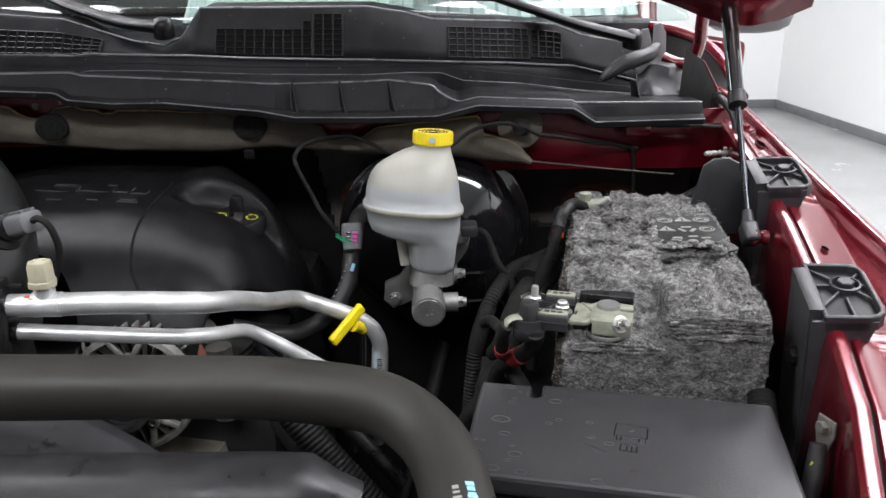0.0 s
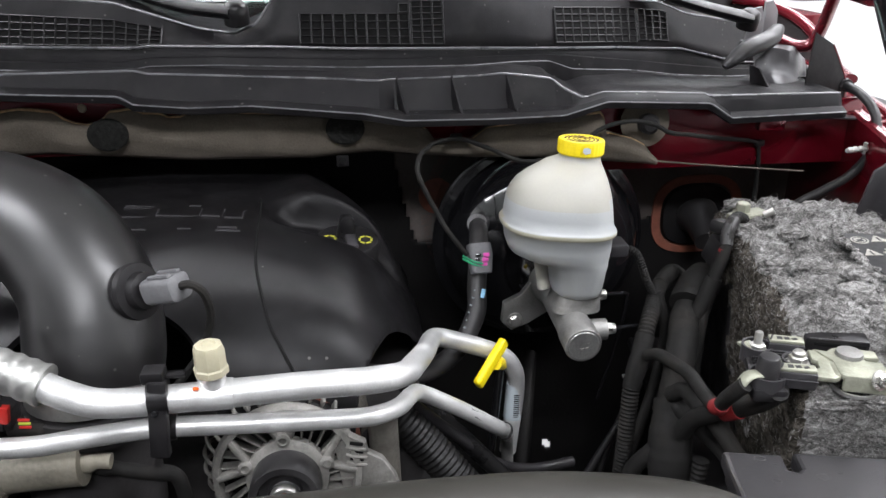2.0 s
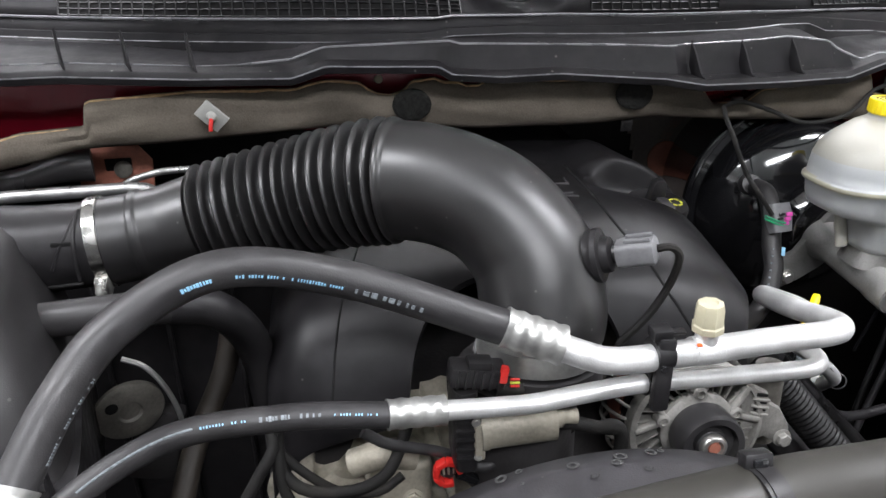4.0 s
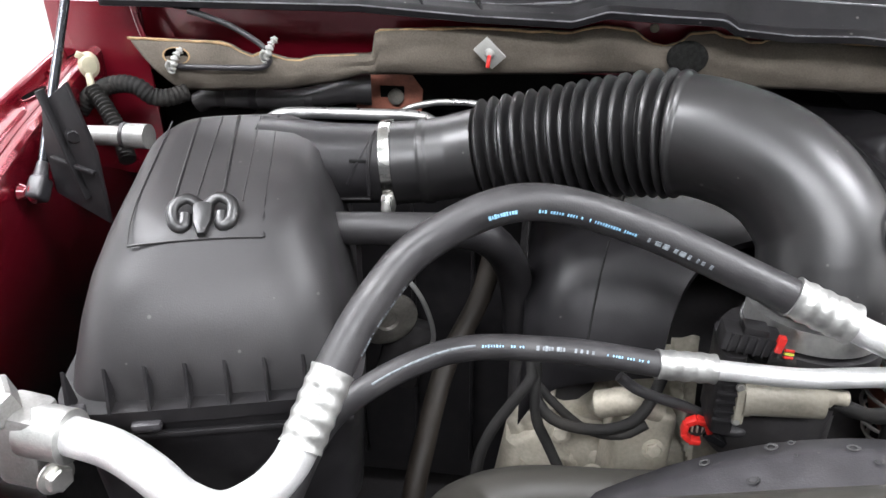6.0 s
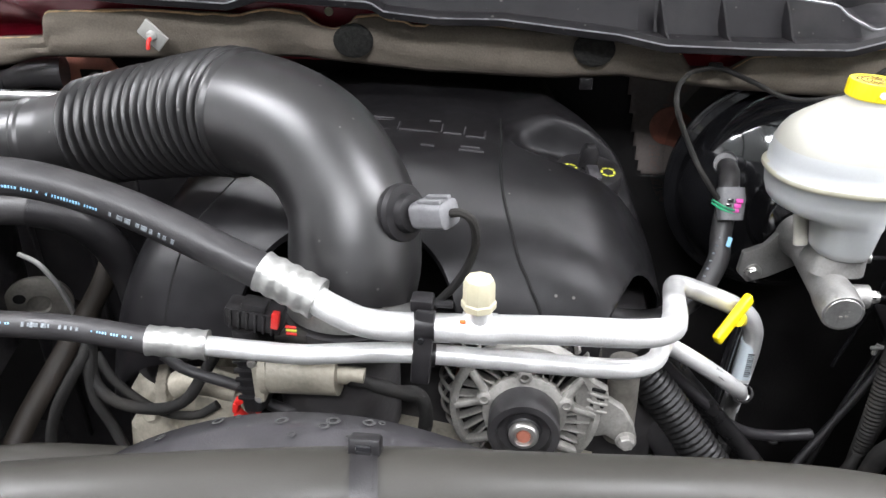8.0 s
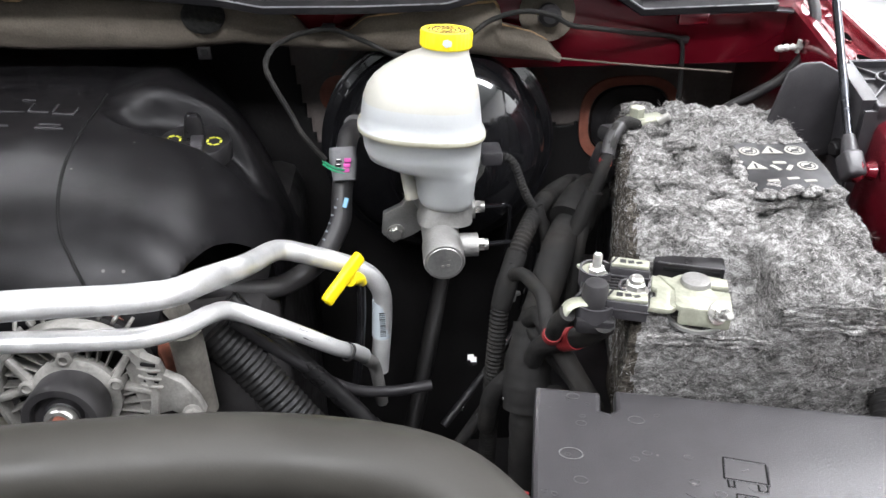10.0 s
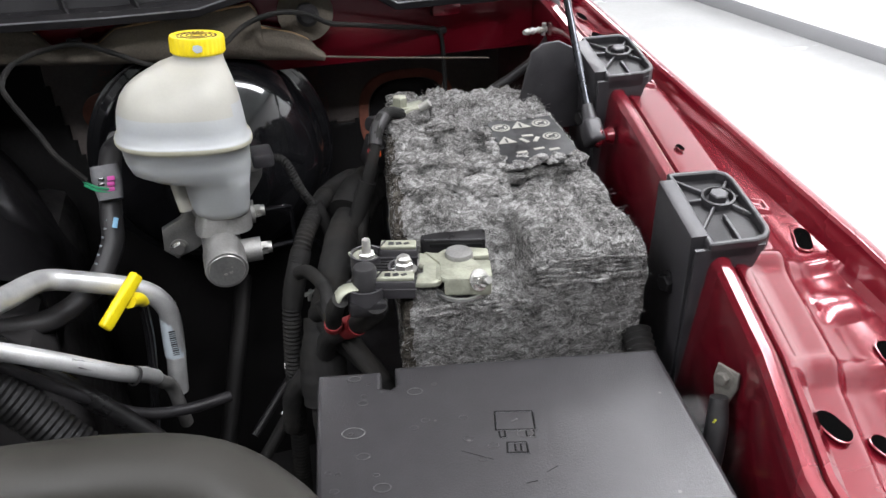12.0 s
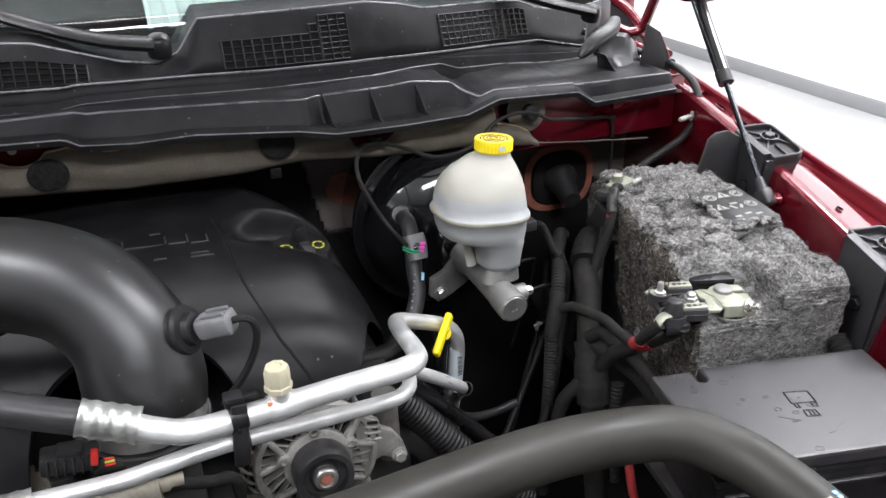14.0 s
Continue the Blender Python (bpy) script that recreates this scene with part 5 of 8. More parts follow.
# clumps of matted fibre
for u, v, r in ((0.62, 0.36, 0.016), (0.8, 0.37, 0.017), (0.45, 0.43, 0.013), (0.25, 0.42, 0.015), (0.1, 0.46, 0.012), (0.55, 0.33, 0.012), (0.72, 0.32, 0.012), (0.15, 0.6, 0.014), (0.3, 0.64, 0.012), (0.9, 0.39, 0.011), (0.2, 0.3, 0.014), (0.4, 0.28, 0.016), (0.3, 0.36, 0.012), (0.12, 0.34, 0.01), (0.48, 0.36, 0.012), (0.66, 0.41, 0.009), (0.84, 0.42, 0.008), (0.08, 0.75, 0.012), (0.2, 0.82, 0.013), (0.35, 0.9, 0.012), (0.12, 0.93, 0.013), (0.62, 0.93, 0.012)):
    c = BAT @ V((-BW * (1 - u) * (1 - 0.13 * v), BL * v, wool_top(u, v)))
    bb = bmesh.new()
    bmesh.ops.create_icosphere(bb, subdivisions=4, radius=r)
    for w in bb.verts:
        k = 1 + 0.35 * noise.noise(w.co * 90 + c * 50) + 0.25 * noise.noise(w.co * 260 + c * 70)
        w.co = V((w.co.x * k * 1.35, w.co.y * k * 1.0, w.co.z * k * 0.66))
    bb.transform(Matrix.Translation(c))
    part("fibre_clump", bb, wool, bat, "matted clump of fibre", angle=180)
# frayed layers along the front edge of the sleeve
rng = random.Random(9)
for k in range(9):
    u0 = 0.53 if k < 6 else 0.06
    u1 = 0.97 if k < 6 else 0.52
    z0 = BT - 0.012 - 0.0035 * k if k < 6 else BT - 0.040 - 0.003 * (k - 6)
    ln = []
    for i in range(40):
        u = u0 + (u1 - u0) * i / 39
        ln.append(BAT @ V((-BW * (1 - u), -0.0045 + 0.0025 * noise.noise((u * 12, k, 3)), z0 + 0.003 * noise.noise((u * 7, k * 2, 8)))))
    part("frayed_layer", sweep(ln, lambda s: 0.0016 + 0.0006 * math.sin(s * 300 + k), 6), wool, bat, "frayed layer of fibre")
# warning label under the torn flap
LB = pose(0.2085, 0.712, 1.2030, 2.0, -1.5, -8)
lab = part("warning_label", plate([(0.004, 0.004), (0.014, 0.0), (0.030, 0.005), (0.044, 0.002), (0.060, 0.010), (0.066, 0.012), (0.067, 0.040), (0.0655, 0.094), (0.050, 0.096), (0.030, 0.093), (0.010, 0.097), (0.005, 0.090), (0.007, 0.074), (0.002, 0.060), (0.005, 0.040), (0.001, 0.024)], 0.0008, LB, 0.0002), label_black, bat, "dark warning label with pale symbols")
for lx, ly, r in ((0.015, 0.076, 0.0082), (0.0525, 0.078, 0.0082), (0.0535, 0.048, 0.0078)):
    part("symbol", lathe([(r, 0), (r, 0.0005)], LB @ pose(lx, ly, 0.0010), 24), symbol_white, lab, "pale round symbol")
    part("symbol_mark", annulus(r * 0.66, r * 0.80, LB @ pose(lx, ly, 0.0017)), label_black, lab, smooth=False)
    part("symbol_mark", box((r * 1.3, 0.0012, 0.0003), LB @ pose(lx, ly, 0.0017, 0, 0, 40), 0), label_black, lab, smooth=False)
    part("symbol_mark", box((r * 0.7, r * 0.5, 0.0003), LB @ pose(lx, ly - 0.001, 0.0017), 0), label_black, lab, smooth=False)
for lx, ly, k in ((0.033, 0.072, 1.0), (0.013, 0.042, 0.95)):
    part("symbol", plate([(lx - 0.0088 * k, ly), (lx + 0.0088 * k, ly), (lx, ly + 0.0150 * k)], 0.0005, LB @ pose(0, 0, 0.0010), 0), symbol_white, lab, "pale triangle symbol", smooth=False)
    part("symbol_mark", box((0.0018, 0.0060, 0.0003), LB @ pose(lx, ly + 0.0060, 0.0017), 0), label_black, lab, smooth=False)
    part("symbol_mark", box((0.0018, 0.0016, 0.0003), LB @ pose(lx, ly + 0.0018, 0.0017), 0), label_black, lab, smooth=False)
for a in range(3):
    part("symbol", box((0.0100, 0.0036, 0.0006), LB @ pose(0.0335, 0.048, 0.0011) @ pose(0, 0, 0, 0, 0, 120 * a) @ pose(0, 0.0062, 0), 0), symbol_white, lab, "pale arrow symbol", smooth=False)
for lx, ly in ((0.020, 0.022), (0.036, 0.026), (0.048, 0.022)):
    part("symbol", box((0.009, 0.0035, 0.0005), LB @ pose(lx, ly, 0.0010, 0, 0, 8), 0), symbol_white, lab, "faded pale mark", smooth=False)
# torn fibre lying over the label's edges
rng = random.Random(31)
for k in range(26):
    a = k / 26
    if a < 0.36:
        lx, ly = rng.uniform(-0.003, 0.004), 0.004 + 0.094 * a / 0.36
    elif a < 0.72:
        lx, ly = 0.066 * (a - 0.36) / 0.36, rng.uniform(-0.004, 0.010)
    else:
        lx, ly = 0.066 * (a - 0.72) / 0.28, rng.uniform(0.093, 0.099)
    r = rng.uniform(0.0035, 0.0065)
    bb = bmesh.new()
    bmesh.ops.create_icosphere(bb, subdivisions=3, radius=r)
    for w in bb.verts:
        w.co *= 1 + 0.45 * noise.noise(w.co * 220 + V((k, 0, 0))) + 0.25 * noise.noise(w.co * 600)
        w.co.z *= 0.55
    bb.transform(LB @ pose(lx, ly, 0.0))
    part("fibre_clump", bb, wool, bat, angle=180)
# terminal clamp and fuse bar
term = thing("battery_terminal", "pale plated clamp on the battery post", "terminal", at=(0.14, 0.645, 1.16))
TM = pose(0.1475, 0.651, 1.168, 0, 0, -18)
part("post", lathe([(0.0105, -0.03), (0.0105, -0.001), (0.0098, 0.0008), (0.007, 0.0014), (0.0, 0.0015)], TM, 32), alu_cast, term, "grey lead post")
part("clamp_plate", plate([(-0.026, 0.0065), (-0.016, 0.0045), (-0.011, 0.010), (-0.004, 0.0135), (0.004, 0.0135), (0.022, 0.0110), (0.0225, 0.0), (0.0115, -0.0008), (0.0095, -0.0035), (0.0115, -0.0062), (0.0230, -0.0068), (0.0235, -0.029), (0.020, -0.0335), (-0.010, -0.0335), (-0.014, -0.030), (-0.0145, -0.010)], 0.005, TM @ pose(0, 0, -0.0075), 0.0016), steel_worn, term, "thick plated clamp")
part("skirt", box((0.034, 0.005, 0.013), TM @ pose(0.006, -0.0315, -0.0105), 0.002), steel_worn, term, "turned-down front of the clamp")
part("skirt", box((0.005, 0.024, 0.012), TM @ pose(0.0205, -0.018, -0.010), 0.002), steel_worn, term)
part("neck", plate([(-0.030, 0.006), (-0.0135, 0.006), (-0.0135, -0.032), (-0.018, -0.036), (-0.0315, -0.0375), (-0.0305, -0.024), (-0.027, -0.022), (-0.0265, -0.012), (-0.030, -0.010)], 0.0045, TM @ pose(0, 0, -0.0100, 0, 4, 0), 0.0014), steel_worn, term, "stepped plated neck")
part("fold", box((0.009, 0.022, 0.005), TM @ pose(-0.0165, -0.021, -0.0068, 0, -24, 0), 0.002), steel_worn, term)
part("collar", lathe([(0.0165, 0), (0.0185, 0.0), (0.0185, 0.0025), (0.0165, 0.0025)], TM @ pose(0.001, -0.021, -0.019), 32, None, None, True), alu_crimp, term, "dull ring under the clamp")
bolt("jaw_bolt", TM @ V((0.0135, -0.033, -0.004)), (0.25, -0.9, 0.45), 0.0058, steel, term, 0.9, 1.35)
part("jaw_thread", lathe([(0.0034, 0), (0.0034, 0.012), (0.0026, 0.0135)], basis(TM @ V((0.0135, -0.033, -0.004)), (0.25, -0.9, 0.45)), 14), steel, term)
fb2 = thing("battery_fuse_bar", "black fuse bar with studs beside the battery", "fuse bar", at=(0.1, 0.65, 1.15))
part("body", box((0.046, 0.034, 0.008), TM @ pose(-0.056, -0.010, -0.014), 0.002), plastic, fb2, "black moulded base")
for i in range(7):
    part("fin", box((0.030, 0.0016, 0.005), TM @ pose(-0.060, -0.0225 + 0.0042 * i, -0.0085), 0.0005), plastic, fb2, smooth=False)
for v0, v1 in ((0.0068, 0.0185), (-0.0385, -0.0275)):
    vm = (v0 + v1) / 2
    part("fuse_case", box((0.0285, v1 - v0 + 0.002, 0.014), TM @ pose(-0.0455, vm, -0.0085), 0.0012), plastic_grey, fb2, "black fuse case")
    part("case_ridge", box((0.0300, 0.0014, 0.0014), TM @ pose(-0.0455, v0 - 0.0014, -0.0075), 0.0004), plastic_grey, fb2)
    w = part("fuse_window", box((0.0268, v1 - v0 - 0.001, 0.003), TM @ pose(-0.0455, vm, -0.0002), 0.0010), steel_worn, fb2, "pale plated window")
    for i in range(3):
        part("window_mark", box((0.0042, 0.0046 - 0.001 * i, 0.0005), TM @ pose(-0.0510 + 0.0058 * i, vm - 0.0006, 0.0014, 0, 0, 12 * i), 0), label_black, w, smooth=False)
    part("window_mark", box((0.0016, v1 - v0 - 0.003, 0.0005), TM @ pose(-0.0570, vm, 0.0014, 0, 0, -20), 0), label_black, w, smooth=False)


def cup(u, v, z, r, a0, a1):
    """Part of a round moulded wall about a stud."""
    bm = bmesh.new()
    n = 22
    rows = [[bm.verts.new(TM @ V((u + q * math.cos(radians(a0 + (a1 - a0) * i / n)), v + q * math.sin(radians(a0 + (a1 - a0) * i / n)), z + h))) for q, h in ((r, -0.010), (r, 0.004), (r - 0.0018, 0.004), (r - 0.0018, -0.010))] for i in range(n + 1)]
    for p, q in zip(rows, rows[1:]):
        for i in range(3):
            bm.faces.new((p[i], p[i + 1], q[i + 1], q[i]))
    return part("cup", bm, plastic_grey, fb2, "round moulded wall")


cup(-0.069, 0.004, -0.006, 0.0125, 40, 330)
cup(-0.067, -0.034, -0.010, 0.0140, 120, 400)
cup(-0.041, -0.0115, -0.008, 0.0115, 60, 300)
for u, v, r, h in ((-0.069, 0.004, 0.0066, 0.010), (-0.0405, -0.0115, 0.0072, 0.0035)):
    p = TM @ V((u, v, -0.008))
    bolt("stud_nut", p, (0, 0, 1), r, steel, fb2, 0.9, 1.3)
    part("stud", lathe([(0.0034, 0), (0.0034, h + 0.004), (0.0028, h + 0.0055)] if h > 0.005 else [(0.0052, 0.004), (0.0050, 0.0085), (0.0035, 0.010), (0.0, 0.0102)], Matrix.Translation(p) @ pose(0, 0, 0.002), 16), steel, fb2)
part("lug", box((0.012, 0.014, 0.003), TM @ pose(-0.0755, 0.0065, -0.0055, 0, 0, 30), 0.001), steel_worn, fb2, "pale ring lug")
part("boot", lathe([(0.0098, -0.012), (0.0095, 0.0), (0.0086, 0.012), (0.0074, 0.0145), (0.004, 0.0155), (0.0, 0.0155)], TM @ pose(-0.067, -0.034, -0.006), 24), rubber, fb2, "black rubber boot")
part("boot_foot", box((0.028, 0.024, 0.012), TM @ pose(-0.066, -0.036, -0.020, 0, 0, 8), 0.004), plastic, fb2)
part("tab", tube([TM @ V((-0.068, -0.036, -0.006)), TM @ V((-0.080, -0.040, -0.006)), TM @ V((-0.0855, -0.043, -0.010)), TM @ V((-0.088, -0.043, -0.018))], 0.0055, 0.003, 12, 0.45), steel_worn, fb2, "pale bent cable tab")
vb = part("vent_block", box((0.050, 0.024, 0.022), TM @ pose(-0.004, 0.030, -0.010), 0.002), plastic, fb2, "black vent block in the pocket")
part("vent_groove", box((0.040, 0.0012, 0.003), TM @ pose(-0.002, 0.0178, -0.004), 0.0004), grille_dark, vb, smooth=False)
part("vent_ridge", box((0.044, 0.0016, 0.0016), TM @ pose(-0.004, 0.0180, 0.0005), 0.0005), plastic_grey, vb, smooth=False)


def cable(name, label, pts, r, mat=loom, ripple=0, sleeve=None):
    root = thing(name, label, "cable", at=pts[0])
    part("run", tube(pts, rippled(r, ripple, 0.0055) if ripple else r, 0.0011 if ripple else 0.008, 14), mat, root)
    if sleeve:
        a, b, m, lab = sleeve
        line = even(path(pts, 16), 0.004)
        part("sleeve", sweep(line[int(a * len(line)):int(b * len(line)) + 1], r * 1.12, 14), m, root, lab)
    return root


def wrapped(r, lump, seed):
    """Radius of a cable bound in cloth tape: lapped turns and soft lumps."""
    return lambda s: r * (1 + 0.035 * ((s / 0.011) % 1.0) + lump * noise.noise((s * 45, seed, 0.3)))


cable("battery_cable", "black printed cable with a red band", [(0.0535, 0.634, 1.156), (0.050, 0.640, 1.146), (0.0505, 0.655, 1.128), (0.0517, 0.668, 1.112), (0.054, 0.70, 1.106), (0.058, 0.735, 1.102), (0.057, 0.765, 1.095), (0.050, 0.79, 1.092), (0.044, 0.806, 1.082)], 0.0062, loom, 0, (0.235, 0.30, tape_red, "red tape band"))
cable("battery_cable", "thick black battery cable with red bands", [(0.078, 0.628, 1.152), (0.0795, 0.640, 1.138), (0.0765, 0.655, 1.122), (0.0696, 0.667, 1.110), (0.060, 0.685, 1.094), (0.052, 0.705, 1.075), (0.050, 0.72, 1.05)], 0.0082, loom, 0, (0.40, 0.51, tape_red, "red tape bands"))
conduit = thing("wiring_loom", "ribbed black conduit running down beside the battery", "cable", at=(0.06, 0.85, 1.1))
CO = [(0.150, 0.985, 1.085), (0.126, 0.955, 1.104), (0.088, 0.897, 1.114), (0.065, 0.855, 1.107), (0.051, 0.831, 1.092), (0.042, 0.819, 1.071), (0.034, 0.812, 1.042), (0.031, 0.806, 1.015), (0.028, 0.80, 0.98), (0.024, 0.795, 0.90), (0.02, 0.79, 0.80)]
part("run", tube(CO, rippled(0.0086, 0.0008, 0.0042), 0.0009, 14), loom, conduit)
part("tape", sweep(even(path(CO[4:7], 16), 0.002), wrapped(0.0099, 0.10, 2), 16), loom, conduit, "cloth tape lapped round the conduit")
part("tape", sweep(even(path(CO[1:3], 16), 0.002), wrapped(0.0094, 0.06, 5), 16), loom, conduit, "cloth tape lapped round the conduit")
trunk = thing("wiring_loom", "thick taped wiring loom beside the battery", "cable", at=(0.08, 0.8, 1.08))
TR = [(0.155, 0.90, 1.120), (0.125, 0.875, 1.118), (0.097, 0.842, 1.104), (0.083, 0.811, 1.094), (0.070, 0.786, 1.074), (0.056, 0.757, 1.048), (0.050, 0.735, 1.00), (0.048, 0.72, 0.94), (0.05, 0.70, 0.82)]
part("run", sweep(even(path(TR, 16), 0.002), wrapped(0.0150, 0.10, 1), 22), loom, trunk)
part("taped_joint", sweep(even(path([(0.135, 0.885, 1.126), (0.118, 0.868, 1.122), (0.104, 0.850, 1.112)], 16), 0.002), wrapped(0.0205, 0.16, 8), 22), loom, trunk, "swollen taped joint")
part("taped_joint", sweep(even(path([(0.058, 0.762, 1.056), (0.050, 0.742, 1.026), (0.047, 0.728, 0.99)], 16), 0.002), wrapped(0.0200, 0.18, 9), 22), loom, trunk, "swollen taped joint")
part("branch", sweep(even(path([(0.055, 0.75, 1.06), (0.068, 0.725, 1.052), (0.088, 0.70, 1.035), (0.104, 0.68, 1.00), (0.11, 0.67, 0.94)], 16), 0.002), wrapped(0.0092, 0.10, 4), 16), loom, trunk, "taped branch")
part("branch", sweep(even(path([(0.046, 0.74, 1.03), (0.032, 0.742, 1.012), (0.020, 0.752, 0.985), (0.016, 0.76, 0.94)], 16), 0.002), wrapped(0.0085, 0.10, 6), 16), loom, trunk, "taped branch")
part("branch", sweep(even(path([(0.050, 0.752, 1.07), (0.056, 0.735, 1.085), (0.060, 0.715, 1.082), (0.072, 0.69, 1.07), (0.088, 0.672, 1.045)], 16), 0.002), wrapped(0.0078, 0.08, 7), 16), loom, trunk, "taped branch")
cable("wiring_loom", "slim ribbed conduit below the battery", [(0.070, 0.715, 1.02), (0.068, 0.71, 0.97), (0.07, 0.70, 0.88)], 0.0072, loom, 0.0008)
wclip = thing("wire_clip", "small pale clip hanging in the dark", "clip", at=(0.0613, 0.895, 1.0))
part("stem", box((0.004, 0.004, 0.014), pose(0.0613, 0.895, 1.000, 0, 10, 0), 0.001), clear_clip, wclip)
part("cross", box((0.013, 0.004, 0.004), pose(0.0613, 0.894, 1.003, 0, -12, 0), 0.001), clear_clip, wclip)
cable("wiring_loom", "taped black loom under the booster", [(0.075, 0.87, 1.12), (0.085, 0.86, 1.08), (0.075, 0.85, 1.02), (0.03, 0.80, 0.95), (-0.02, 0.76, 0.9)], 0.006, loom)
lead = thing("earth_cable", "black cable with a red band dropping beside the battery", "cable", at=(0.125, 0.85, 1.12))
EC = [(0.168, 0.882, 1.196), (0.150, 0.866, 1.205), (0.138, 0.854, 1.198), (0.131, 0.842, 1.182), (0.121, 0.838, 1.150), (0.108, 0.836, 1.115), (0.094, 0.836, 1.070), (0.09, 0.84, 1.0)]
part("run", tube(EC, 0.0058, 0.006, 14), loom, lead)
part("boot", tube([(0.146, 0.862, 1.204), (0.136, 0.852, 1.195), (0.131, 0.842, 1.183)], 0.0066, 0.004, 16), rubber, lead, "black rubber boot")
part("band", tube([(0.1300, 0.8418, 1.179), (0.129, 0.8415, 1.176)], 0.0061, 0.001, 16), tape_red, lead, "red band")
part("sleeve", tube([(0.121, 0.838, 1.150), (0.113, 0.837, 1.128), (0.106, 0.836, 1.108)], 0.0082, 0.004, 16), loom, lead, "taped sleeve")
neg = thing("earth_terminal", "small earth terminal bolted at the battery's rear", "terminal", at=(0.171, 0.89, 1.19))
part("lug", box((0.046, 0.02, 0.007), pose(0.176, 0.890, 1.197, 0, 0, 20), 0.002), steel_worn, neg)
bolt("lug_bolt", (0.169, 0.890, 1.200), (0, 0, 1), 0.0075, steel_worn, neg, 1.4)
part("clamp_screw", tube([(0.186, 0.876, 1.202), (0.194, 0.872, 1.208)], 0.004, 0.002, 10), steel, neg)
part("boot", box((0.022, 0.034, 0.016), pose(0.148, 0.878, 1.188, 0, 12, 35), 0.006), plastic_matt, neg, "black rubber boot")
part("plug", box((0.016, 0.03, 0.030), pose(0.136, 0.868, 1.165, 15, 10, 10), 0.004), plastic_matt, neg, "black plug")
part("tag", box((0.003, 0.003, 0.007), pose(0.137, 0.852, 1.171), 0.0008), orange, neg, "orange tag")
part("lead", tube([(0.14, 0.866, 1.165), (0.125, 0.85, 1.14), (0.11, 0.83, 1.10), (0.10, 0.81, 1.02)], 0.006, 0.006, 12), loom, neg, "taped black lead")

# ---- fuse box ----
FBX = pose(0.030, 0.610, 1.114, 0, 0, -12.5) @ Matrix.Diagonal((0.945, 0.885, 1, 1))
SGN = FBX @ pose(-0.0015, -0.0145, 0)
fuse = thing("fuse_box", "black plastic fuse box with a flat lid", "fuse box", at=(0.13, 0.5, 1.05))
part("lid", plate([(0.0, -0.022), (0.0, 0.0), (0.046, 0.0), (0.046, -0.020), (0.052, -0.022), (0.056, -0.018), (0.056, 0.004), (0.254, 0.004), (0.256, 0.002), (0.256, -0.154), (0.254, -0.156), (0.010, -0.156), (0.004, -0.150)], 0.016, FBX @ pose(0, 0, -0.016), 0.0035), fuse_plastic, fuse, "flat dark grey lid with a notch", smooth=False)
part("tray", box((0.245, 0.145, 0.07), FBX @ pose(0.13, -0.078, -0.055), 0.006), plastic_matt, fuse)
part("rim", box((0.252, 0.152, 0.008), FBX @ pose(0.130, -0.077, -0.024), 0.003), plastic, fuse)
for x in (0.085, 0.20):
    lt0 = part("latch", box((0.030, 0.004, 0.020), FBX @ pose(x, -0.161, -0.026), 0.001), plastic_matt, fuse)
    part("latch_loop", tube([FBX @ V((x - 0.013, -0.160, -0.012)), FBX @ V((x - 0.012, -0.166, -0.026)), FBX @ V((x - 0.006, -0.167, -0.028)), FBX @ V((x + 0.006, -0.167, -0.028)), FBX @ V((x + 0.012, -0.166, -0.026)), FBX @ V((x + 0.013, -0.160, -0.012))], 0.0016, 0.003, 8), plastic_grey, lt0, "raised latch loop")
    part("latch_step", box((0.036, 0.007, 0.002), FBX @ pose(x, -0.164, -0.037), 0.0008), plastic_grey, lt0)
part("rail", box((0.236, 0.005, 0.003), FBX @ pose(0.132, -0.156, -0.036), 0.001), plastic_grey, fuse, "thin moulded rail")
part("rail", box((0.236, 0.004, 0.002), FBX @ pose(0.132, -0.153, -0.078), 0.0006), plastic_grey, fuse, "thin moulded rail")
for a, b in (((0.1236, -0.0431), (0.1492, -0.0456)), ((0.1492, -0.0456), (0.1478, -0.0646)), ((0.1478, -0.0646), (0.1217, -0.0625)), ((0.1217, -0.0625), (0.1236, -0.0431)), ((0.1236, -0.064), (0.1236, -0.0701)), ((0.1236, -0.0701), (0.127, -0.0702)), ((0.127, -0.0702), (0.1274, -0.0642)), ((0.1415, -0.0656), (0.1412, -0.0711)), ((0.1412, -0.0711), (0.1458, -0.0715)), ((0.1458, -0.0715), (0.1467, -0.0655)), ((0.1272, -0.0757), (0.1396, -0.0767)), ((0.1396, -0.0767), (0.1392, -0.0868)), ((0.1392, -0.0868), (0.1259, -0.0855)), ((0.1259, -0.0855), (0.1272, -0.0757)), ((0.1319, -0.0778), (0.1314, -0.084)), ((0.1357, -0.0781), (0.1351, -0.0843))):          # embossed fuse sign, its recess shadows painted as dark lines
    part("embossed_line", sweep([SGN @ V((*a, 0.0)), SGN @ V((*b, 0.0))], 0.0006, 6), grille_dark, fuse, smooth=False)
    part("embossed_edge", sweep([SGN @ V((a[0] + 0.001, a[1] - 0.001, 0.0)), SGN @ V((b[0] + 0.001, b[1] - 0.001, 0.0))], 0.0005, 6), plastic_grey, fuse, smooth=False)
part("embossed_edge", box((0.005, 0.0012, 0.001), SGN @ pose(0.1357, -0.0539, 0.0002, 0, 0, 30), 0.0003), spot_pale, fuse, smooth=False)
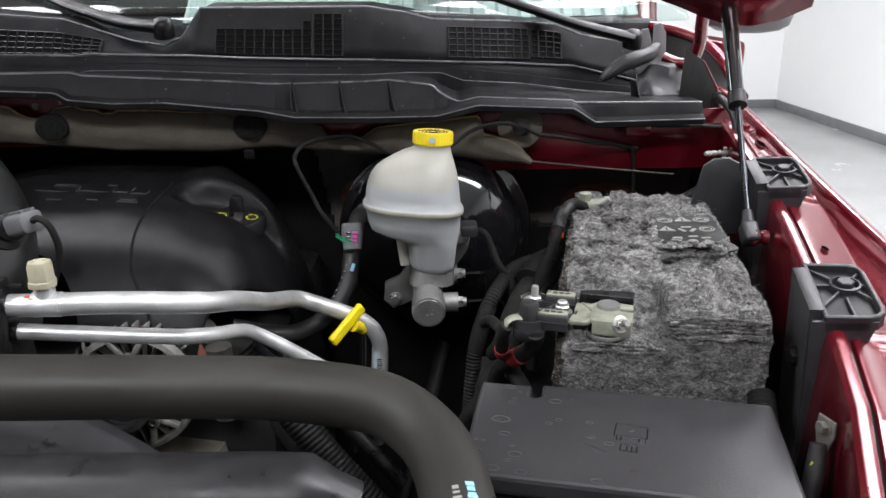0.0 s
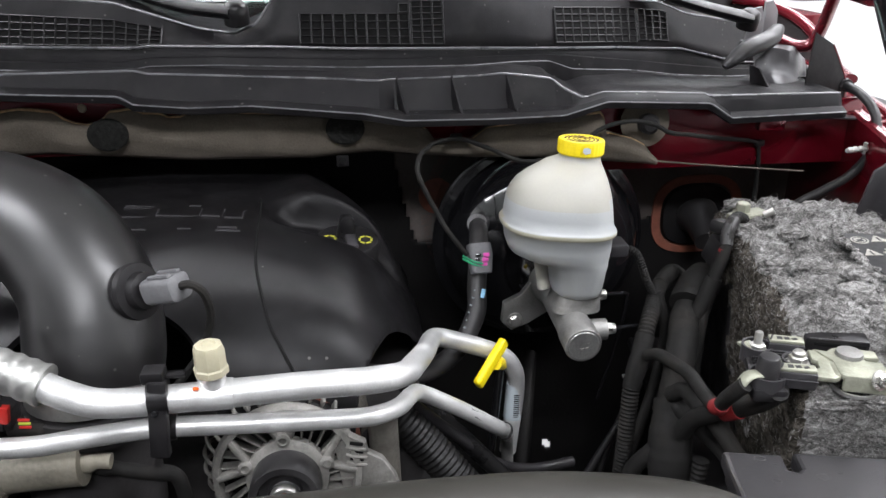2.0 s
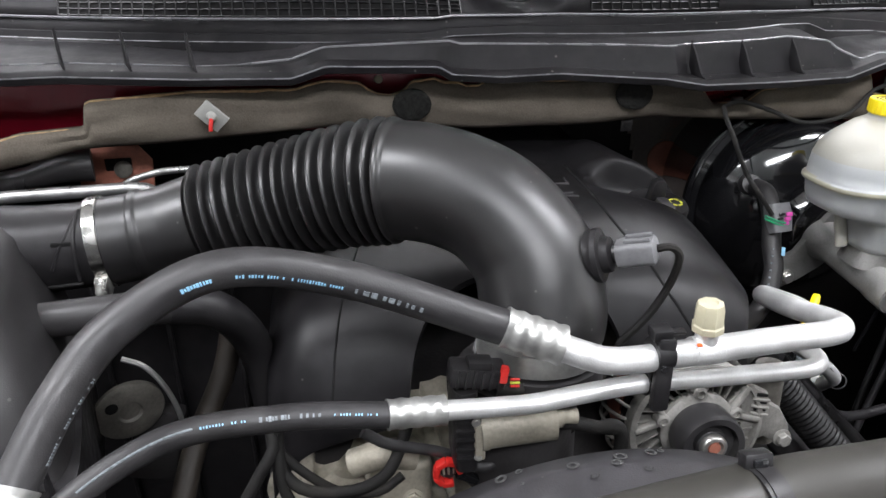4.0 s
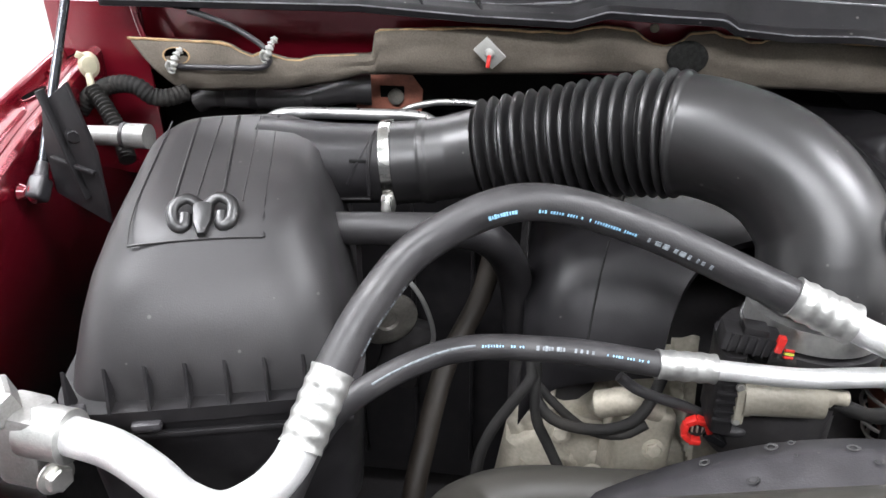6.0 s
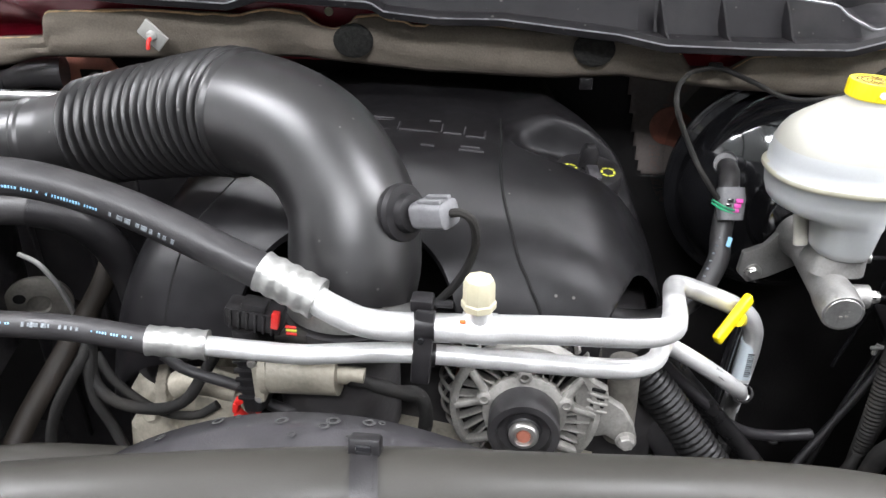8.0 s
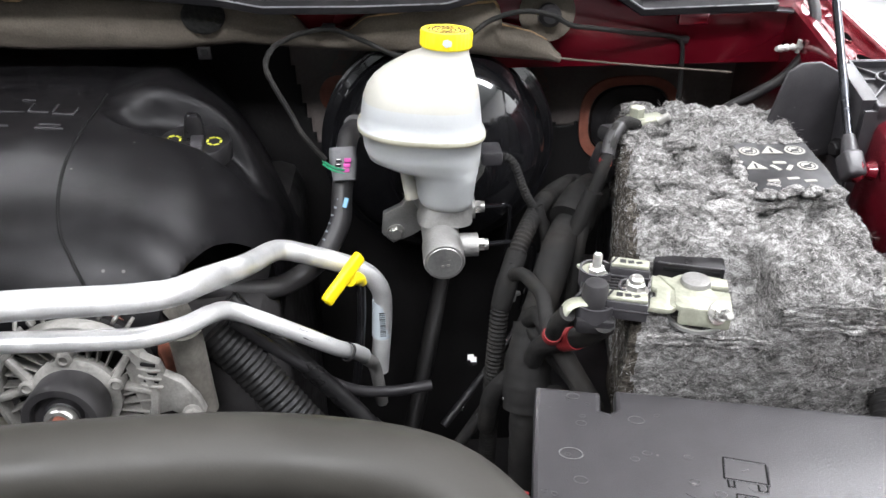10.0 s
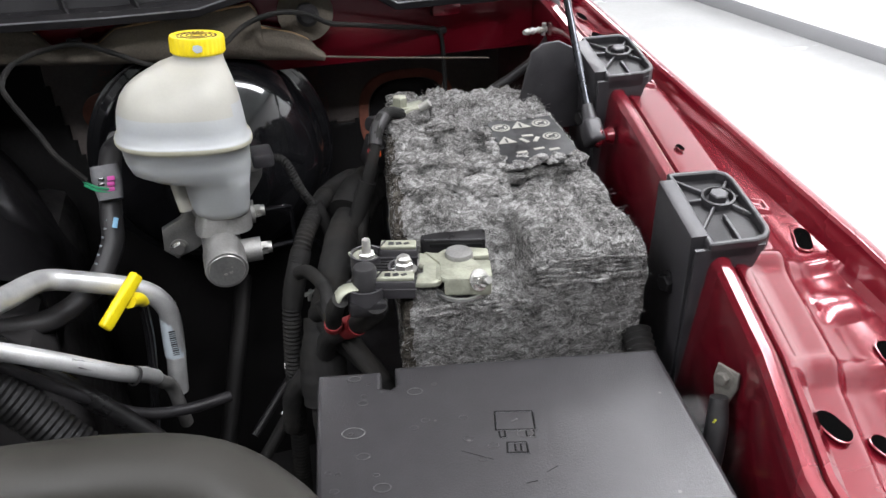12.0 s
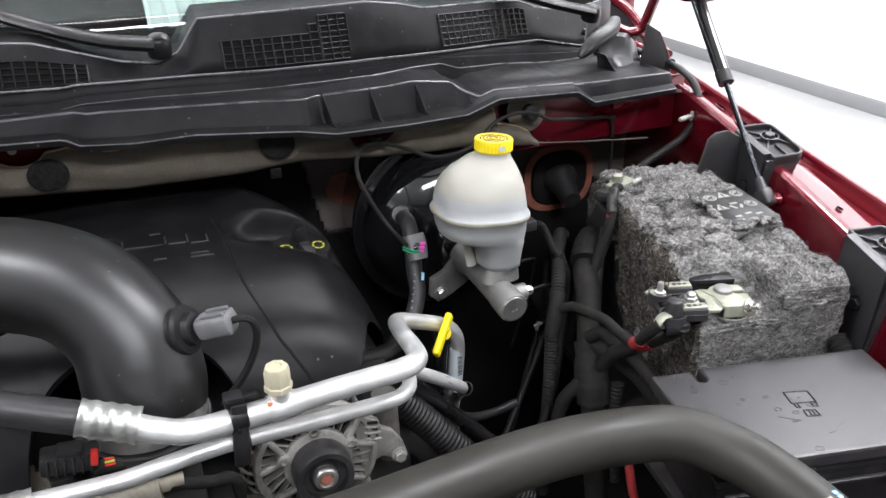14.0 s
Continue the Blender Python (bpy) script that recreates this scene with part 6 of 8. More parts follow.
for x, y, l, turn in ((0.105, -0.100, 0.022, -28), (0.150, -0.118, 0.009, 30), (0.135, -0.128, 0.008, 10)):
    part("scratch", box((l, 0.00022, 0.0004), FBX @ pose(x, y, 0.0001, 0, 0, turn), 0), plastic, fuse, smooth=False)
rng = random.Random(11)
for i in range(26):
    x, y, r = rng.uniform(0.006, 0.05 + 0.1 * (i % 2)), rng.uniform(-0.15, -0.006), rng.choice((0.0018, 0.0026, 0.0032, 0.0040, 0.0048)) if i else 0.0068
    if 0.04 < x < 0.06 and y > -0.03:
        continue
    part("water_mark", annulus(r * 0.86, r, FBX @ pose(x, y, 0.0004) @ Matrix.Diagonal((1.2, 0.85, 1, 1))), spot_pale, fuse, smooth=False)

# ---- plastic brackets on the wing flange ----
def bracket(at, turn):
    """A moulded ledge with ribbed pockets and one screw, on a tall web."""
    root = thing("wing_bracket", "black ribbed plastic bracket screwed to the wing", "bracket", "wing brackets", at)
    m = Matrix.Translation(at) @ pose(0, 0, 0, 9, -4, turn)
    rim = bmesh.new()
    out = [(-0.023, -0.047), (0.009, -0.047), (0.015, -0.045), (0.0195, -0.040), (0.021, -0.034), (0.021, 0.026), (0.019, 0.034), (0.013, 0.039), (-0.023, 0.041)]
    for (a, b), (c, d) in zip(out, out[1:] + out[:1]):
        mid, ln, an = V(((a + c) / 2, (b + d) / 2, -0.006)), math.hypot(c - a, d - b), math.degrees(math.atan2(d - b, c - a))
        box((ln + 0.003, 0.004, 0.014), m @ Matrix.Translation(mid) @ pose(0, 0, 0, 0, 0, an), 0.001, 1, rim)
    part("rim", rim, plastic_grey, root, smooth=False)
    part("floor", plate(out, 0.006, m @ pose(0, 0, -0.012), 0), plastic_matt, root, smooth=False)
    part("screw_boss", lathe([(0.0125, -0.012), (0.0125, -0.001), (0.0108, -0.0005), (0.0106, -0.006)], m @ pose(0.0036, 0.0087, 0), 28), plastic_grey, root)
    bolt("screw", m @ V((0.0036, 0.0087, -0.006)), (m.to_3x3() @ V((0, 0, 1))), 0.0072, plastic_grey, root, 1.0, 1.2)
    ribs = bmesh.new()
    for an in (0, 55, 130, 180, 235, 305):
        d = V((math.cos(radians(an)), math.sin(radians(an)), 0))
        e = 0.014
        while -0.023 < 0.0036 + d.x * e < 0.021 and -0.047 < 0.0087 + d.y * e < 0.039:
            e += 0.001
        box((e - 0.012, 0.0022, 0.009), m @ pose(0.0036, 0.0087, -0.007) @ pose(0, 0, 0, 0, 0, an) @ pose((e + 0.012) / 2, 0, 0), 0.0005, 1, ribs)
    box((0.0022, 0.034, 0.009), m @ pose(0.0, -0.029, -0.007), 0.0005, 1, ribs)
    part("rib_grid", ribs, plastic_grey, root, smooth=False)
    part("web", plate([(-0.040, 0.003), (0.032, 0.003), (0.034, -0.11), (0.028, -0.22), (-0.042, -0.22), (-0.044, -0.09)], 0.012, m @ pose(-0.035, 0, -0.001, 90, 0, 90) , 0.001), plastic_grey, root, "tall black web")
    part("front_web", plate([(-0.034, 0.0), (0.016, 0.0), (0.004, -0.04), (-0.006, -0.16), (-0.034, -0.2)], 0.004, m @ pose(0, -0.045, -0.004, 90, 0, 0), 0.001), plastic_grey, root)
    bolt("side_bolt", m @ V((-0.036, -0.015, -0.06)), (-1, -0.2, 0), 0.007, plastic_matt, root, 0.8)
    return root


bracket((0.336, 0.607, 1.199), -13)
rear_bracket = bracket((0.3815, 0.8475, 1.245), -11)
part("side_plate", plate([(-0.089, -0.043), (-0.079, 0.004), (-0.068, 0.012), (-0.051, 0.014), (-0.019, -0.002), (-0.009, -0.037), (-0.022, -0.077), (-0.08, -0.08)], 0.006, pose(0.3815, 0.872, 1.241, 90, 0, -8), 0.003), plastic_grey, rear_bracket, "dark rounded side plate")
bl = thing("wing_bracket", "tall black plastic bracket on the wing", "bracket", "wing brackets", (-1.13, 0.82, 1.15))
part("web", plate([(-0.019, 0.074), (0.016, 0.097), (0.032, 0.03), (0.030, -0.045), (-0.029, -0.020), (-0.03, 0.03)], 0.006, pose(-1.110, 0.80, 1.20, 90, 0, -12), 0.002), plastic_matt, bl)
part("rib", box((0.05, 0.008, 0.004), pose(-1.108, 0.793, 1.215, 0, 12, -12), 0.001), plastic_matt, bl)
part("rib", box((0.004, 0.010, 0.11), pose(-1.112, 0.792, 1.235, 0, -14, -12), 0.001), plastic_matt, bl)
bolt("side_bolt", (-1.10, 0.795, 1.245), (0.3, -1, 0), 0.007, plastic_matt, bl, 0.8)
# earth strap on the wing
es = thing("earth_strap", "bolted earth strap with a black sleeve", "cable", at=(0.276, 0.5, 1.12))
bolt("bolt", (0.279, 0.501, 1.130), (-1, -0.35, 0.05), 0.0046, alu_grime, es, 1.1, 1.5)
part("lug", plate([(-0.008, 0.008), (0.008, 0.008), (0.009, -0.004), (0.005, -0.018), (-0.005, -0.018), (-0.009, -0.004)], 0.0025, basis((0.2815, 0.501, 1.129), (-1, -0.35, 0.05)) @ pose(0, 0, 0, 0, 0, 0), 0.0008), alu_grime, es, "dull ring lug")
part("boot", tube([(0.274, 0.497, 1.118), (0.272, 0.492, 1.103), (0.268, 0.486, 1.086), (0.265, 0.481, 1.070)], lambda s: 0.0058 + 0.0016 * math.sin(s * 60), 0.003, 14), rubber, es, "black rubber sleeve")
part("mark", box((0.001, 0.0014, 0.006), pose(0.2665, 0.489, 1.105, 20, 0, 30), 0), print_yellow, es, smooth=False)
part("tape", tube([(0.2655, 0.482, 1.073), (0.2645, 0.480, 1.069)], 0.0072, 0.002, 14), dial_grey, es)
for d in (-0.003, 0.003):
    part("strand", tube([(0.266 + d, 0.482, 1.078), (0.262 + d, 0.474, 1.04), (0.258 + d, 0.465, 0.97)], 0.0022, 0.008, 8), loom, es)


# ---- engine ----
engine = thing("engine_block", "dark grimy engine with a cast aluminium front", "engine", at=(-0.43, 0.8, 0.6))
part("block", box((0.50, 0.42, 0.50), pose(-0.43, 0.94, 0.82), 0.03), void_black, engine)
part("front_case", loft([squircle(-0.72, -0.20, 0.70, 0.78, 0.72, 5, 36), squircle(-0.68, -0.24, 0.70, 0.78, 0.98, 5, 36), squircle(-0.62, -0.5, 0.71, 0.77, 1.02, 4, 36)]), alu_dirty, engine, "stained cast aluminium front case")
def casting(s, v):
    """Front of the cylinder head: ribs, bosses and hollows in rough cast metal."""
    x = -0.668 + 0.155 * s + 0.012 * math.sin(9 * v) * (1 - s)
    z = 0.92 + 0.185 * v - 0.03 * (1 - s) * v
    y = 0.672 + 0.06 * v ** 1.3 + 0.03 * (1 - s)
    y -= 0.010 * (math.sin(17 * s + 7 * v) > 0.75) + 0.008 * max(0, 1 - ((s - 0.55) / 0.12) ** 2 - ((v - 0.6) / 0.15) ** 2)
    y += 0.020 * max(0, 1 - ((s - 0.78) / 0.10) ** 2 - ((v - 0.45) / 0.2) ** 2) + 0.014 * max(0, 1 - ((s - 0.32) / 0.12) ** 2 - ((v - 0.75) / 0.12) ** 2)
    y += 0.008 * noise.noise((x * 30, z * 30, 1)) + 0.003 * noise.noise((x * 110, z * 110, 4))
    return V((x, y, z))


part("head_casting", sheet(span(0, 1, 90), span(0, 1, 70), casting), alu_dirty, engine, "stained aluminium casting", angle=70)
cb2 = bmesh.new()
box((0.050, 0.05, 0.11), pose(-0.565, 0.685, 1.01, -8, 6, 10), 0.008, 3, cb2)
tube([(-0.60, 0.68, 1.065), (-0.575, 0.675, 1.075), (-0.55, 0.68, 1.065)], 0.012, 0.004, 14, 1, cb2)
part("pump_casting", cb2, alu_dirty, engine, "stained aluminium pump casting")
for p in ((-0.552, 0.664, 1.034), (-0.60, 0.665, 1.0), (-0.63, 0.68, 1.03)):
    bolt("case_bolt", p, (0, -1, 0.3), 0.007, alu_dirty, engine)

# cover over the inlet manifold
CX0, CX1, CY0, CY1 = -0.668, -0.178, 0.688, 1.14


def cover_z(x, y):
    u = (x + 0.43) / 0.252
    u = max(-1, min(1, u))
    crown = 1.214 - (0.062 if u > 0 else 0.042) * abs(u) ** 2.6 - 0.070 * max(0, (abs(u) - (0.62 if u > 0 else 0.76)) / (0.38 if u > 0 else 0.24)) ** 2.6
    f = max(0, min(1, (0.90 - y) / (0.90 - CY0)))
    z = crown - 0.035 * f ** 1.6 - 0.075 * max(0, (f - 0.55) / 0.45) ** 3
    z -= 0.10 * max(0.0, (x + 0.30) / 0.12) * max(0.0, (y - 0.93) / 0.16) ** 1.5
    # raised shoulder behind the oil filler, with a steep front
    z += 0.022 * ease((y - 0.935) / 0.022) * ease((x + 0.355) / 0.07) * ease((1.09 - y) / 0.08) * ease((-0.185 - x) / 0.04)
    # hollow round the cap
    z -= 0.016 * ease(1.9 * (1 - ((x + 0.262) / 0.074) ** 2 - ((y - 0.920) / 0.034) ** 2))
    return z


cov = thing("engine_cover", "satin black moulded engine cover with raised lettering", "engine cover", at=(-0.43, 0.9, 1.1))
cbm = sheet(span(CX0, CX1, 190), span(CY0, CY1, 130), lambda x, y: V((x, y, cover_z(x, y))))
dead = [f for f in cbm.faces if (lambda c: ((c.x + 0.455) / 0.098) ** 2 + ((c.y - 0.672) / 0.085) ** 2 < 1)(f.calc_center_median())]
bmesh.ops.delete(cbm, geom=dead, context="FACES")
for v in cbm.verts:                # round the cut-out
    qx, qy = (v.co.x + 0.455) / 0.098, (v.co.y - 0.672) / 0.085
    r = math.hypot(qx, qy)
    if v.is_boundary and CY0 + 0.003 < v.co.y < 0.78 and 0.8 < r < 1.25:
        v.co.x, v.co.y = -0.455 + 0.098 * qx / r, 0.672 + 0.085 * qy / r
        v.co.z = cover_z(v.co.x, v.co.y)
ARCH = [(0.68, -0.254), (0.705, -0.248), (0.722, -0.242), (0.738, -0.2335), (0.759, -0.225), (0.783, -0.217), (0.804, -0.208), (0.825, -0.197), (0.838, -0.188), (0.846, -0.178)]
arch_x = lambda y: lerp_table(ARCH, y)[0] if y < 0.846 else 0.0
notch = [f for f in cbm.faces if (lambda c: c.x > arch_x(c.y))(f.calc_center_median())]
bmesh.ops.delete(cbm, geom=notch, context="FACES")
for v in cbm.verts:                # smooth edge of the side notch
    if v.is_boundary and CX1 - 0.003 > v.co.x > -0.27 and CY0 + 0.003 < v.co.y < 0.85 and abs(v.co.x - arch_x(v.co.y)) < 0.006:
        v.co.x = arch_x(v.co.y)
        v.co.z = cover_z(v.co.x, v.co.y)
rim = [e for e in cbm.edges if e.is_boundary]
ext = bmesh.ops.extrude_edge_only(cbm, edges=rim)
for v in ext["geom"]:
    if isinstance(v, bmesh.types.BMVert):
        side_on = v.co.x < CX0 + 0.002 or v.co.x > CX1 - 0.002
        v.co.z -= 0.15 if v.co.y > 1.1 else (0.06 if side_on and v.co.y > 0.72 else 0.006)
part("shell", cbm, cover_plastic, cov, angle=55)
SEAM = [(-0.345, 0.965), (-0.342, 0.925), (-0.336, 0.82), (-0.321, 0.747), (-0.309, 0.725), (-0.298, 0.712), (-0.290, 0.700)]
seam = [V((p.x, p.y, cover_z(p.x, p.y) - 0.0003)) for p in path([(x, y, 0) for x, y in SEAM], 10)]
part("seam", sweep(seam, 0.0016, 6), grille_dark, cov, "dark panel seam")
seam = [V((x, y, cover_z(x, y) - 0.0004)) for x, y in ((-0.60 + (y - 0.75) * 0.25, y) for y in span(0.70, 0.84, 20))]
part("seam", sweep(seam, 0.0011, 6), grille_dark, cov, "dark panel seam")
# raised lettering as plain bars on the crown; lit fronts painted lighter grey
def raised(x, y, w, d):
    p = V((x, y, cover_z(x, y)))
    part("raised_bar", box((w, d, 0.003), Matrix.Translation(p) @ pose(0, 0, 0, 8, 4, 0), 0.0009), plastic_grey, cov, "raised letter bar, lit front painted grey")


for x0, x1, y in ((-0.495, -0.448, 0.918), (-0.444, -0.404, 0.914), (-0.399, -0.381, 0.9115), (-0.376, -0.357, 0.907), (-0.464, -0.447, 0.881), (-0.417, -0.404, 0.879), (-0.380, -0.356, 0.874), (-0.379, -0.360, 0.8815)):
    raised((x0 + x1) / 2, y, x1 - x0, 0.003)
for x0, x1, y in ((-0.484, -0.453, 0.950), (-0.484, -0.453, 0.944), (-0.417, -0.405, 0.944)):
    raised((x0 + x1) / 2, y, x1 - x0, 0.0018)
for x, y in ((-0.446, 0.925), (-0.4015, 0.923), (-0.3785, 0.921), (-0.358, 0.914)):
    raised(x, y, 0.0022, 0.018)
oil = thing("oil_filler_cap", "black oil filler cap with yellow marking", "cap", at=(-0.25, 0.908, 1.165))
OM = pose(-0.2535, 0.916, 1.1755, 6, 4, 0)
part("cap", lathe([(0.034, -0.012), (0.034, 0.003), (0.0325, 0.0055), (0.029, 0.0062), (0.0, 0.0064)], OM, 40), plastic, oil)
part("grip", plate([(-0.010, 0.0), (0.010, 0.0), (0.0075, 0.020), (0.0045, 0.024), (-0.0045, 0.024), (-0.0075, 0.020)], 0.011, OM @ pose(-0.002, 0.010, 0.006, 90, 0, 8), 0.002), plastic, oil, "raised black grip")
part("grip_foot", box((0.012, 0.030, 0.006), OM @ pose(0.004, -0.010, 0.008, 0, 0, 8), 0.002), plastic_grey, oil)
for dx in (-0.019, 0.019):
    for k in range(6):
        a = radians(60 * k)
        part("mark", box((0.0052, 0.0022, 0.0006), OM @ pose(dx + 0.0062 * math.cos(a), -0.004 + 0.0075 * math.sin(a), 0.0068, 0, 0, 60 * k + 90), 0), print_yellow, oil, smooth=False)

# ---- air intake ----
duct = thing("intake_duct", "satin black air intake duct with a bellows", "air duct", at=(-0.55, 0.75, 1.2))
DL = [(-0.800, 0.815, 1.222), (-0.76, 0.818, 1.226), (-0.712, 0.818, 1.236), (-0.635, 0.806, 1.255), (-0.565, 0.783, 1.273), (-0.519, 0.762, 1.276), (-0.475, 0.736, 1.263), (-0.447, 0.709, 1.232), (-0.441, 0.69, 1.197), (-0.444, 0.684, 1.176)]
line = even(path(DL, 24), 0.0016)
acc, marks = 0.0, []
for a, b in zip(line, line[1:]):
    acc += (b - a).length
A0 = next(sum((line[j + 1] - line[j]).length for j in range(i)) for i, p in enumerate(line) if p.x > -0.716)
A1 = next(sum((line[j + 1] - line[j]).length for j in range(i)) for i, p in enumerate(line) if p.x > -0.551)
TOT = acc


def duct_r(s):
    if s < A0 - 0.03:
        return 0.0385 + (0.0018 if 0.030 < s < 0.037 else 0.0)
    if s < A0:
        return 0.0385 + 0.003 * (s - A0 + 0.03) / 0.03
    if s < A1:
        return 0.043 + 0.006 * (s - A0) / (A1 - A0) + 0.0054 * (1 - 2 * abs(math.sin(math.pi * (s - A0) / ((A1 - A0) / 15.0))) ** 1.6) * -1
    w = (s - A1) / (TOT - A1)
    r = 0.0498 - 0.0018 * math.sin(math.pi * min(1, w * 1.2)) + 0.002 * max(0, w - 0.6)
    if s < A1 + 0.008:
        r += 0.0032 * math.sin(math.pi * (s - A1) / 0.008) ** 0.5
    return r


part("duct", sweep(line, duct_r, 56), duct_plastic, duct, angle=70)
part("cuff", tube([(-0.445, 0.684, 1.178), (-0.445, 0.683, 1.160)], 0.050, 0.006, 40), alu_crimp, duct, "steel band round the cuff")
part("cuff_lip", tube([(-0.445, 0.682, 1.159), (-0.445, 0.682, 1.138)], 0.0525, 0.006, 40), rubber, duct)
# band clamp with its screw
clampd = thing("hose_clamp", "bright steel worm-drive clamp on the duct", "hose clamp", at=(-0.8, 0.81, 1.22))
cd = (V(DL[1]) - V(DL[0])).normalized()
part("band", lathe([(0.0390, 0), (0.0404, 0.0005), (0.0404, 0.0105), (0.0390, 0.011)], basis(V((-0.806, 0.815, 1.2215)), cd), 48), steel_band, clampd)
part("screw_housing", box((0.012, 0.010, 0.02), pose(-0.797, 0.781, 1.197, 30, 0, 0), 0.003), steel, clampd)
part("screw", lathe([(0.005, 0), (0.005, 0.012), (0.004, 0.014)], basis((-0.797, 0.777, 1.205), (0, -0.6, -1)), 12), steel, clampd)
# sensor in the elbow
sens = thing("air_temperature_sensor", "grey plug on a round rubber grommet", "sensor", at=(-0.40, 0.68, 1.24))
SD = V((0.84, -0.48, 0.27)).normalized()
sc = V((-0.406, 0.682, 1.239))
part("grommet", lathe([(0.024, -0.02), (0.024, -0.006), (0.0225, -0.004), (0.0225, 0.002), (0.024, 0.004), (0.023, 0.008), (0.016, 0.009), (0.015, 0.015), (0.010, 0.017)], basis(sc, SD) @ Matrix.Diagonal((0.9, 0.9, 1, 1)), 36), plastic_matt, sens, "round black rubber grommet")
SB = basis(sc + SD * 0.012, SD)
part("neck", lathe([(0.008, -0.004), (0.008, 0.012)], SB, 20), plastic, sens)
pl = part("plug", loft([squircle(-0.010, 0.010, -0.009, 0.009, 0.008, 4, 24, SB), squircle(-0.011, 0.011, -0.010, 0.010, 0.012, 4, 24, SB), squircle(-0.0105, 0.0105, -0.0095, 0.0095, 0.036, 4, 24, SB), squircle(-0.008, 0.008, -0.007, 0.007, 0.038, 4, 24, SB)]), grey_plug, sens, "grey plastic plug")
for k in (-1, 1):
    part("rib", box((0.004, 0.003, 0.020), SB @ pose(0.005 * k, 0.0105, 0.025), 0.0008), grey_plug, pl)
tip = sc + SD * 0.052
part("wire", tube([tip - SD * 0.006, tip + V((0.006, -0.004, 0.003)), tip + V((0.014, -0.003, -0.006)), tip + V((0.014, 0.005, -0.03)), tip + V((0.002, 0.01, -0.06)), tip + V((-0.02, 0.015, -0.09))], 0.0032, 0.004, 8), loom, sens, "grey sleeved wire")
part("core", tube([tip - SD * 0.008, tip + V((0.004, -0.004, 0.004))], 0.0016, 0.003, 6), blue_wire, sens, "blue wire")

# ---- air filter box ----
AB = pose(-1.000, 0.545, 0, 0, 0, 14)
abx = thing("air_filter_box", "large satin black air filter box, domed lid", "air filter box", at=(-0.93, 0.7, 1.05))
LID = [(1.130, 0.0, 0.222, 0.0, 0.30, 7), (1.150, 0.003, 0.219, 0.004, 0.298, 6), (1.175, 0.008, 0.215, 0.012, 0.296, 5), (1.200, 0.016, 0.210, 0.026, 0.293, 4.6), (1.220, 0.026, 0.204, 0.043, 0.29, 4.3), (1.234, 0.036, 0.197, 0.060, 0.287, 4.1), (1.243, 0.041, 0.194, 0.068, 0.285, 4.2), (1.249, 0.051, 0.186, 0.084, 0.279, 4), (1.252, 0.066, 0.172, 0.105, 0.267, 3.8), (1.2528, 0.09, 0.15, 0.15, 0.24, 3)]
lean = lambda p: AB @ V((p.x, p.y, p.z + (p.y - 0.2) * 0.06 * max(0, (p.z - 1.13) / 0.12)))
part("lid", loft([[lean(q) for q in squircle(a, b, c, d, z, n, 72)] for z, a, b, c, d, n in LID]), lid_plastic, abx, "domed black lid", angle=70)
part("flange", loft([[AB @ q for q in squircle(-0.004, 0.226, -0.012, 0.304, z, 9, 48)] for z in (1.122, 1.134)]), plastic_matt, abx)
part("lower_box", loft([[AB @ q for q in squircle(0.006, 0.218, 0.002, 0.30, 1.00, 8, 48)], [AB @ q for q in squircle(0.0, 0.224, -0.006, 0.302, 1.122, 8, 48)]]), plastic_matt, abx, "black lower half")
for i in range(8):
    part("gusset", plate([(0, 0), (0.020, 0), (0.012, 0.032), (0.010, 0.034)], 0.0026, AB @ pose(0.012 + 0.028 * i, -0.012, 1.133, 90, 0, 90), 0.0005), plastic_matt, abx, smooth=False)
part("latch", box((0.022, 0.008, 0.008), AB @ pose(0.066, -0.014, 1.122), 0.003), plastic_grey, abx)
part("hinge_tab", box((0.026, 0.018, 0.010), AB @ pose(0.012, -0.014, 1.136), 0.002), plastic_grey, abx)
part("rail", box((0.21, 0.005, 0.005), AB @ pose(0.11, -0.010, 1.110), 0.001), plastic_matt, abx)
FRONT = [(c, z) for z, a, b, c, d, n in LID]
top_z = lambda x, y: (lambda z: z + (y - 0.2) * 0.06 * max(0, (z - 1.13) / 0.12))(lerp_table(FRONT, y)[0]) - 0.002 * ((x - 0.112) / 0.05) ** 2 + 0.0006
for i, x in enumerate((0.055, 0.085, 0.102, 0.122, 0.138, 0.155)):
    y0 = 0.064 if i in (0, 5) else 0.098
    wide = i in (1, 3, 5)
    part("panel_line", sweep([AB @ V((x - (0.004 if i in (1, 3) else 0) * (y - 0.11) / 0.15, y, top_z(x, y) - (0.0006 if wide else 0.0001))) for y in span(y0, 0.265, 14)], 0.0016 if wide else 0.0007, 6), plastic_matt if wide else lid_plastic, abx)
part("panel_line", sweep([AB @ V((x, 0.064, top_z(x, 0.064) - 0.0003)) for x in span(0.055, 0.155, 10)], 0.0013, 6), lid_plastic, abx)
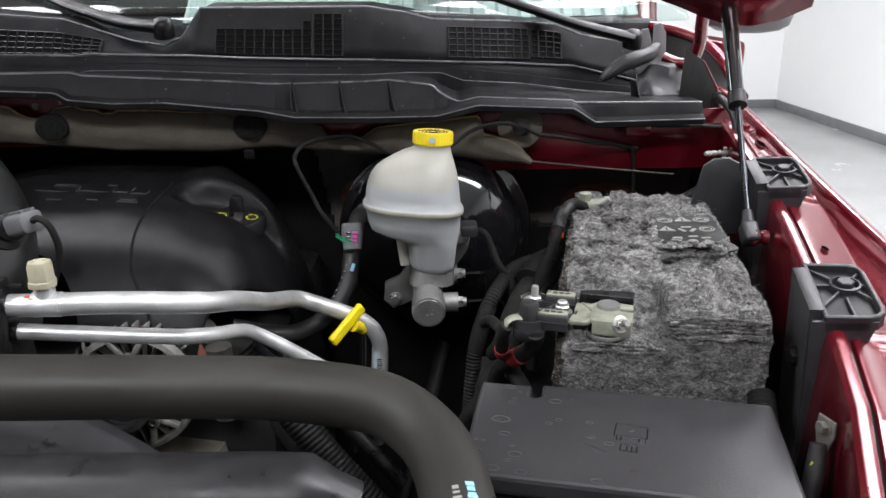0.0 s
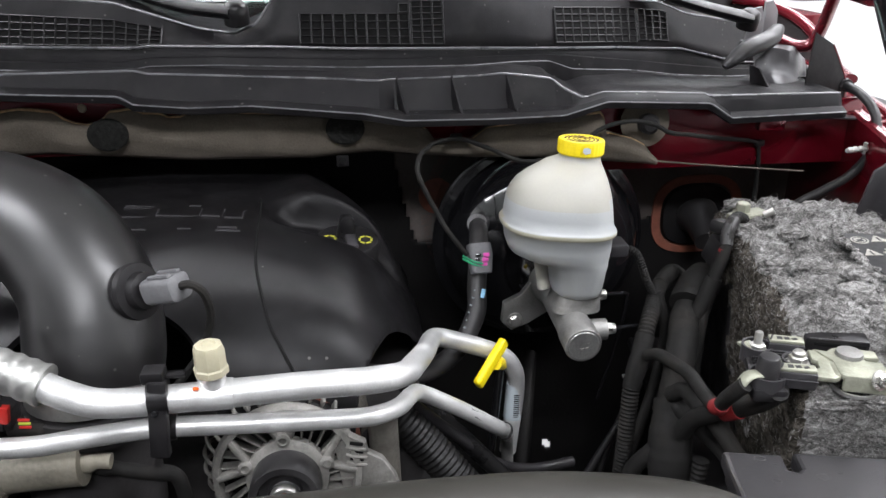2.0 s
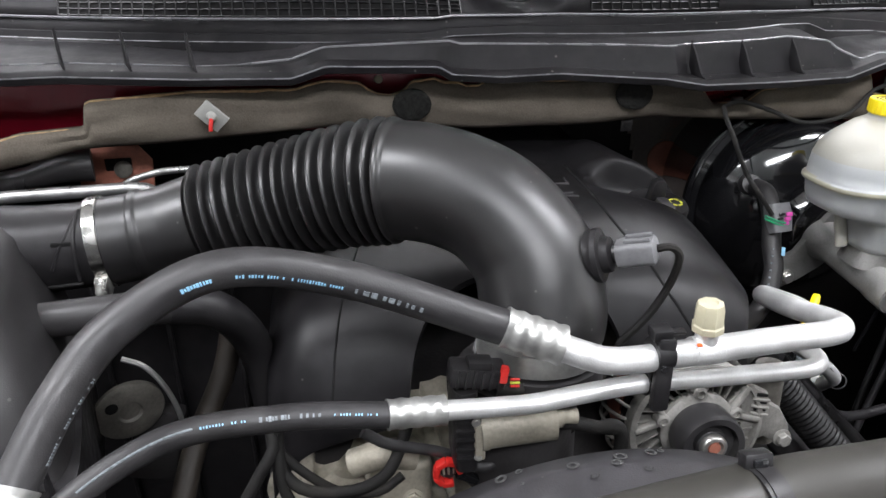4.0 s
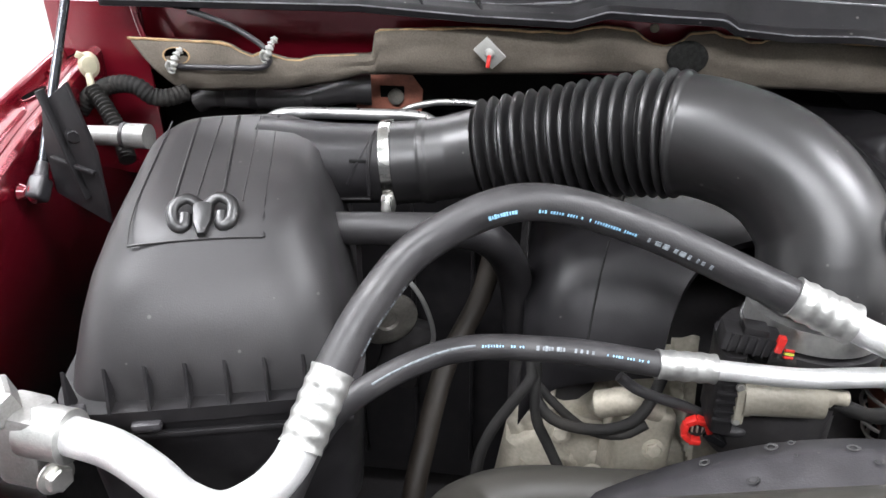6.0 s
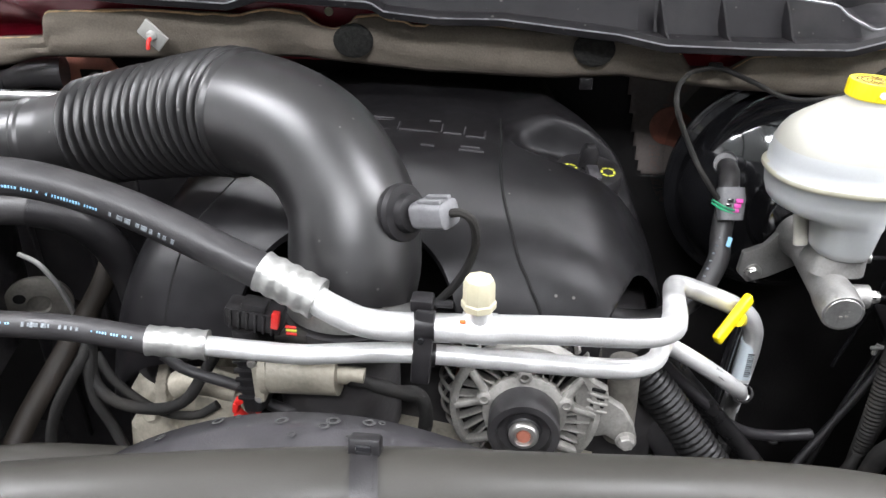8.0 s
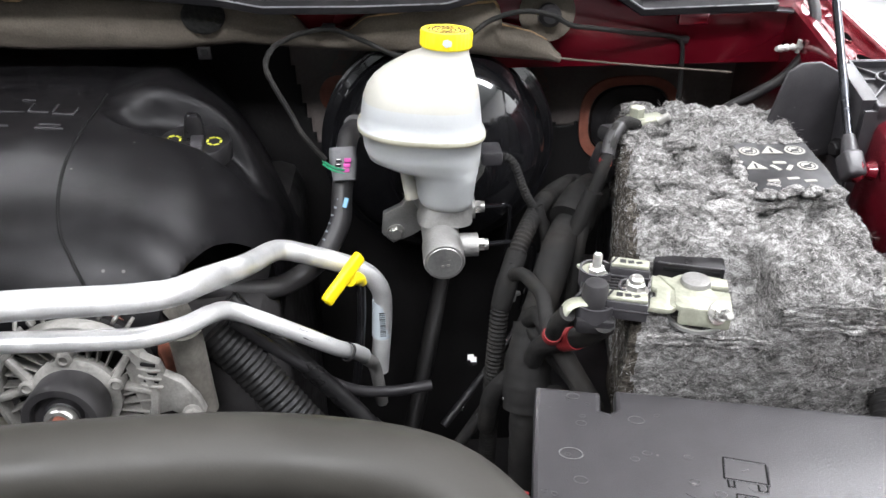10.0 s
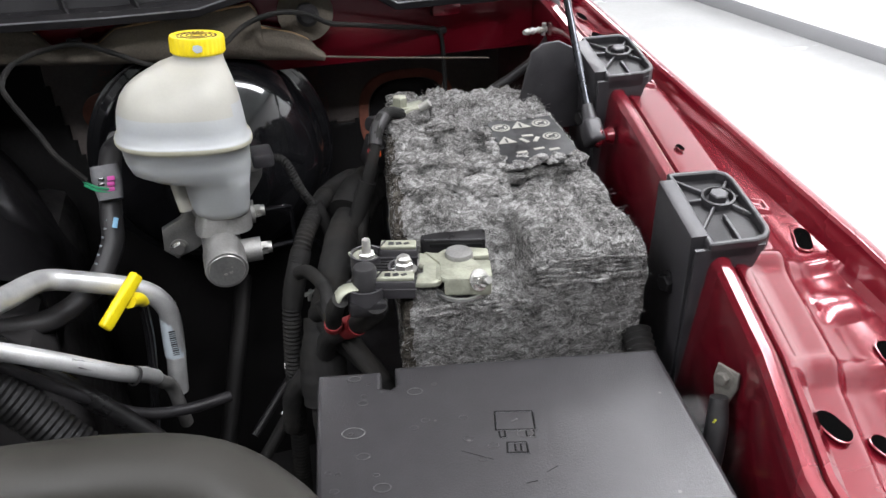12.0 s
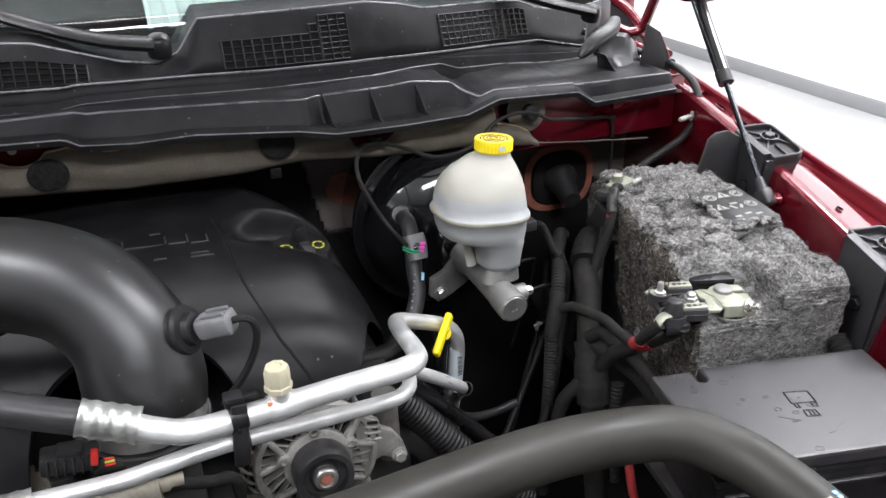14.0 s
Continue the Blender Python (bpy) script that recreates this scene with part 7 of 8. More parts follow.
# moulded emblem: a plain shield with two curls
emb = AB @ pose(0.110, 0.081, top_z(0.110, 0.081) - 0.0015, 30, 0, 0)
em = bmesh.new()
for k in (-1, 1):
    tube([emb @ V((k * 0.002, 0.010, 0.003)), emb @ V((k * 0.012, 0.015, 0.006)), emb @ V((k * 0.022, 0.008, 0.006)), emb @ V((k * 0.021, -0.006, 0.004)), emb @ V((k * 0.014, -0.009, 0.003)), emb @ V((k * 0.013, 0.002, 0.004))], 0.0050, 0.002, 12, 0.8, em)
part("emblem", plate([(-0.008, 0.012), (0.008, 0.012), (0.007, -0.006), (0.003, -0.018), (-0.003, -0.018), (-0.007, -0.006)], 0.008, emb, 0.003, em), duct_plastic, abx, "plain moulded emblem")
part("outlet", loft([[V((-0.925, p.y, p.z)) for p in [V((0, 0.822 + 0.05 * math.cos(a) * (1 if abs(math.cos(a)) < 2 else 1), 1.216 + 0.042 * math.sin(a))) for a in (2 * math.pi * j / 36 for j in range(36))]], [V((-0.855, 0.818 + 0.040 * math.cos(a), 1.218 + 0.038 * math.sin(a))) for a in (2 * math.pi * j / 36 for j in range(36))], [V((-0.800, 0.815 + 0.0365 * math.cos(a), 1.2215 + 0.0365 * math.sin(a))) for a in (2 * math.pi * j / 36 for j in range(36))]]), plastic_matt, abx, "round black outlet")
part("outlet_slot", box((0.020, 0.004, 0.004), pose(-0.822, 0.7835, 1.236, 0, 0, 0), 0.001), grille_dark, abx, "dark slot in the outlet")
part("outlet_rib", tube([(-0.812, 0.806, 1.257), (-0.818, 0.790, 1.246), (-0.826, 0.781, 1.232), (-0.834, 0.778, 1.215)], 0.0014, 0.004, 8), plastic_matt, abx)
part("outlet_rib", tube([(-0.813, 0.800, 1.254), (-0.814, 0.786, 1.243), (-0.814, 0.7785, 1.228), (-0.814, 0.778, 1.205)], 0.0018, 0.004, 8), plastic_matt, abx)
part("outlet_rib", tube([(-0.860, 0.786, 1.196), (-0.814, 0.784, 1.199)], 0.0016, 0.004, 8), lid_plastic, abx)
# side tube below the outlet
st = thing("breather_tube", "short grey-black breather tube", "pipe", at=(-0.79, 0.72, 1.18))
part("tube", tube([(-0.845, 0.735, 1.192), (-0.79, 0.735, 1.195), (-0.73, 0.74, 1.195)], 0.0145, 0.006, 20), lid_plastic, st)
part("nozzle", tube([(-0.735, 0.74, 1.195), (-0.705, 0.746, 1.186), (-0.685, 0.755, 1.16), (-0.675, 0.765, 1.12), (-0.672, 0.77, 1.07)], 0.0155, 0.006, 20), plastic_matt, st)

# ---- air-conditioning lines ----
def crimp(line, r, root, label="crimped aluminium sleeve"):
    """A sleeve pressed in rings round a hose end."""
    return part("ferrule", sweep(even(path(line, 12), 0.0012), lambda s: r * (1 + 0.034 * math.cos(2 * math.pi * s / 0.0105)), 28), alu_crimp, root, label)


def hose_print(root, pts, r, a, b, n, mat, roll, size=0.0035):
    ln = even(path(pts, 20), 0.002)
    bm = bmesh.new()
    for i in range(n):
        if random.Random(i * 7 + n).random() < 0.2:
            continue
        j = int(len(ln) * (a + (b - a) * i / n))
        p, t = ln[j], (ln[min(j + 1, len(ln) - 1)] - ln[j - 1]).normalized()
        up = (V(roll) - V(roll).dot(t) * t).normalized()
        m = Matrix.Translation(p + up * r) @ Matrix((t, up.cross(t), up)).transposed().to_4x4()
        box((size * random.Random(i * 3).uniform(0.35, 0.8), size * random.Random(i).uniform(0.8, 1.3), 0.0005), m, 0, 1, bm)
    ob = part("print", bm, mat, root, "faded lettering bars", smooth=False)
    return ob


HU = [(-0.799, 0.497, 1.164), (-0.788, 0.528, 1.191), (-0.765, 0.567, 1.229), (-0.732, 0.598, 1.260), (-0.67, 0.619, 1.282), (-0.592, 0.630, 1.262), (-0.484, 0.618, 1.220)]
ac1 = thing("suction_hose", "thick black hose with crimped aluminium ends", "hose", at=(-0.63, 0.6, 1.2))
part("hose", tube(HU, 0.0128, 0.006, 24), rubber, ac1)
crimp([(-0.488, 0.6185, 1.2222), (-0.470, 0.615, 1.2155), (-0.448, 0.610, 1.208)], 0.0141, ac1)
crimp([(-0.785, 0.534, 1.197), (-0.791, 0.518, 1.183), (-0.799, 0.497, 1.164)], 0.0143, ac1)
part("blue_dot", lathe([(0.002, 0), (0.0018, 0.0006)], basis((-0.452, 0.6, 1.2153), (0, -1, 0.5)), 12), blue_wire, ac1)
PU = [(-0.458, 0.612, 1.211), (-0.435, 0.606, 1.202), (-0.41, 0.604, 1.195), (-0.36, 0.609, 1.1925), (-0.29, 0.618, 1.190), (-0.235, 0.628, 1.185), (-0.211, 0.645, 1.178), (-0.200, 0.680, 1.165), (-0.186, 0.75, 1.135), (-0.176, 0.805, 1.115), (-0.168, 0.824, 1.107), (-0.150, 0.832, 1.098), (-0.105, 0.846, 1.073), (-0.085, 0.852, 1.052), (-0.079, 0.855, 1.02), (-0.086, 0.855, 0.94)]
part("pipe", tube(PU, lambda s: 0.0099 if s < 0.25 else 0.0095, 0.005, 24), alu, ac1, "bright aluminium pipe")
part("label", tube([(-0.0795, 0.8555, 1.028), (-0.082, 0.8553, 0.985)], 0.0101, 0.006, 20), label_white, ac1, "pale blue label with a bar code")
for i in range(12):
    part("code_bar", box((0.006, 0.0006, 0.0007 + 0.0006 * (i % 3 == 0)), pose(-0.080, 0.8450, 1.018 - 0.0025 * i), 0), label_black, ac1, smooth=False)
hose_print(ac1, HU, 0.0129, 0.47, 0.53, 12, print_blue, (0, -1, -0.05), 0.0024)
hose_print(ac1, HU, 0.0129, 0.55, 0.72, 34, print_blue, (0, -1, -0.05), 0.0018)
hose_print(ac1, HU, 0.0129, 0.73, 0.86, 18, print_white, (0, -1, -0.05), 0.0034)
hose_print(ac1, HU, 0.0129, 0.16, 0.30, 26, print_white, (1, -0.6, -0.4), 0.002)
part("elbow", tube([(-0.798, 0.500, 1.167), (-0.804, 0.488, 1.157), (-0.816, 0.472, 1.149), (-0.838, 0.460, 1.143), (-0.863, 0.462, 1.148), (-0.882, 0.468, 1.160), (-0.908, 0.476, 1.169), (-0.938, 0.482, 1.171), (-0.965, 0.486, 1.171)], 0.0125, 0.005, 24), alu, ac1, "bent bright aluminium pipe")
fit1 = thing("line_fitting", "aluminium block fitting with a hexagon nut", "fitting", at=(-0.98, 0.48, 1.16))
part("collar", tube([(-0.940, 0.482, 1.171), (-0.970, 0.486, 1.171)], 0.0175, 0.004, 24), alu_crimp, fit1)
part("block", box((0.03, 0.03, 0.06), pose(-0.975, 0.487, 1.160, 0, 10, 0), 0.006), alu_cast, fit1)
bolt("nut", (-0.955, 0.476, 1.142), (0.9, -0.5, 0), 0.009, steel, fit1, 0.8)
part("top_nut", lathe([(0.016, 0), (0.016, 0.018), (0.013, 0.020)], pose(-0.985, 0.482, 1.188, 20, 0, 10), 6), alu_cast, fit1, smooth=False)

HL = [(-0.840, 0.500, 1.04), (-0.824, 0.530, 1.085), (-0.793, 0.562, 1.139), (-0.722, 0.594, 1.172), (-0.643, 0.602, 1.176), (-0.566, 0.604, 1.168)]
ac2 = thing("liquid_hose", "slim black hose with a white stripe", "hose", at=(-0.66, 0.58, 1.15))
part("hose", tube(HL, 0.0093, 0.006, 20), rubber, ac2)
crimp([(-0.572, 0.604, 1.1685), (-0.550, 0.607, 1.166), (-0.531, 0.609, 1.164)], 0.0106, ac2)
hl = even(path(HL, 20), 0.003)
part("stripe", sweep([p + V((0.002, -0.0064, 0.0064)) for p in hl[int(len(hl) * 0.42):int(len(hl) * 0.64)]], 0.0009, 6), print_white, ac2, "white printed stripe")
hose_print(ac2, HL, 0.0094, 0.65, 0.74, 16, print_blue, (0, -0.75, 0.6), 0.0015)
hose_print(ac2, HL, 0.0094, 0.755, 0.87, 16, print_white, (0, -0.75, 0.6), 0.0028)
hose_print(ac2, HL, 0.0094, 0.88, 0.97, 18, print_blue, (0, -0.75, 0.6), 0.0015)
PL = [(-0.545, 0.607, 1.1655), (-0.50, 0.612, 1.160), (-0.465, 0.614, 1.158), (-0.43, 0.613, 1.163), (-0.385, 0.613, 1.167), (-0.33, 0.620, 1.161), (-0.25, 0.632, 1.151), (-0.228, 0.641, 1.147), (-0.213, 0.662, 1.139), (-0.203, 0.692, 1.128), (-0.193, 0.716, 1.114), (-0.160, 0.732, 1.086), (-0.120, 0.755, 1.046), (-0.105, 0.783, 1.019), (-0.098, 0.802, 1.0)]
part("pipe", tube(PL, 0.0072, 0.005, 20), alu, ac2, "slim bright aluminium pipe")
part("pipe_tail", tube([(-0.106, 0.795, 1.012), (-0.096, 0.815, 0.985), (-0.09, 0.84, 0.955), (-0.085, 0.85, 0.90)], 0.0066, 0.005, 16), alu_cast, ac2)

def lettering(text, size, m, mat, parent):
    """Raised print in the built-in font, as a mesh."""
    c = bpy.data.curves.new("print", "FONT")
    c.body, c.size, c.align_x, c.extrude = text, size, "CENTER", 0.0001
    tmp = bpy.data.objects.new("print_source", c)
    scene.collection.objects.link(tmp)
    me = bpy.data.meshes.new_from_object(tmp.evaluated_get(bpy.context.evaluated_depsgraph_get()))
    bpy.data.objects.remove(tmp)
    me.transform(m)
    bm = bmesh.new()
    bm.from_mesh(me)
    return part("lettering", bm, mat, parent, "small printed words", smooth=False)


a0, b0 = V((-0.160, 0.732, 1.086)), V((-0.120, 0.755, 1.046))
tx = (b0 - a0).normalized()
nz = V((0.10, -0.72, 0.68))
nz = (nz - nz.dot(tx) * tx).normalized()
LT = Matrix.Translation((a0 + b0) / 2 + nz * 0.0075) @ Matrix((tx, nz.cross(tx), nz)).transposed().to_4x4()
lettering("DISCHARGE LINE", 0.0046, LT, label_black, ac2)
part("print", box((0.026, 0.0008, 0.0003), LT @ pose(0.002, -0.0030, 0.0), 0), label_black, ac2, smooth=False)
for t0 in (0.9,):
    c0 = a0.lerp(b0, t0 + 0.35)
    part("sleeve_tie", lathe([(0.0078, 0), (0.0086, 0.0), (0.0086, 0.003), (0.0078, 0.003)], basis(c0, tx), 20, None, None, True), rubber, ac2)
port = thing("service_port", "cream plastic cap on an aluminium service port", "valve cap", at=(-0.341, 0.611, 1.2))
part("stub", tube([(-0.3405, 0.612, 1.192), (-0.3415, 0.612, 1.213)], 0.0085, 0.004, 20), alu, port)
part("saddle", tube([(-0.352, 0.6105, 1.1925), (-0.329, 0.6125, 1.1915)], 0.0108, 0.004, 20), alu, port)
part("cap", lathe([(0.0085, 0), (0.0116, 0.001), (0.0116, 0.0055), (0.0106, 0.0065), (0.0104, 0.0190), (0.0092, 0.0225), (0.0055, 0.0232), (0.0045, 0.0215), (0.0, 0.0213)], pose(-0.3415, 0.612, 1.208), 8), cream, port, "cream hexagonal screw cap", angle=20)
part("thread_tag", box((0.004, 0.003, 0.002), pose(-0.351, 0.602, 1.203), 0.001), orange, port, "orange flash")

pc = thing("pipe_clip", "black double clip joining both pipes", "clip", at=(-0.378, 0.61, 1.18))
clipb = tube([(-0.3835, 0.6068, 1.196), (-0.3705, 0.6084, 1.196)], 0.0122, 0.003, 24)
tube([(-0.3835, 0.6133, 1.167), (-0.3705, 0.6149, 1.166)], 0.0093, 0.003, 24, 1, clipb)
box((0.013, 0.007, 0.056), pose(-0.377, 0.5995, 1.183, -6, 4, 0), 0.002, 2, clipb)
box((0.015, 0.014, 0.009), pose(-0.378, 0.608, 1.2125), 0.002, 2, clipb)
box((0.024, 0.007, 0.003), pose(-0.370, 0.612, 1.2095), 0.0015, 2, clipb)
box((0.010, 0.009, 0.008), pose(-0.378, 0.601, 1.156, -10, 0, 0), 0.002, 2, clipb)
part("clip", clipb, plastic, pc)
for z in (1.190, 1.176, 1.160):
    part("rivet", lathe([(0.0028, 0), (0.0022, 0.002)], basis((-0.378, 0.5965 + (1.19 - z) * 0.1, z), (0, -1, 0)), 12), gloss_black, pc)

# ---- dipstick ----
dip = thing("dipstick", "yellow dipstick handle on a thin tube", "dipstick", at=(-0.1, 0.83, 1.05))
dm = Matrix.Translation((-0.1135, 0.8195, 1.0765)) @ V((0.030, 0.030, 0.028)).to_track_quat("Z", "Y").to_matrix().to_4x4()
part("handle", box((0.0085, 0.013, 0.056), dm, 0.003, 3), yellow, dip, "flat yellow T-handle")
part("stopper", tube([(-0.108, 0.825, 1.072), (-0.101, 0.84, 1.064), (-0.098, 0.846, 1.058)], 0.0068, 0.003, 16), yellow, dip, "yellow stopper")
part("tube", tube([(-0.099, 0.844, 1.062), (-0.102, 0.85, 1.0), (-0.115, 0.83, 0.9)], 0.0048, 0.01, 10), gloss_black, dip, "black dipstick tube")

# ---- alternator ----
alt = thing("alternator", "cast aluminium alternator with a black pulley", "alternator", at=(-0.306, 0.7, 1.0))
AC = V((-0.306, 0.668, 1.074))
AM = basis(AC, (0.0, -1, 0.10))
part("housing", lathe([(0.050, -0.10), (0.056, -0.095), (0.058, -0.06), (0.0575, -0.024), (0.054, -0.020), (0.030, -0.018)], AM, 56), deep_black, alt, "dark winding core")
front = bmesh.new()
lathe([(0.0535, -0.010), (0.060, -0.014), (0.0612, -0.008), (0.0595, -0.001), (0.0550, 0.001), (0.0535, -0.004)], AM, 64, front, None, True)
lathe([(0.020, -0.012), (0.033, -0.008), (0.0335, 0.0005), (0.030, 0.003), (0.020, 0.003)], AM, 48, front, None, True)
part("front_ring", front, alu_weathered, alt, "cast front ring")
for k in range(30):
    a = 2 * math.pi * k / 30
    d = V((math.cos(a), math.sin(a), 0))
    part("spoke", box((0.024, 0.0016, 0.010), AM @ Matrix.Translation(d * 0.0435 + V((0, 0, -0.0085))) @ pose(0, 0, 0, 0, 0, math.degrees(a) + 14), 0.0006), alu_weathered, alt)
for a, lean in ((20, 24), (20, -24), (92, 22), (92, -22), (160, 24), (160, -24), (232, 22), (232, -22), (304, 22), (304, -22)):
    d0 = V((math.cos(radians(a)), math.sin(radians(a)), 0)) * 0.0305
    d1 = V((math.cos(radians(a + lean * 0.75)), math.sin(radians(a + lean * 0.75)), 0)) * 0.0545
    mid = (d0 + d1) / 2
    part("arm", box(((d1 - d0).length + 0.004, 0.0058, 0.009), AM @ Matrix.Translation(mid + V((0, 0, -0.0025))) @ pose(0, 0, 0, 0, 0, math.degrees(math.atan2(d1.y - d0.y, d1.x - d0.x))), 0.0022), alu_weathered, alt, "thick cast arm")
for k in range(9):                 # curved cooling ribs along the side
    a = radians(128 + 11 * k)
    d = V((math.cos(a), math.sin(a), 0))
    side = AM @ (d * 0.0615)
    ln = [AM @ (d * (0.0590 + 0.0125 * math.sin(math.pi * w) ** 0.7) + V((0, 0, -0.010 - 0.052 * w))) for w in span(0, 1, 12)]
    part("rib", sweep(ln, 0.0017, 8), alu_weathered, alt, "curved cooling rib")
part("rear_ring", lathe([(0.05, -0.105), (0.067, -0.10), (0.067, -0.076), (0.060, -0.070)], AM, 56, None, None, True), alu_grime, alt)
part("windings", lathe([(0.0592, -0.060), (0.0596, -0.05), (0.0592, -0.03)], AM, 48), red_dull, alt, "copper-red windings")
for k in range(11):
    a = radians(40 + 10 * k)
    d = V((math.cos(a), math.sin(a), 0))
    part("vane", box((0.006, 0.0028, 0.044), AM @ Matrix.Translation(d * 0.0612 + V((0, 0, -0.040))) @ pose(0, 0, 0, 0, 0, math.degrees(a)), 0.0008), alu_weathered, alt)
for a in (20, 92, 160, 304):
    d = V((math.cos(radians(a)), math.sin(radians(a)), 0))
    part("boss", lathe([(0.0062, -0.006), (0.0058, 0.0035), (0.0035, 0.0045), (0.0030, 0.0025), (0.0, 0.002)], AM @ Matrix.Translation(d * 0.0345), 16), alu_weathered, alt)
pul = part("pulley", lathe([(0.020, 0.002), (0.0265, 0.003), (0.028, 0.006), (0.028, 0.028), (0.0268, 0.031), (0.0215, 0.031), (0.0205, 0.024), (0.014, 0.022), (0.013, 0.026), (0.010, 0.028)], AM, 56), rubber, alt, "black ribbed pulley")
part("nut", lathe([(0.0115, 0.022), (0.0115, 0.031), (0.010, 0.033), (0.0075, 0.0335), (0.0065, 0.031)], AM, 24), steel, pul, "plated pulley nut")
part("nut_core", lathe([(0.006, 0.0305), (0.005, 0.0325)], AM, 12), red_dull, pul)
ear = [(-0.268, 1.100), (-0.255, 1.106), (-0.242, 1.098), (-0.240, 1.088), (-0.228, 1.080), (-0.218, 1.063), (-0.2145, 1.050), (-0.218, 1.043), (-0.228, 1.044), (-0.240, 1.052), (-0.262, 1.046)]
part("mount_ear", plate(ear, 0.010, Matrix.Translation((0, 0.682, 0)) @ pose(0, 0, 0, 90, 0, 0), 0.003), alu_weathered, alt, "cast mounting ear")
for k in range(3):
    part("ear_slot", box((0.011, 0.002, 0.0028), pose(-0.2495, 0.6712, 1.099 - 0.0075 * k, 0, 12, 0), 0.0006), grille_dark, alt, smooth=False)
    part("ear_rib", tube([(-0.258, 0.671, 1.0965 - 0.0075 * k), (-0.249, 0.669, 1.0950 - 0.0075 * k), (-0.242, 0.671, 1.0925 - 0.0075 * k)], 0.0014, 0.003, 8), alu_weathered, alt)
part("support_tube", tube([(-0.2275, 0.70, 1.108), (-0.2265, 0.70, 1.075), (-0.2255, 0.70, 1.03)], 0.0128, 0.006, 28), alu_grime, alt, "stained support tube")
bolt("mount_bolt", (-0.2235, 0.671, 1.0505), (0, -1, 0.1), 0.0062, alu_weathered, alt, 1.0)

# ---- throttle body and small parts in front of the engine ----
tb = thing("throttle_body", "aluminium throttle body with black motor plug", "throttle body", at=(-0.48, 0.65, 1.12))
part("motor", tube([(-0.500, 0.634, 1.126), (-0.4445, 0.634, 1.128)], 0.0172, 0.005, 32), alu_dirty, tb, "speckled aluminium motor case")
part("motor_end", tube([(-0.445, 0.634, 1.128), (-0.436, 0.634, 1.128), (-0.426, 0.634, 1.127)], lambda s: 0.0085 if s < 0.008 else 0.006, 0.003, 20), alu_dirty, tb)
part("motor_rim", tube([(-0.502, 0.634, 1.126), (-0.4965, 0.634, 1.1262)], 0.0181, 0.003, 32), alu_dirty, tb, "stained flange")
part("motor_seam", tube([(-0.496, 0.6206, 1.1170), (-0.446, 0.6206, 1.1190)], 0.0011, 0.02, 8), alu_crimp, tb, "bright casting seam")
part("bore", tube([(-0.46, 0.69, 1.14), (-0.46, 0.69, 1.04)], 0.05, 0.01, 36), void_black, tb)
gear = part("gear_cover", loft([squircle(-0.522, -0.503, 0.624, 0.672, z, 4, 28) for z in (1.092, 1.096, 1.160, 1.164)]), plastic_matt, tb, "black gear cover")
for i in range(5):
    part("rib", box((0.018, 0.004, 0.003), pose(-0.5125, 0.6235, 1.106 + 0.0085 * i), 0.001), plastic_matt, gear)
part("bracket", box((0.008, 0.024, 0.034), pose(-0.5035, 0.632, 1.122), 0.002), alu_dirty, tb)
bolt("cover_screw", (-0.5065, 0.6215, 1.140), (0, -1, 0.2), 0.0026, steel, tb)
bolt("cover_screw", (-0.5045, 0.6215, 1.108), (0, -1, 0.2), 0.0026, steel, tb)
plug = part("plug", box((0.042, 0.020, 0.017), pose(-0.504, 0.636, 1.174, 0, 8, 0), 0.003), plastic_matt, tb, "black motor plug")
for dx in (-0.015, -0.009, -0.003, 0.003, 0.009, 0.015):
    part("rib", box((0.0022, 0.003, 0.015), pose(-0.504 + dx, 0.6255, 1.174 - 0.14 * dx, 0, 8, 0), 0.0008), plastic, plug)
part("latch", box((0.018, 0.014, 0.006), pose(-0.502, 0.634, 1.1845, 0, 8, 0), 0.0015), plastic, plug)
part("lock_tab", box((0.0055, 0.006, 0.013), pose(-0.4855, 0.6250, 1.178, 0, 10, 0), 0.001), red_plastic, tb, "red locking tab")
part("wire", tube([(-0.490, 0.634, 1.160), (-0.476, 0.636, 1.158), (-0.46, 0.645, 1.145), (-0.44, 0.66, 1.12), (-0.42, 0.665, 1.09)], 0.0055, 0.005, 10), loom, tb)
for dz, m in ((0.003, red_plastic), (0.0, print_yellow), (-0.003, red_plastic)):
    part("core", tube([(-0.480, 0.628, 1.168 + dz), (-0.473, 0.630, 1.166 + dz)], 0.0011, 0.004, 6), m, tb)
part("loom", tube([(-0.44, 0.64, 1.12), (-0.405, 0.645, 1.105), (-0.385, 0.645, 1.10), (-0.385, 0.65, 1.06), (-0.41, 0.66, 1.02)], lambda s: 0.0058 * (1 + 0.25 * noise.noise((s * 90, 1, 4))), 0.003, 12), loom, tb, "taped loom end")
inj = thing("coil_plug", "black plug with a red lock ring", "connector", at=(-0.5253, 0.66, 1.0757))
part("body", tube([(-0.5253, 0.648, 1.0757), (-0.5133, 0.668, 1.0717), (-0.4953, 0.68, 1.0557)], 0.0075, 0.004, 16), plastic, inj)
for k in range(6):
    a = radians(20 + 50 * k)
    part("lock_ring", box((0.0092, 0.008, 0.0048), pose(-0.5253 + 0.0092 * math.cos(a), 0.645, 1.0757 + 0.0105 * math.sin(a), 0, -(20 + 50 * k) - 90, 0), 0.001), red_plastic, inj, "red lock ring piece")
for dx in (-0.003, 0.001, 0.005):
    part("pin", box((0.0016, 0.003, 0.006), pose(-0.5253 + dx, 0.6465, 1.0757), 0.0004), alu_dirty, inj)
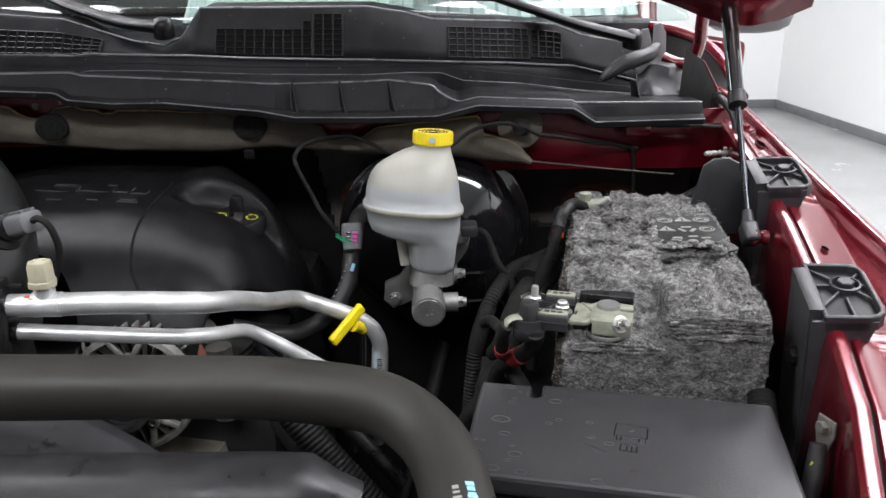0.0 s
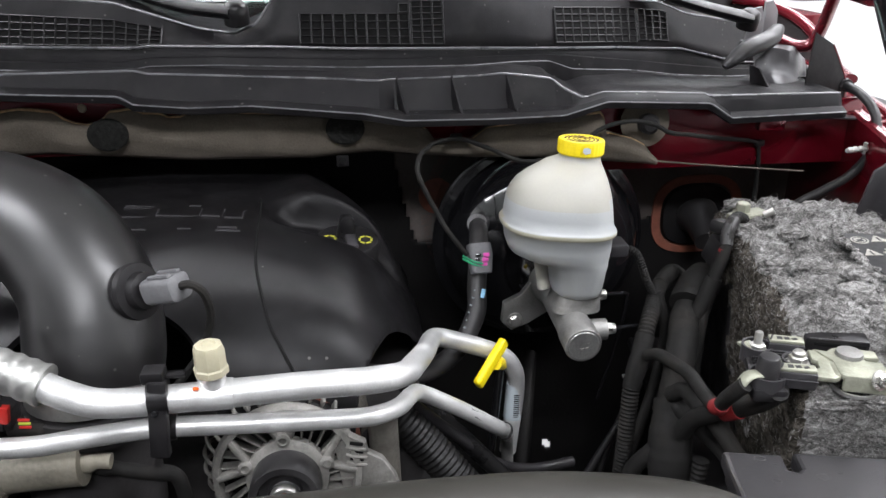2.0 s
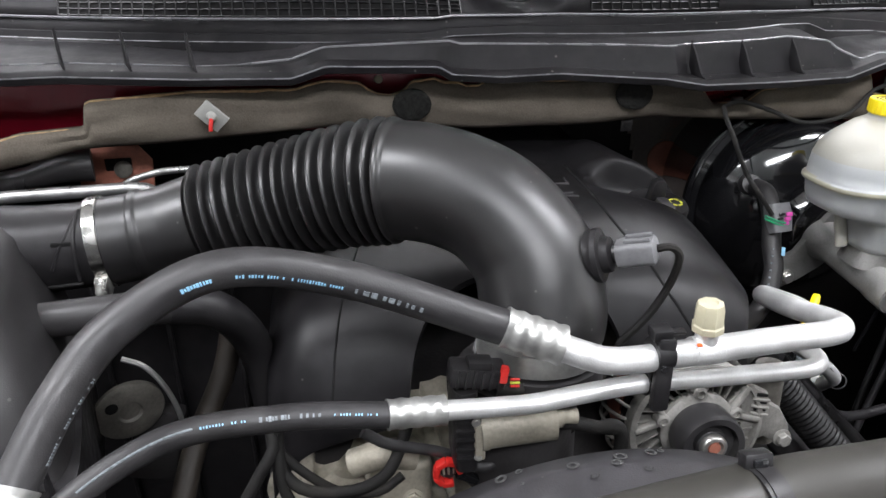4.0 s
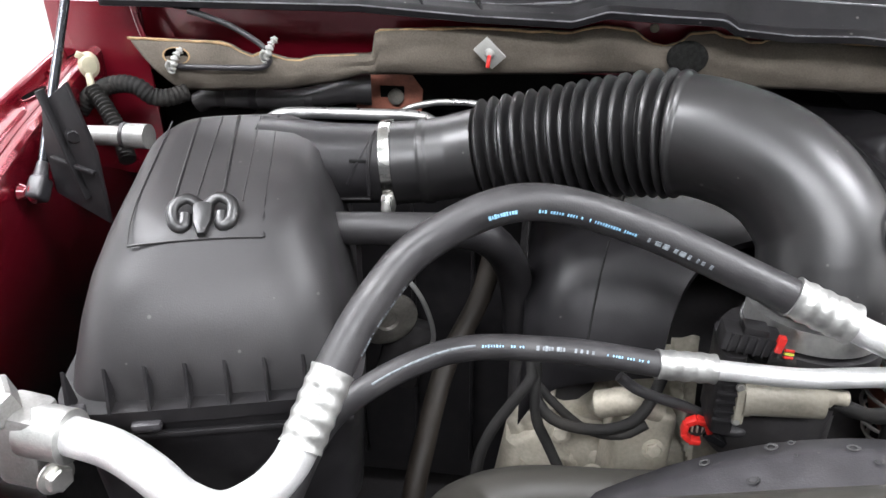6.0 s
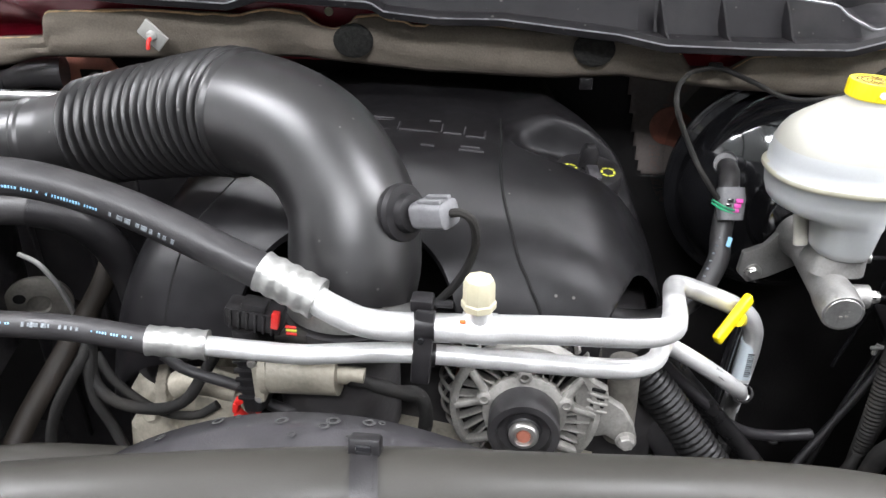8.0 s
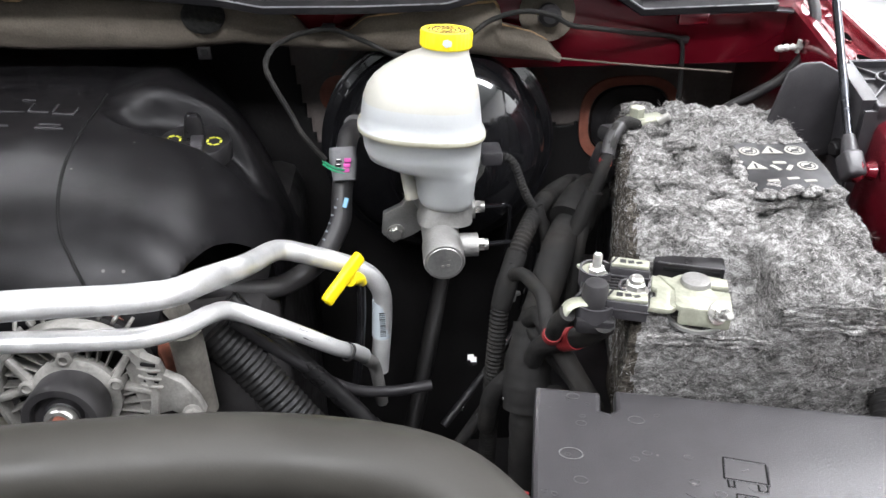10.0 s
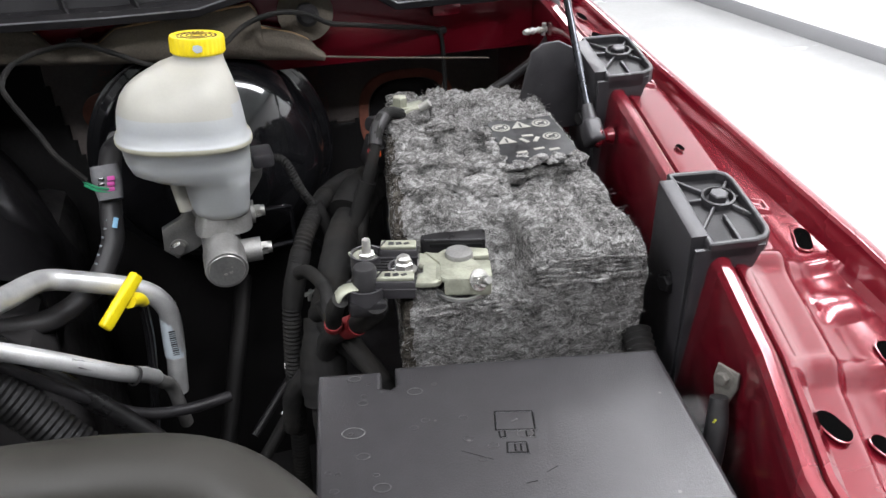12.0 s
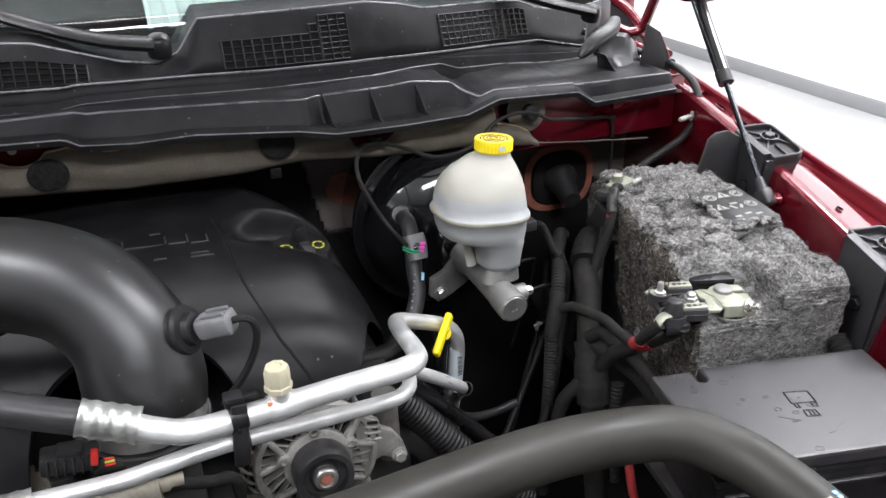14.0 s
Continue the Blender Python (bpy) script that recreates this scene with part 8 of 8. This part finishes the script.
part("latch", box((0.020, 0.008, 0.006), pose(-0.5093, 0.648, 1.0667, 0, 30, 0), 0.001), gloss_black, inj)
part("stem", tube([(-0.5133, 0.655, 1.0737), (-0.4903, 0.652, 1.0717), (-0.4753, 0.655, 1.0817), (-0.4633, 0.66, 1.0557)], 0.005, 0.004, 12), rubber, inj, "black rubber boot")
cable("engine_wire", "thin ribbed conduit over the engine front", [(-0.66, 0.665, 1.12), (-0.658, 0.65, 1.112), (-0.672, 0.644, 1.09), (-0.690, 0.64, 1.058), (-0.70, 0.636, 1.02), (-0.70, 0.63, 0.95)], 0.0048, loom)
cable("engine_wire", "thin ribbed conduit over the engine front", [(-0.655, 0.66, 1.12), (-0.655, 0.648, 1.10), (-0.652, 0.642, 1.075), (-0.642, 0.64, 1.052), (-0.625, 0.63, 1.02), (-0.60, 0.62, 0.97)], 0.0045, loom)
cable("engine_wire", "black taped wire looping over the casting", [(-0.655, 0.66, 1.118), (-0.653, 0.648, 1.092), (-0.635, 0.642, 1.075), (-0.60, 0.64, 1.072), (-0.575, 0.642, 1.082), (-0.562, 0.65, 1.10), (-0.55, 0.67, 1.12)], 0.0048, loom)
cable("engine_wire", "black taped wire looping over the casting", [(-0.66, 0.67, 1.10), (-0.64, 0.655, 1.085), (-0.61, 0.655, 1.058), (-0.58, 0.66, 1.05), (-0.56, 0.665, 1.06)], 0.0038, loom)
cable("engine_wire", "black wire dropping to the coil plug", [(-0.59, 0.65, 1.12), (-0.572, 0.648, 1.108), (-0.5373, 0.652, 1.0937), (-0.5213, 0.656, 1.0837)], 0.0045, rubber)
cable("coolant_pipe", "dull brown pipe beside the air box", [(-0.700, 0.80, 1.14), (-0.712, 0.78, 1.098), (-0.74, 0.74, 1.046), (-0.752, 0.66, 1.003), (-0.76, 0.62, 0.95)], 0.0105, brown_pipe)
mp = thing("side_mount", "dull grey round mount plate with a bent wire", "mount", at=(-0.81, 0.82, 1.046))
part("plate", lathe([(0.033, 0), (0.033, 0.004), (0.030, 0.006), (0.012, 0.0065), (0.010, 0.004)], basis((-0.812, 0.815, 1.046), (0.5, -1, -0.15)), 36), alu_grime, mp, "grimy grey plate")
part("hole", lathe([(0.006, 0.0066), (0.006, 0.0072)], basis((-0.812, 0.815, 1.046), (0.5, -1, -0.15)) @ pose(-0.016, 0.012, 0), 16), grille_dark, mp)
part("wire", tube([(-0.80, 0.79, 1.118), (-0.781, 0.79, 1.107), (-0.766, 0.79, 1.08), (-0.7586, 0.79, 1.046), (-0.765, 0.79, 1.02)], 0.0026, 0.005, 8), alu_crimp, mp, "bent bright wire")
part("arm", box((0.05, 0.02, 0.09), pose(-0.80, 0.84, 0.985, 0, 15, 0), 0.006), void_black, mp)
cable("coolant_pipe", "black hose below the alternator", [(-0.215, 0.73, 1.085), (-0.18, 0.72, 1.045), (-0.13, 0.70, 0.985), (-0.07, 0.68, 0.92)], 0.0168, oily_hose, 0.0007)
cable("coolant_pipe", "slim black hose beside the alternator", [(-0.205, 0.755, 1.10), (-0.165, 0.75, 1.055), (-0.115, 0.74, 1.00), (-0.05, 0.72, 0.93)], 0.0085, gloss_rubber)
cable("coolant_pipe", "smooth black hose below the alternator", [(-0.20, 0.76, 1.02), (-0.15, 0.73, 0.96), (-0.10, 0.70, 0.90)], 0.016, rubber)
cable("red_cable", "red insulated cable behind the radiator hose", [(0.030, 0.63, 0.99), (0.028, 0.615, 0.96), (0.03, 0.60, 0.92), (0.03, 0.58, 0.8)], 0.005, tape_red)
cable("thin_line", "glossy black line under the pipes", [(-0.20, 0.73, 1.095), (-0.16, 0.74, 1.05), (-0.115, 0.75, 1.005), (-0.075, 0.765, 0.985), (-0.035, 0.775, 0.982)], 0.0052, plastic_matt)

# ---- cooling: top hose, shroud ----
RH = [(0.007, 0.312, 1.147), (0.003, 0.365, 1.154), (-0.004, 0.413, 1.158), (-0.019, 0.450, 1.162), (-0.052, 0.478, 1.169), (-0.12, 0.492, 1.173), (-0.193, 0.492, 1.176), (-0.30, 0.473, 1.188), (-0.391, 0.455, 1.199), (-0.50, 0.436, 1.200), (-0.59, 0.426, 1.191), (-0.66, 0.436, 1.163), (-0.70, 0.475, 1.118), (-0.70, 0.53, 1.083), (-0.66, 0.555, 1.078), (-0.58, 0.575, 1.064), (-0.52, 0.60, 1.045)]
cable("wiring_loom", "ribbed black conduit between fuse box and wing", [(0.275, 0.60, 1.10), (0.268, 0.57, 1.085), (0.262, 0.54, 1.075), (0.258, 0.50, 1.06), (0.252, 0.46, 1.03), (0.25, 0.42, 0.98)], 0.011, loom, 0.0012)
rad = thing("radiator_hose", "thick dusty grey radiator hose across the bay", "hose", at=(-0.3, 0.46, 1.15))
part("hose", tube(RH, 0.0225, 0.008, 36), rubber_old, rad)
hose_print(rad, RH[:3], 0.0227, 0.30, 0.62, 9, symbol_white, (-0.12, -0.25, 1), 0.0042)
hose_print(rad, RH[:3], 0.0227, 0.28, 0.72, 12, print_blue, (0.28, -0.25, 1), 0.0050)
spring = thing("spring_clamp", "pale steel spring clamp on the hose end", "hose clamp", at=(0.005, 0.33, 1.15))
part("band", tube([(0.0058, 0.328, 1.1493), (0.0048, 0.342, 1.1512)], 0.0240, 0.003, 32), alu_crimp, spring)
part("ear", box((0.008, 0.014, 0.010), pose(-0.014, 0.338, 1.170, 10, -35, 0), 0.003), alu_crimp, spring)
rc = thing("hose_clip", "black clip with a grey band on the hose", "clip", at=(-0.386, 0.455, 1.2))
p0, p1 = V((-0.392, 0.4529, 1.1992)), V((-0.379, 0.4553, 1.1988))
part("saddle", tube([p0, p1], 0.0233, 0.004, 32), plastic, rc)
part("band", tube([p0.lerp(p1, 0.2), p0.lerp(p1, 0.8)], 0.0240, 0.004, 32), plastic, rc)
part("foot", box((0.016, 0.010, 0.010), pose(-0.386, 0.464, 1.2225, -20, 0, 0), 0.002), plastic, rc)
part("foot_slot", box((0.008, 0.004, 0.005), pose(-0.386, 0.4595, 1.224, -20, 0, 0), 0.001), gloss_black, rc)

shroud = thing("fan_shroud", "dark plastic fan shroud with dried water marks", "fan shroud", at=(-0.43, 0.52, 1.0))
arc = lambda x: 1.174 - 2.15 * (x + 0.43) ** 2
sb = sheet(span(-0.68, -0.13, 60), span(0, 1, 8), lambda x, v: V((x, 0.555 - 0.13 * v, arc(x) - 0.035 * v - 0.015 * (1 - v) ** 6)))
thicken(part("hood", sb, plastic_grey, shroud), 0.003)
part("skirt", sheet(span(-0.68, -0.13, 60), span(0, 1, 4), lambda x, v: V((x, 0.556 + 0.004 * v, arc(x) - 0.016 - 0.3 * v))), plastic_matt, shroud)
rng = random.Random(21)
for i in range(22):
    x, v, r = rng.uniform(-0.55, -0.30), rng.uniform(0.02, 0.5), rng.uniform(0.0012, 0.0050)
    p = V((x, 0.555 - 0.13 * v, arc(x) - 0.035 * v - 0.015 * (1 - v) ** 6 + 0.0004))
    part("water_mark", annulus(r * 0.5, r, basis(p, (4.3 * (x + 0.43), 0.25, 1))), spot_grey, shroud, smooth=False)

# ---- passenger side: pipes, loom and clips behind the air box ----
cable("wiring_loom", "taped black loom along the inner wing", [(-1.21, 0.955, 1.195), (-1.197, 0.96, 1.211), (-1.176, 0.96, 1.232), (-1.145, 0.96, 1.243), (-1.122, 0.96, 1.241), (-1.106, 0.962, 1.229), (-1.09, 0.97, 1.226), (-1.075, 0.985, 1.228)], 0.0100, loom, 0.0006)
cable("wiring_loom", "ribbed black loom down the inner wing", [(-1.170, 0.95, 1.238), (-1.150, 0.935, 1.222), (-1.128, 0.915, 1.20), (-1.11, 0.89, 1.18)], 0.0088, loom, 0.0012)
part("corner_seam", tube([(-1.146, 1.028, 1.325), (-1.142, 1.026, 1.30), (-1.132, 1.022, 1.268), (-1.122, 1.02, 1.245)], 0.004, 0.006, 12), red_paint, truck, "painted seam in the red corner")
ht = thing("heater_pipes", "bent bright aluminium heater pipes", "pipe", at=(-0.8, 0.95, 1.22))
part("pipe", tube([(-0.955, 0.91, 1.222), (-0.941, 0.918, 1.229), (-0.915, 0.92, 1.231), (-0.835, 0.92, 1.232), (-0.793, 0.92, 1.232), (-0.776, 0.917, 1.227), (-0.765, 0.91, 1.214), (-0.76, 0.90, 1.19)], 0.0064, 0.005, 18), pipe_dull, ht)
part("pipe", tube([(-0.83, 0.965, 1.21), (-0.811, 0.96, 1.225), (-0.789, 0.96, 1.232), (-0.768, 0.96, 1.235), (-0.734, 0.96, 1.234), (-0.70, 0.95, 1.225)], 0.0036, 0.005, 14), pipe_dull, ht)
lt = thing("washer_pipe", "short bright pipe with a banded joint", "pipe", at=(-1.1, 0.87, 1.21))
part("pipe", tube([(-1.15, 0.87, 1.215), (-1.085, 0.865, 1.218)], 0.0105, 0.006, 20), alu_cast, lt)
part("joint", tube([(-1.09, 0.866, 1.218), (-1.065, 0.864, 1.219)], 0.013, 0.004, 20), alu_cast, lt)
part("ring", tube([(-1.094, 0.866, 1.218), (-1.09, 0.866, 1.218)], 0.014, 0.002, 20), rubber, lt)
wl = thing("bonnet_release_cable", "thin grey cable in two white clips", "cable", at=(-1.0, 1.0, 1.27))
part("cable", tube([(-1.085, 0.980, 1.260), (-1.05, 0.980, 1.2595), (-1.011, 0.980, 1.260), (-0.985, 0.980, 1.2605), (-0.973, 0.979, 1.2635), (-0.967, 0.978, 1.272), (-0.972, 0.980, 1.282), (-0.983, 0.982, 1.291), (-1.012, 0.986, 1.306), (-1.044, 0.99, 1.316), (-1.06, 0.99, 1.32)], 0.0034, 0.005, 10), plastic_grey, wl)
for x, z in ((-1.080, 1.266), (-0.967, 1.281)):
    spine = [(x + 0.007, 0.986, z + 0.013), (x + 0.002, 0.980, z + 0.006), (x, 0.976, z), (x - 0.006, 0.978, z - 0.012)]
    part("clip", tube(spine, lambda s: 0.0030 + 0.0017 * ((s / 0.0055) % 1 > 0.45), 0.0011, 12), clear_clip, wl, "ribbed translucent white clip")
    part("clip_hook", tube([(x - 0.006, 0.977, z - 0.012), (x - 0.008, 0.973, z - 0.004), (x - 0.004, 0.972, z + 0.002)], 0.0022, 0.002, 8), clear_clip, wl)
part("felt_hole", lathe([(0.0005, 0), (0.012, 0)], basis((-1.081, 0.9862, 1.270), (0, -1, 0.12)) @ Matrix.Diagonal((1.25, 0.75, 1, 1)), 28), hole_black, felt, "oval hole in the felt")
part("felt_hole_rim", lathe([(0.0118, -0.001), (0.0118, 0.0012), (0.0132, 0.0012), (0.0132, -0.001)], basis((-1.081, 0.9862, 1.270), (0, -1, 0.12)) @ Matrix.Diagonal((1.25, 0.75, 1, 1)), 28, None, None, True), felt_edge, felt)
fp = thing("body_plug", "cream push plug with a stem in the red wing", "clip", at=(-1.176, 0.965, 1.255))
part("plug", lathe([(0.013, 0), (0.0135, 0.003), (0.010, 0.006), (0.009, 0.010), (0.0, 0.011)], basis((-1.180, 0.968, 1.262), (0.6, -0.8, 0.1)) @ Matrix.Diagonal((0.85, 1.15, 1, 1)), 24), cream, fp)
part("stem", tube([(-1.176, 0.958, 1.254), (-1.172, 0.952, 1.243), (-1.168, 0.95, 1.234)], 0.0042, 0.003, 12), cream, fp)
part("tag", box((0.010, 0.003, 0.008), pose(-1.184, 0.962, 1.274, 0, 30, 30), 0.001), cream, fp)
jn = thing("cable_joint", "black connector block with red locks", "connector", at=(-1.06, 1.0, 1.325))
part("block", box((0.03, 0.018, 0.016), pose(-1.065, 1.0, 1.328, 0, 10, 20), 0.003), plastic, jn)
for dx in (-0.012, 0.014):
    part("lock", box((0.006, 0.008, 0.005), pose(-1.065 + dx, 0.99, 1.336), 0.001), red_plastic, jn, "red lock")
hs = thing("heater_hose", "thick black hose along the firewall", "hose", at=(-0.95, 1.05, 1.2))
part("hose", tube([(-1.085, 1.03, 1.20), (-1.066, 1.03, 1.208), (-1.031, 1.03, 1.208), (-0.962, 1.03, 1.209), (-0.923, 1.03, 1.216), (-0.90, 1.032, 1.222)], lambda s: 0.0125 * (1 + 0.07 * noise.noise((s * 70, 1, 3))), 0.004, 16), rubber, hs, "black taped hose")
part("boot", tube([(-0.925, 1.03, 1.215), (-0.90, 1.032, 1.222), (-0.868, 1.04, 1.222)], lambda s: 0.014 + 0.10 * s, 0.004, 24), rubber, hs, "flared rubber boot")
for x in (-1.05, -1.01, -0.94):
    part("tape_band", tube([(x - 0.005, 1.03, 1.209), (x + 0.005, 1.03, 1.2092)], 0.0142, 0.003, 16), plastic, hs)
# Black box added where the left firewall lies in shadow.
hc = thing("heater_case", "added black box that darkens the firewall", "heater case", at=(-0.82, 1.13, 0.9))
part("case", loft([squircle(-1.06, -0.60, 1.08, 1.182, z, 6, 40) for z in (0.56, 0.57, 1.135, 1.15)]), plastic_matt, hc)
for i in range(5):
    part("rib", box((0.006, 0.010, 0.50), pose(-1.0 + 0.085 * i, 1.078, 0.85), 0.002), plastic_matt, hc)
plate_r = part("red_plate", plate([(-0.046, -0.030), (0.036, -0.030), (0.038, 0.006), (0.024, 0.024), (-0.028, 0.026), (-0.046, 0.014)], 0.004, pose(-0.846, 1.064, 1.21, 84, 0, 0), 0.002), red_dull, truck, "dull red bracket plate")
part("plate_hole", box((0.030, 0.002, 0.026), pose(-0.846, 1.0605, 1.207), 0.001), grille_dark, plate_r, "square hole in the plate")
part("plate_bolt", lathe([(0.010, 0), (0.010, 0.004), (0.007, 0.006)], basis((-0.841, 1.059, 1.207), (0, -1, 0.2)), 16), alu_grime, plate_r)
# grommets on the firewall beside the booster
gr = thing("firewall_grommet", "dull red primed disc on the firewall", "grommet", at=(-0.131, 1.178, 1.135))
part("disc", lathe([(0.026, 0), (0.026, 0.003), (0.024, 0.004)], basis((-0.131, 1.181, 1.135), (0, -1, 0)), 32), red_dull, gr)
g2 = thing("firewall_grommet", "black cable grommet in a dull red ring", "grommet", at=(0.254, 1.17, 1.09))
oval = lambda k, e, y: [V((0.254 + 0.068 * k * math.copysign(abs(math.cos(a)) ** e, math.cos(a)), y, 1.091 + 0.060 * k * math.copysign(abs(math.sin(a)) ** e, math.sin(a)))) for a in (2 * math.pi * j / 48 for j in range(48))]
part("ring", loft([oval(1.0, 0.7, 1.181), oval(1.0, 0.7, 1.176), oval(0.82, 0.7, 1.175), oval(0.80, 0.7, 1.181)], None, False), red_dull, g2, "dull red ring")
part("pad", loft([oval(0.79, 0.75, 1.181), oval(0.77, 0.75, 1.172), oval(0.6, 0.8, 1.168)]), plastic_matt, g2, "black rubber pad")
part("boot", lathe([(0.030, 0), (0.030, 0.010), (0.022, 0.022), (0.017, 0.05), (0.016, 0.06)], basis((0.25, 1.17, 1.095), (-0.1, -1, -0.4)), 28), rubber, g2, "black rubber boot")
part("booster_ring", lathe([(0.135, 0.0), (0.150, 0.0), (0.150, 0.004), (0.135, 0.004)], basis((-0.004, 1.184, 1.107), (0, -1, 0)), 60, None, None, True), red_dull, truck, "bare red primer round the booster")
# harness beside the right strut
cable("wiring_loom", "black loom looping past the cowl end", [(0.29, 1.19, 1.335), (0.34, 1.16, 1.315), (0.389, 1.134, 1.297), (0.386, 1.09, 1.296), (0.388, 1.05, 1.290), (0.391, 1.022, 1.274), (0.389, 1.006, 1.250), (0.382, 1.002, 1.226), (0.366, 1.008, 1.198), (0.345, 1.018, 1.178), (0.31, 1.03, 1.150), (0.27, 1.04, 1.10), (0.255, 1.05, 1.02)], 0.0058, rubber)
wc = thing("wire_clip", "grey wire clip at the cowl end", "clip", at=(0.389, 1.134, 1.31))
part("clip", lathe([(0.0085, 0), (0.0105, 0.0), (0.0105, 0.007), (0.0085, 0.007)], basis((0.389, 1.136, 1.297), (0.2, -1, 0)), 20, None, None, True), grey_plug, wc)
part("arm", box((0.020, 0.006, 0.006), pose(0.386, 1.130, 1.309, 0, 10, 25), 0.002), grey_plug, wc)
part("collar", tube([(0.3875, 1.10, 1.296), (0.3862, 1.078, 1.295)], 0.0085, 0.004, 16), rubber, wc, "black rubber collar")
ws = thing("wire_clip", "pale stud clip holding the loom to the wing", "clip", at=(0.381, 1.007, 1.231))
part("disc", lathe([(0.011, 0), (0.011, 0.003), (0.008, 0.005), (0.004, 0.006)], basis((0.393, 1.010, 1.233), (-1, -0.4, 0.1)), 20), cream, ws)
part("stud", tube([(0.388, 1.005, 1.233), (0.366, 0.997, 1.235), (0.343, 0.989, 1.2355)], lambda s: 0.0028 + 0.0012 * ((s / 0.009) % 1 > 0.6), 0.002, 10), clear_clip, ws)
part("stud", tube([(0.372, 1.0, 1.228), (0.372, 0.998, 1.242)], 0.0026, 0.003, 10), clear_clip, ws)


# small fittings low behind the pipes
cable("brake_line", "thin black line low beside the booster", [(0.10, 0.93, 1.0), (0.07, 0.90, 0.96), (0.03, 0.87, 0.92), (-0.02, 0.83, 0.88)], 0.0045, plastic_matt)
cable("brake_line", "thin black line low beside the booster", [(0.12, 0.98, 1.05), (0.10, 0.95, 0.98), (0.06, 0.92, 0.90), (0.03, 0.90, 0.82)], 0.004, plastic_matt)
cable("steering_shaft", "dark shaft low behind the pipes", [(0.0, 1.13, 0.90), (-0.035, 1.0, 0.82), (-0.08, 0.85, 0.72)], 0.011, deep_black)
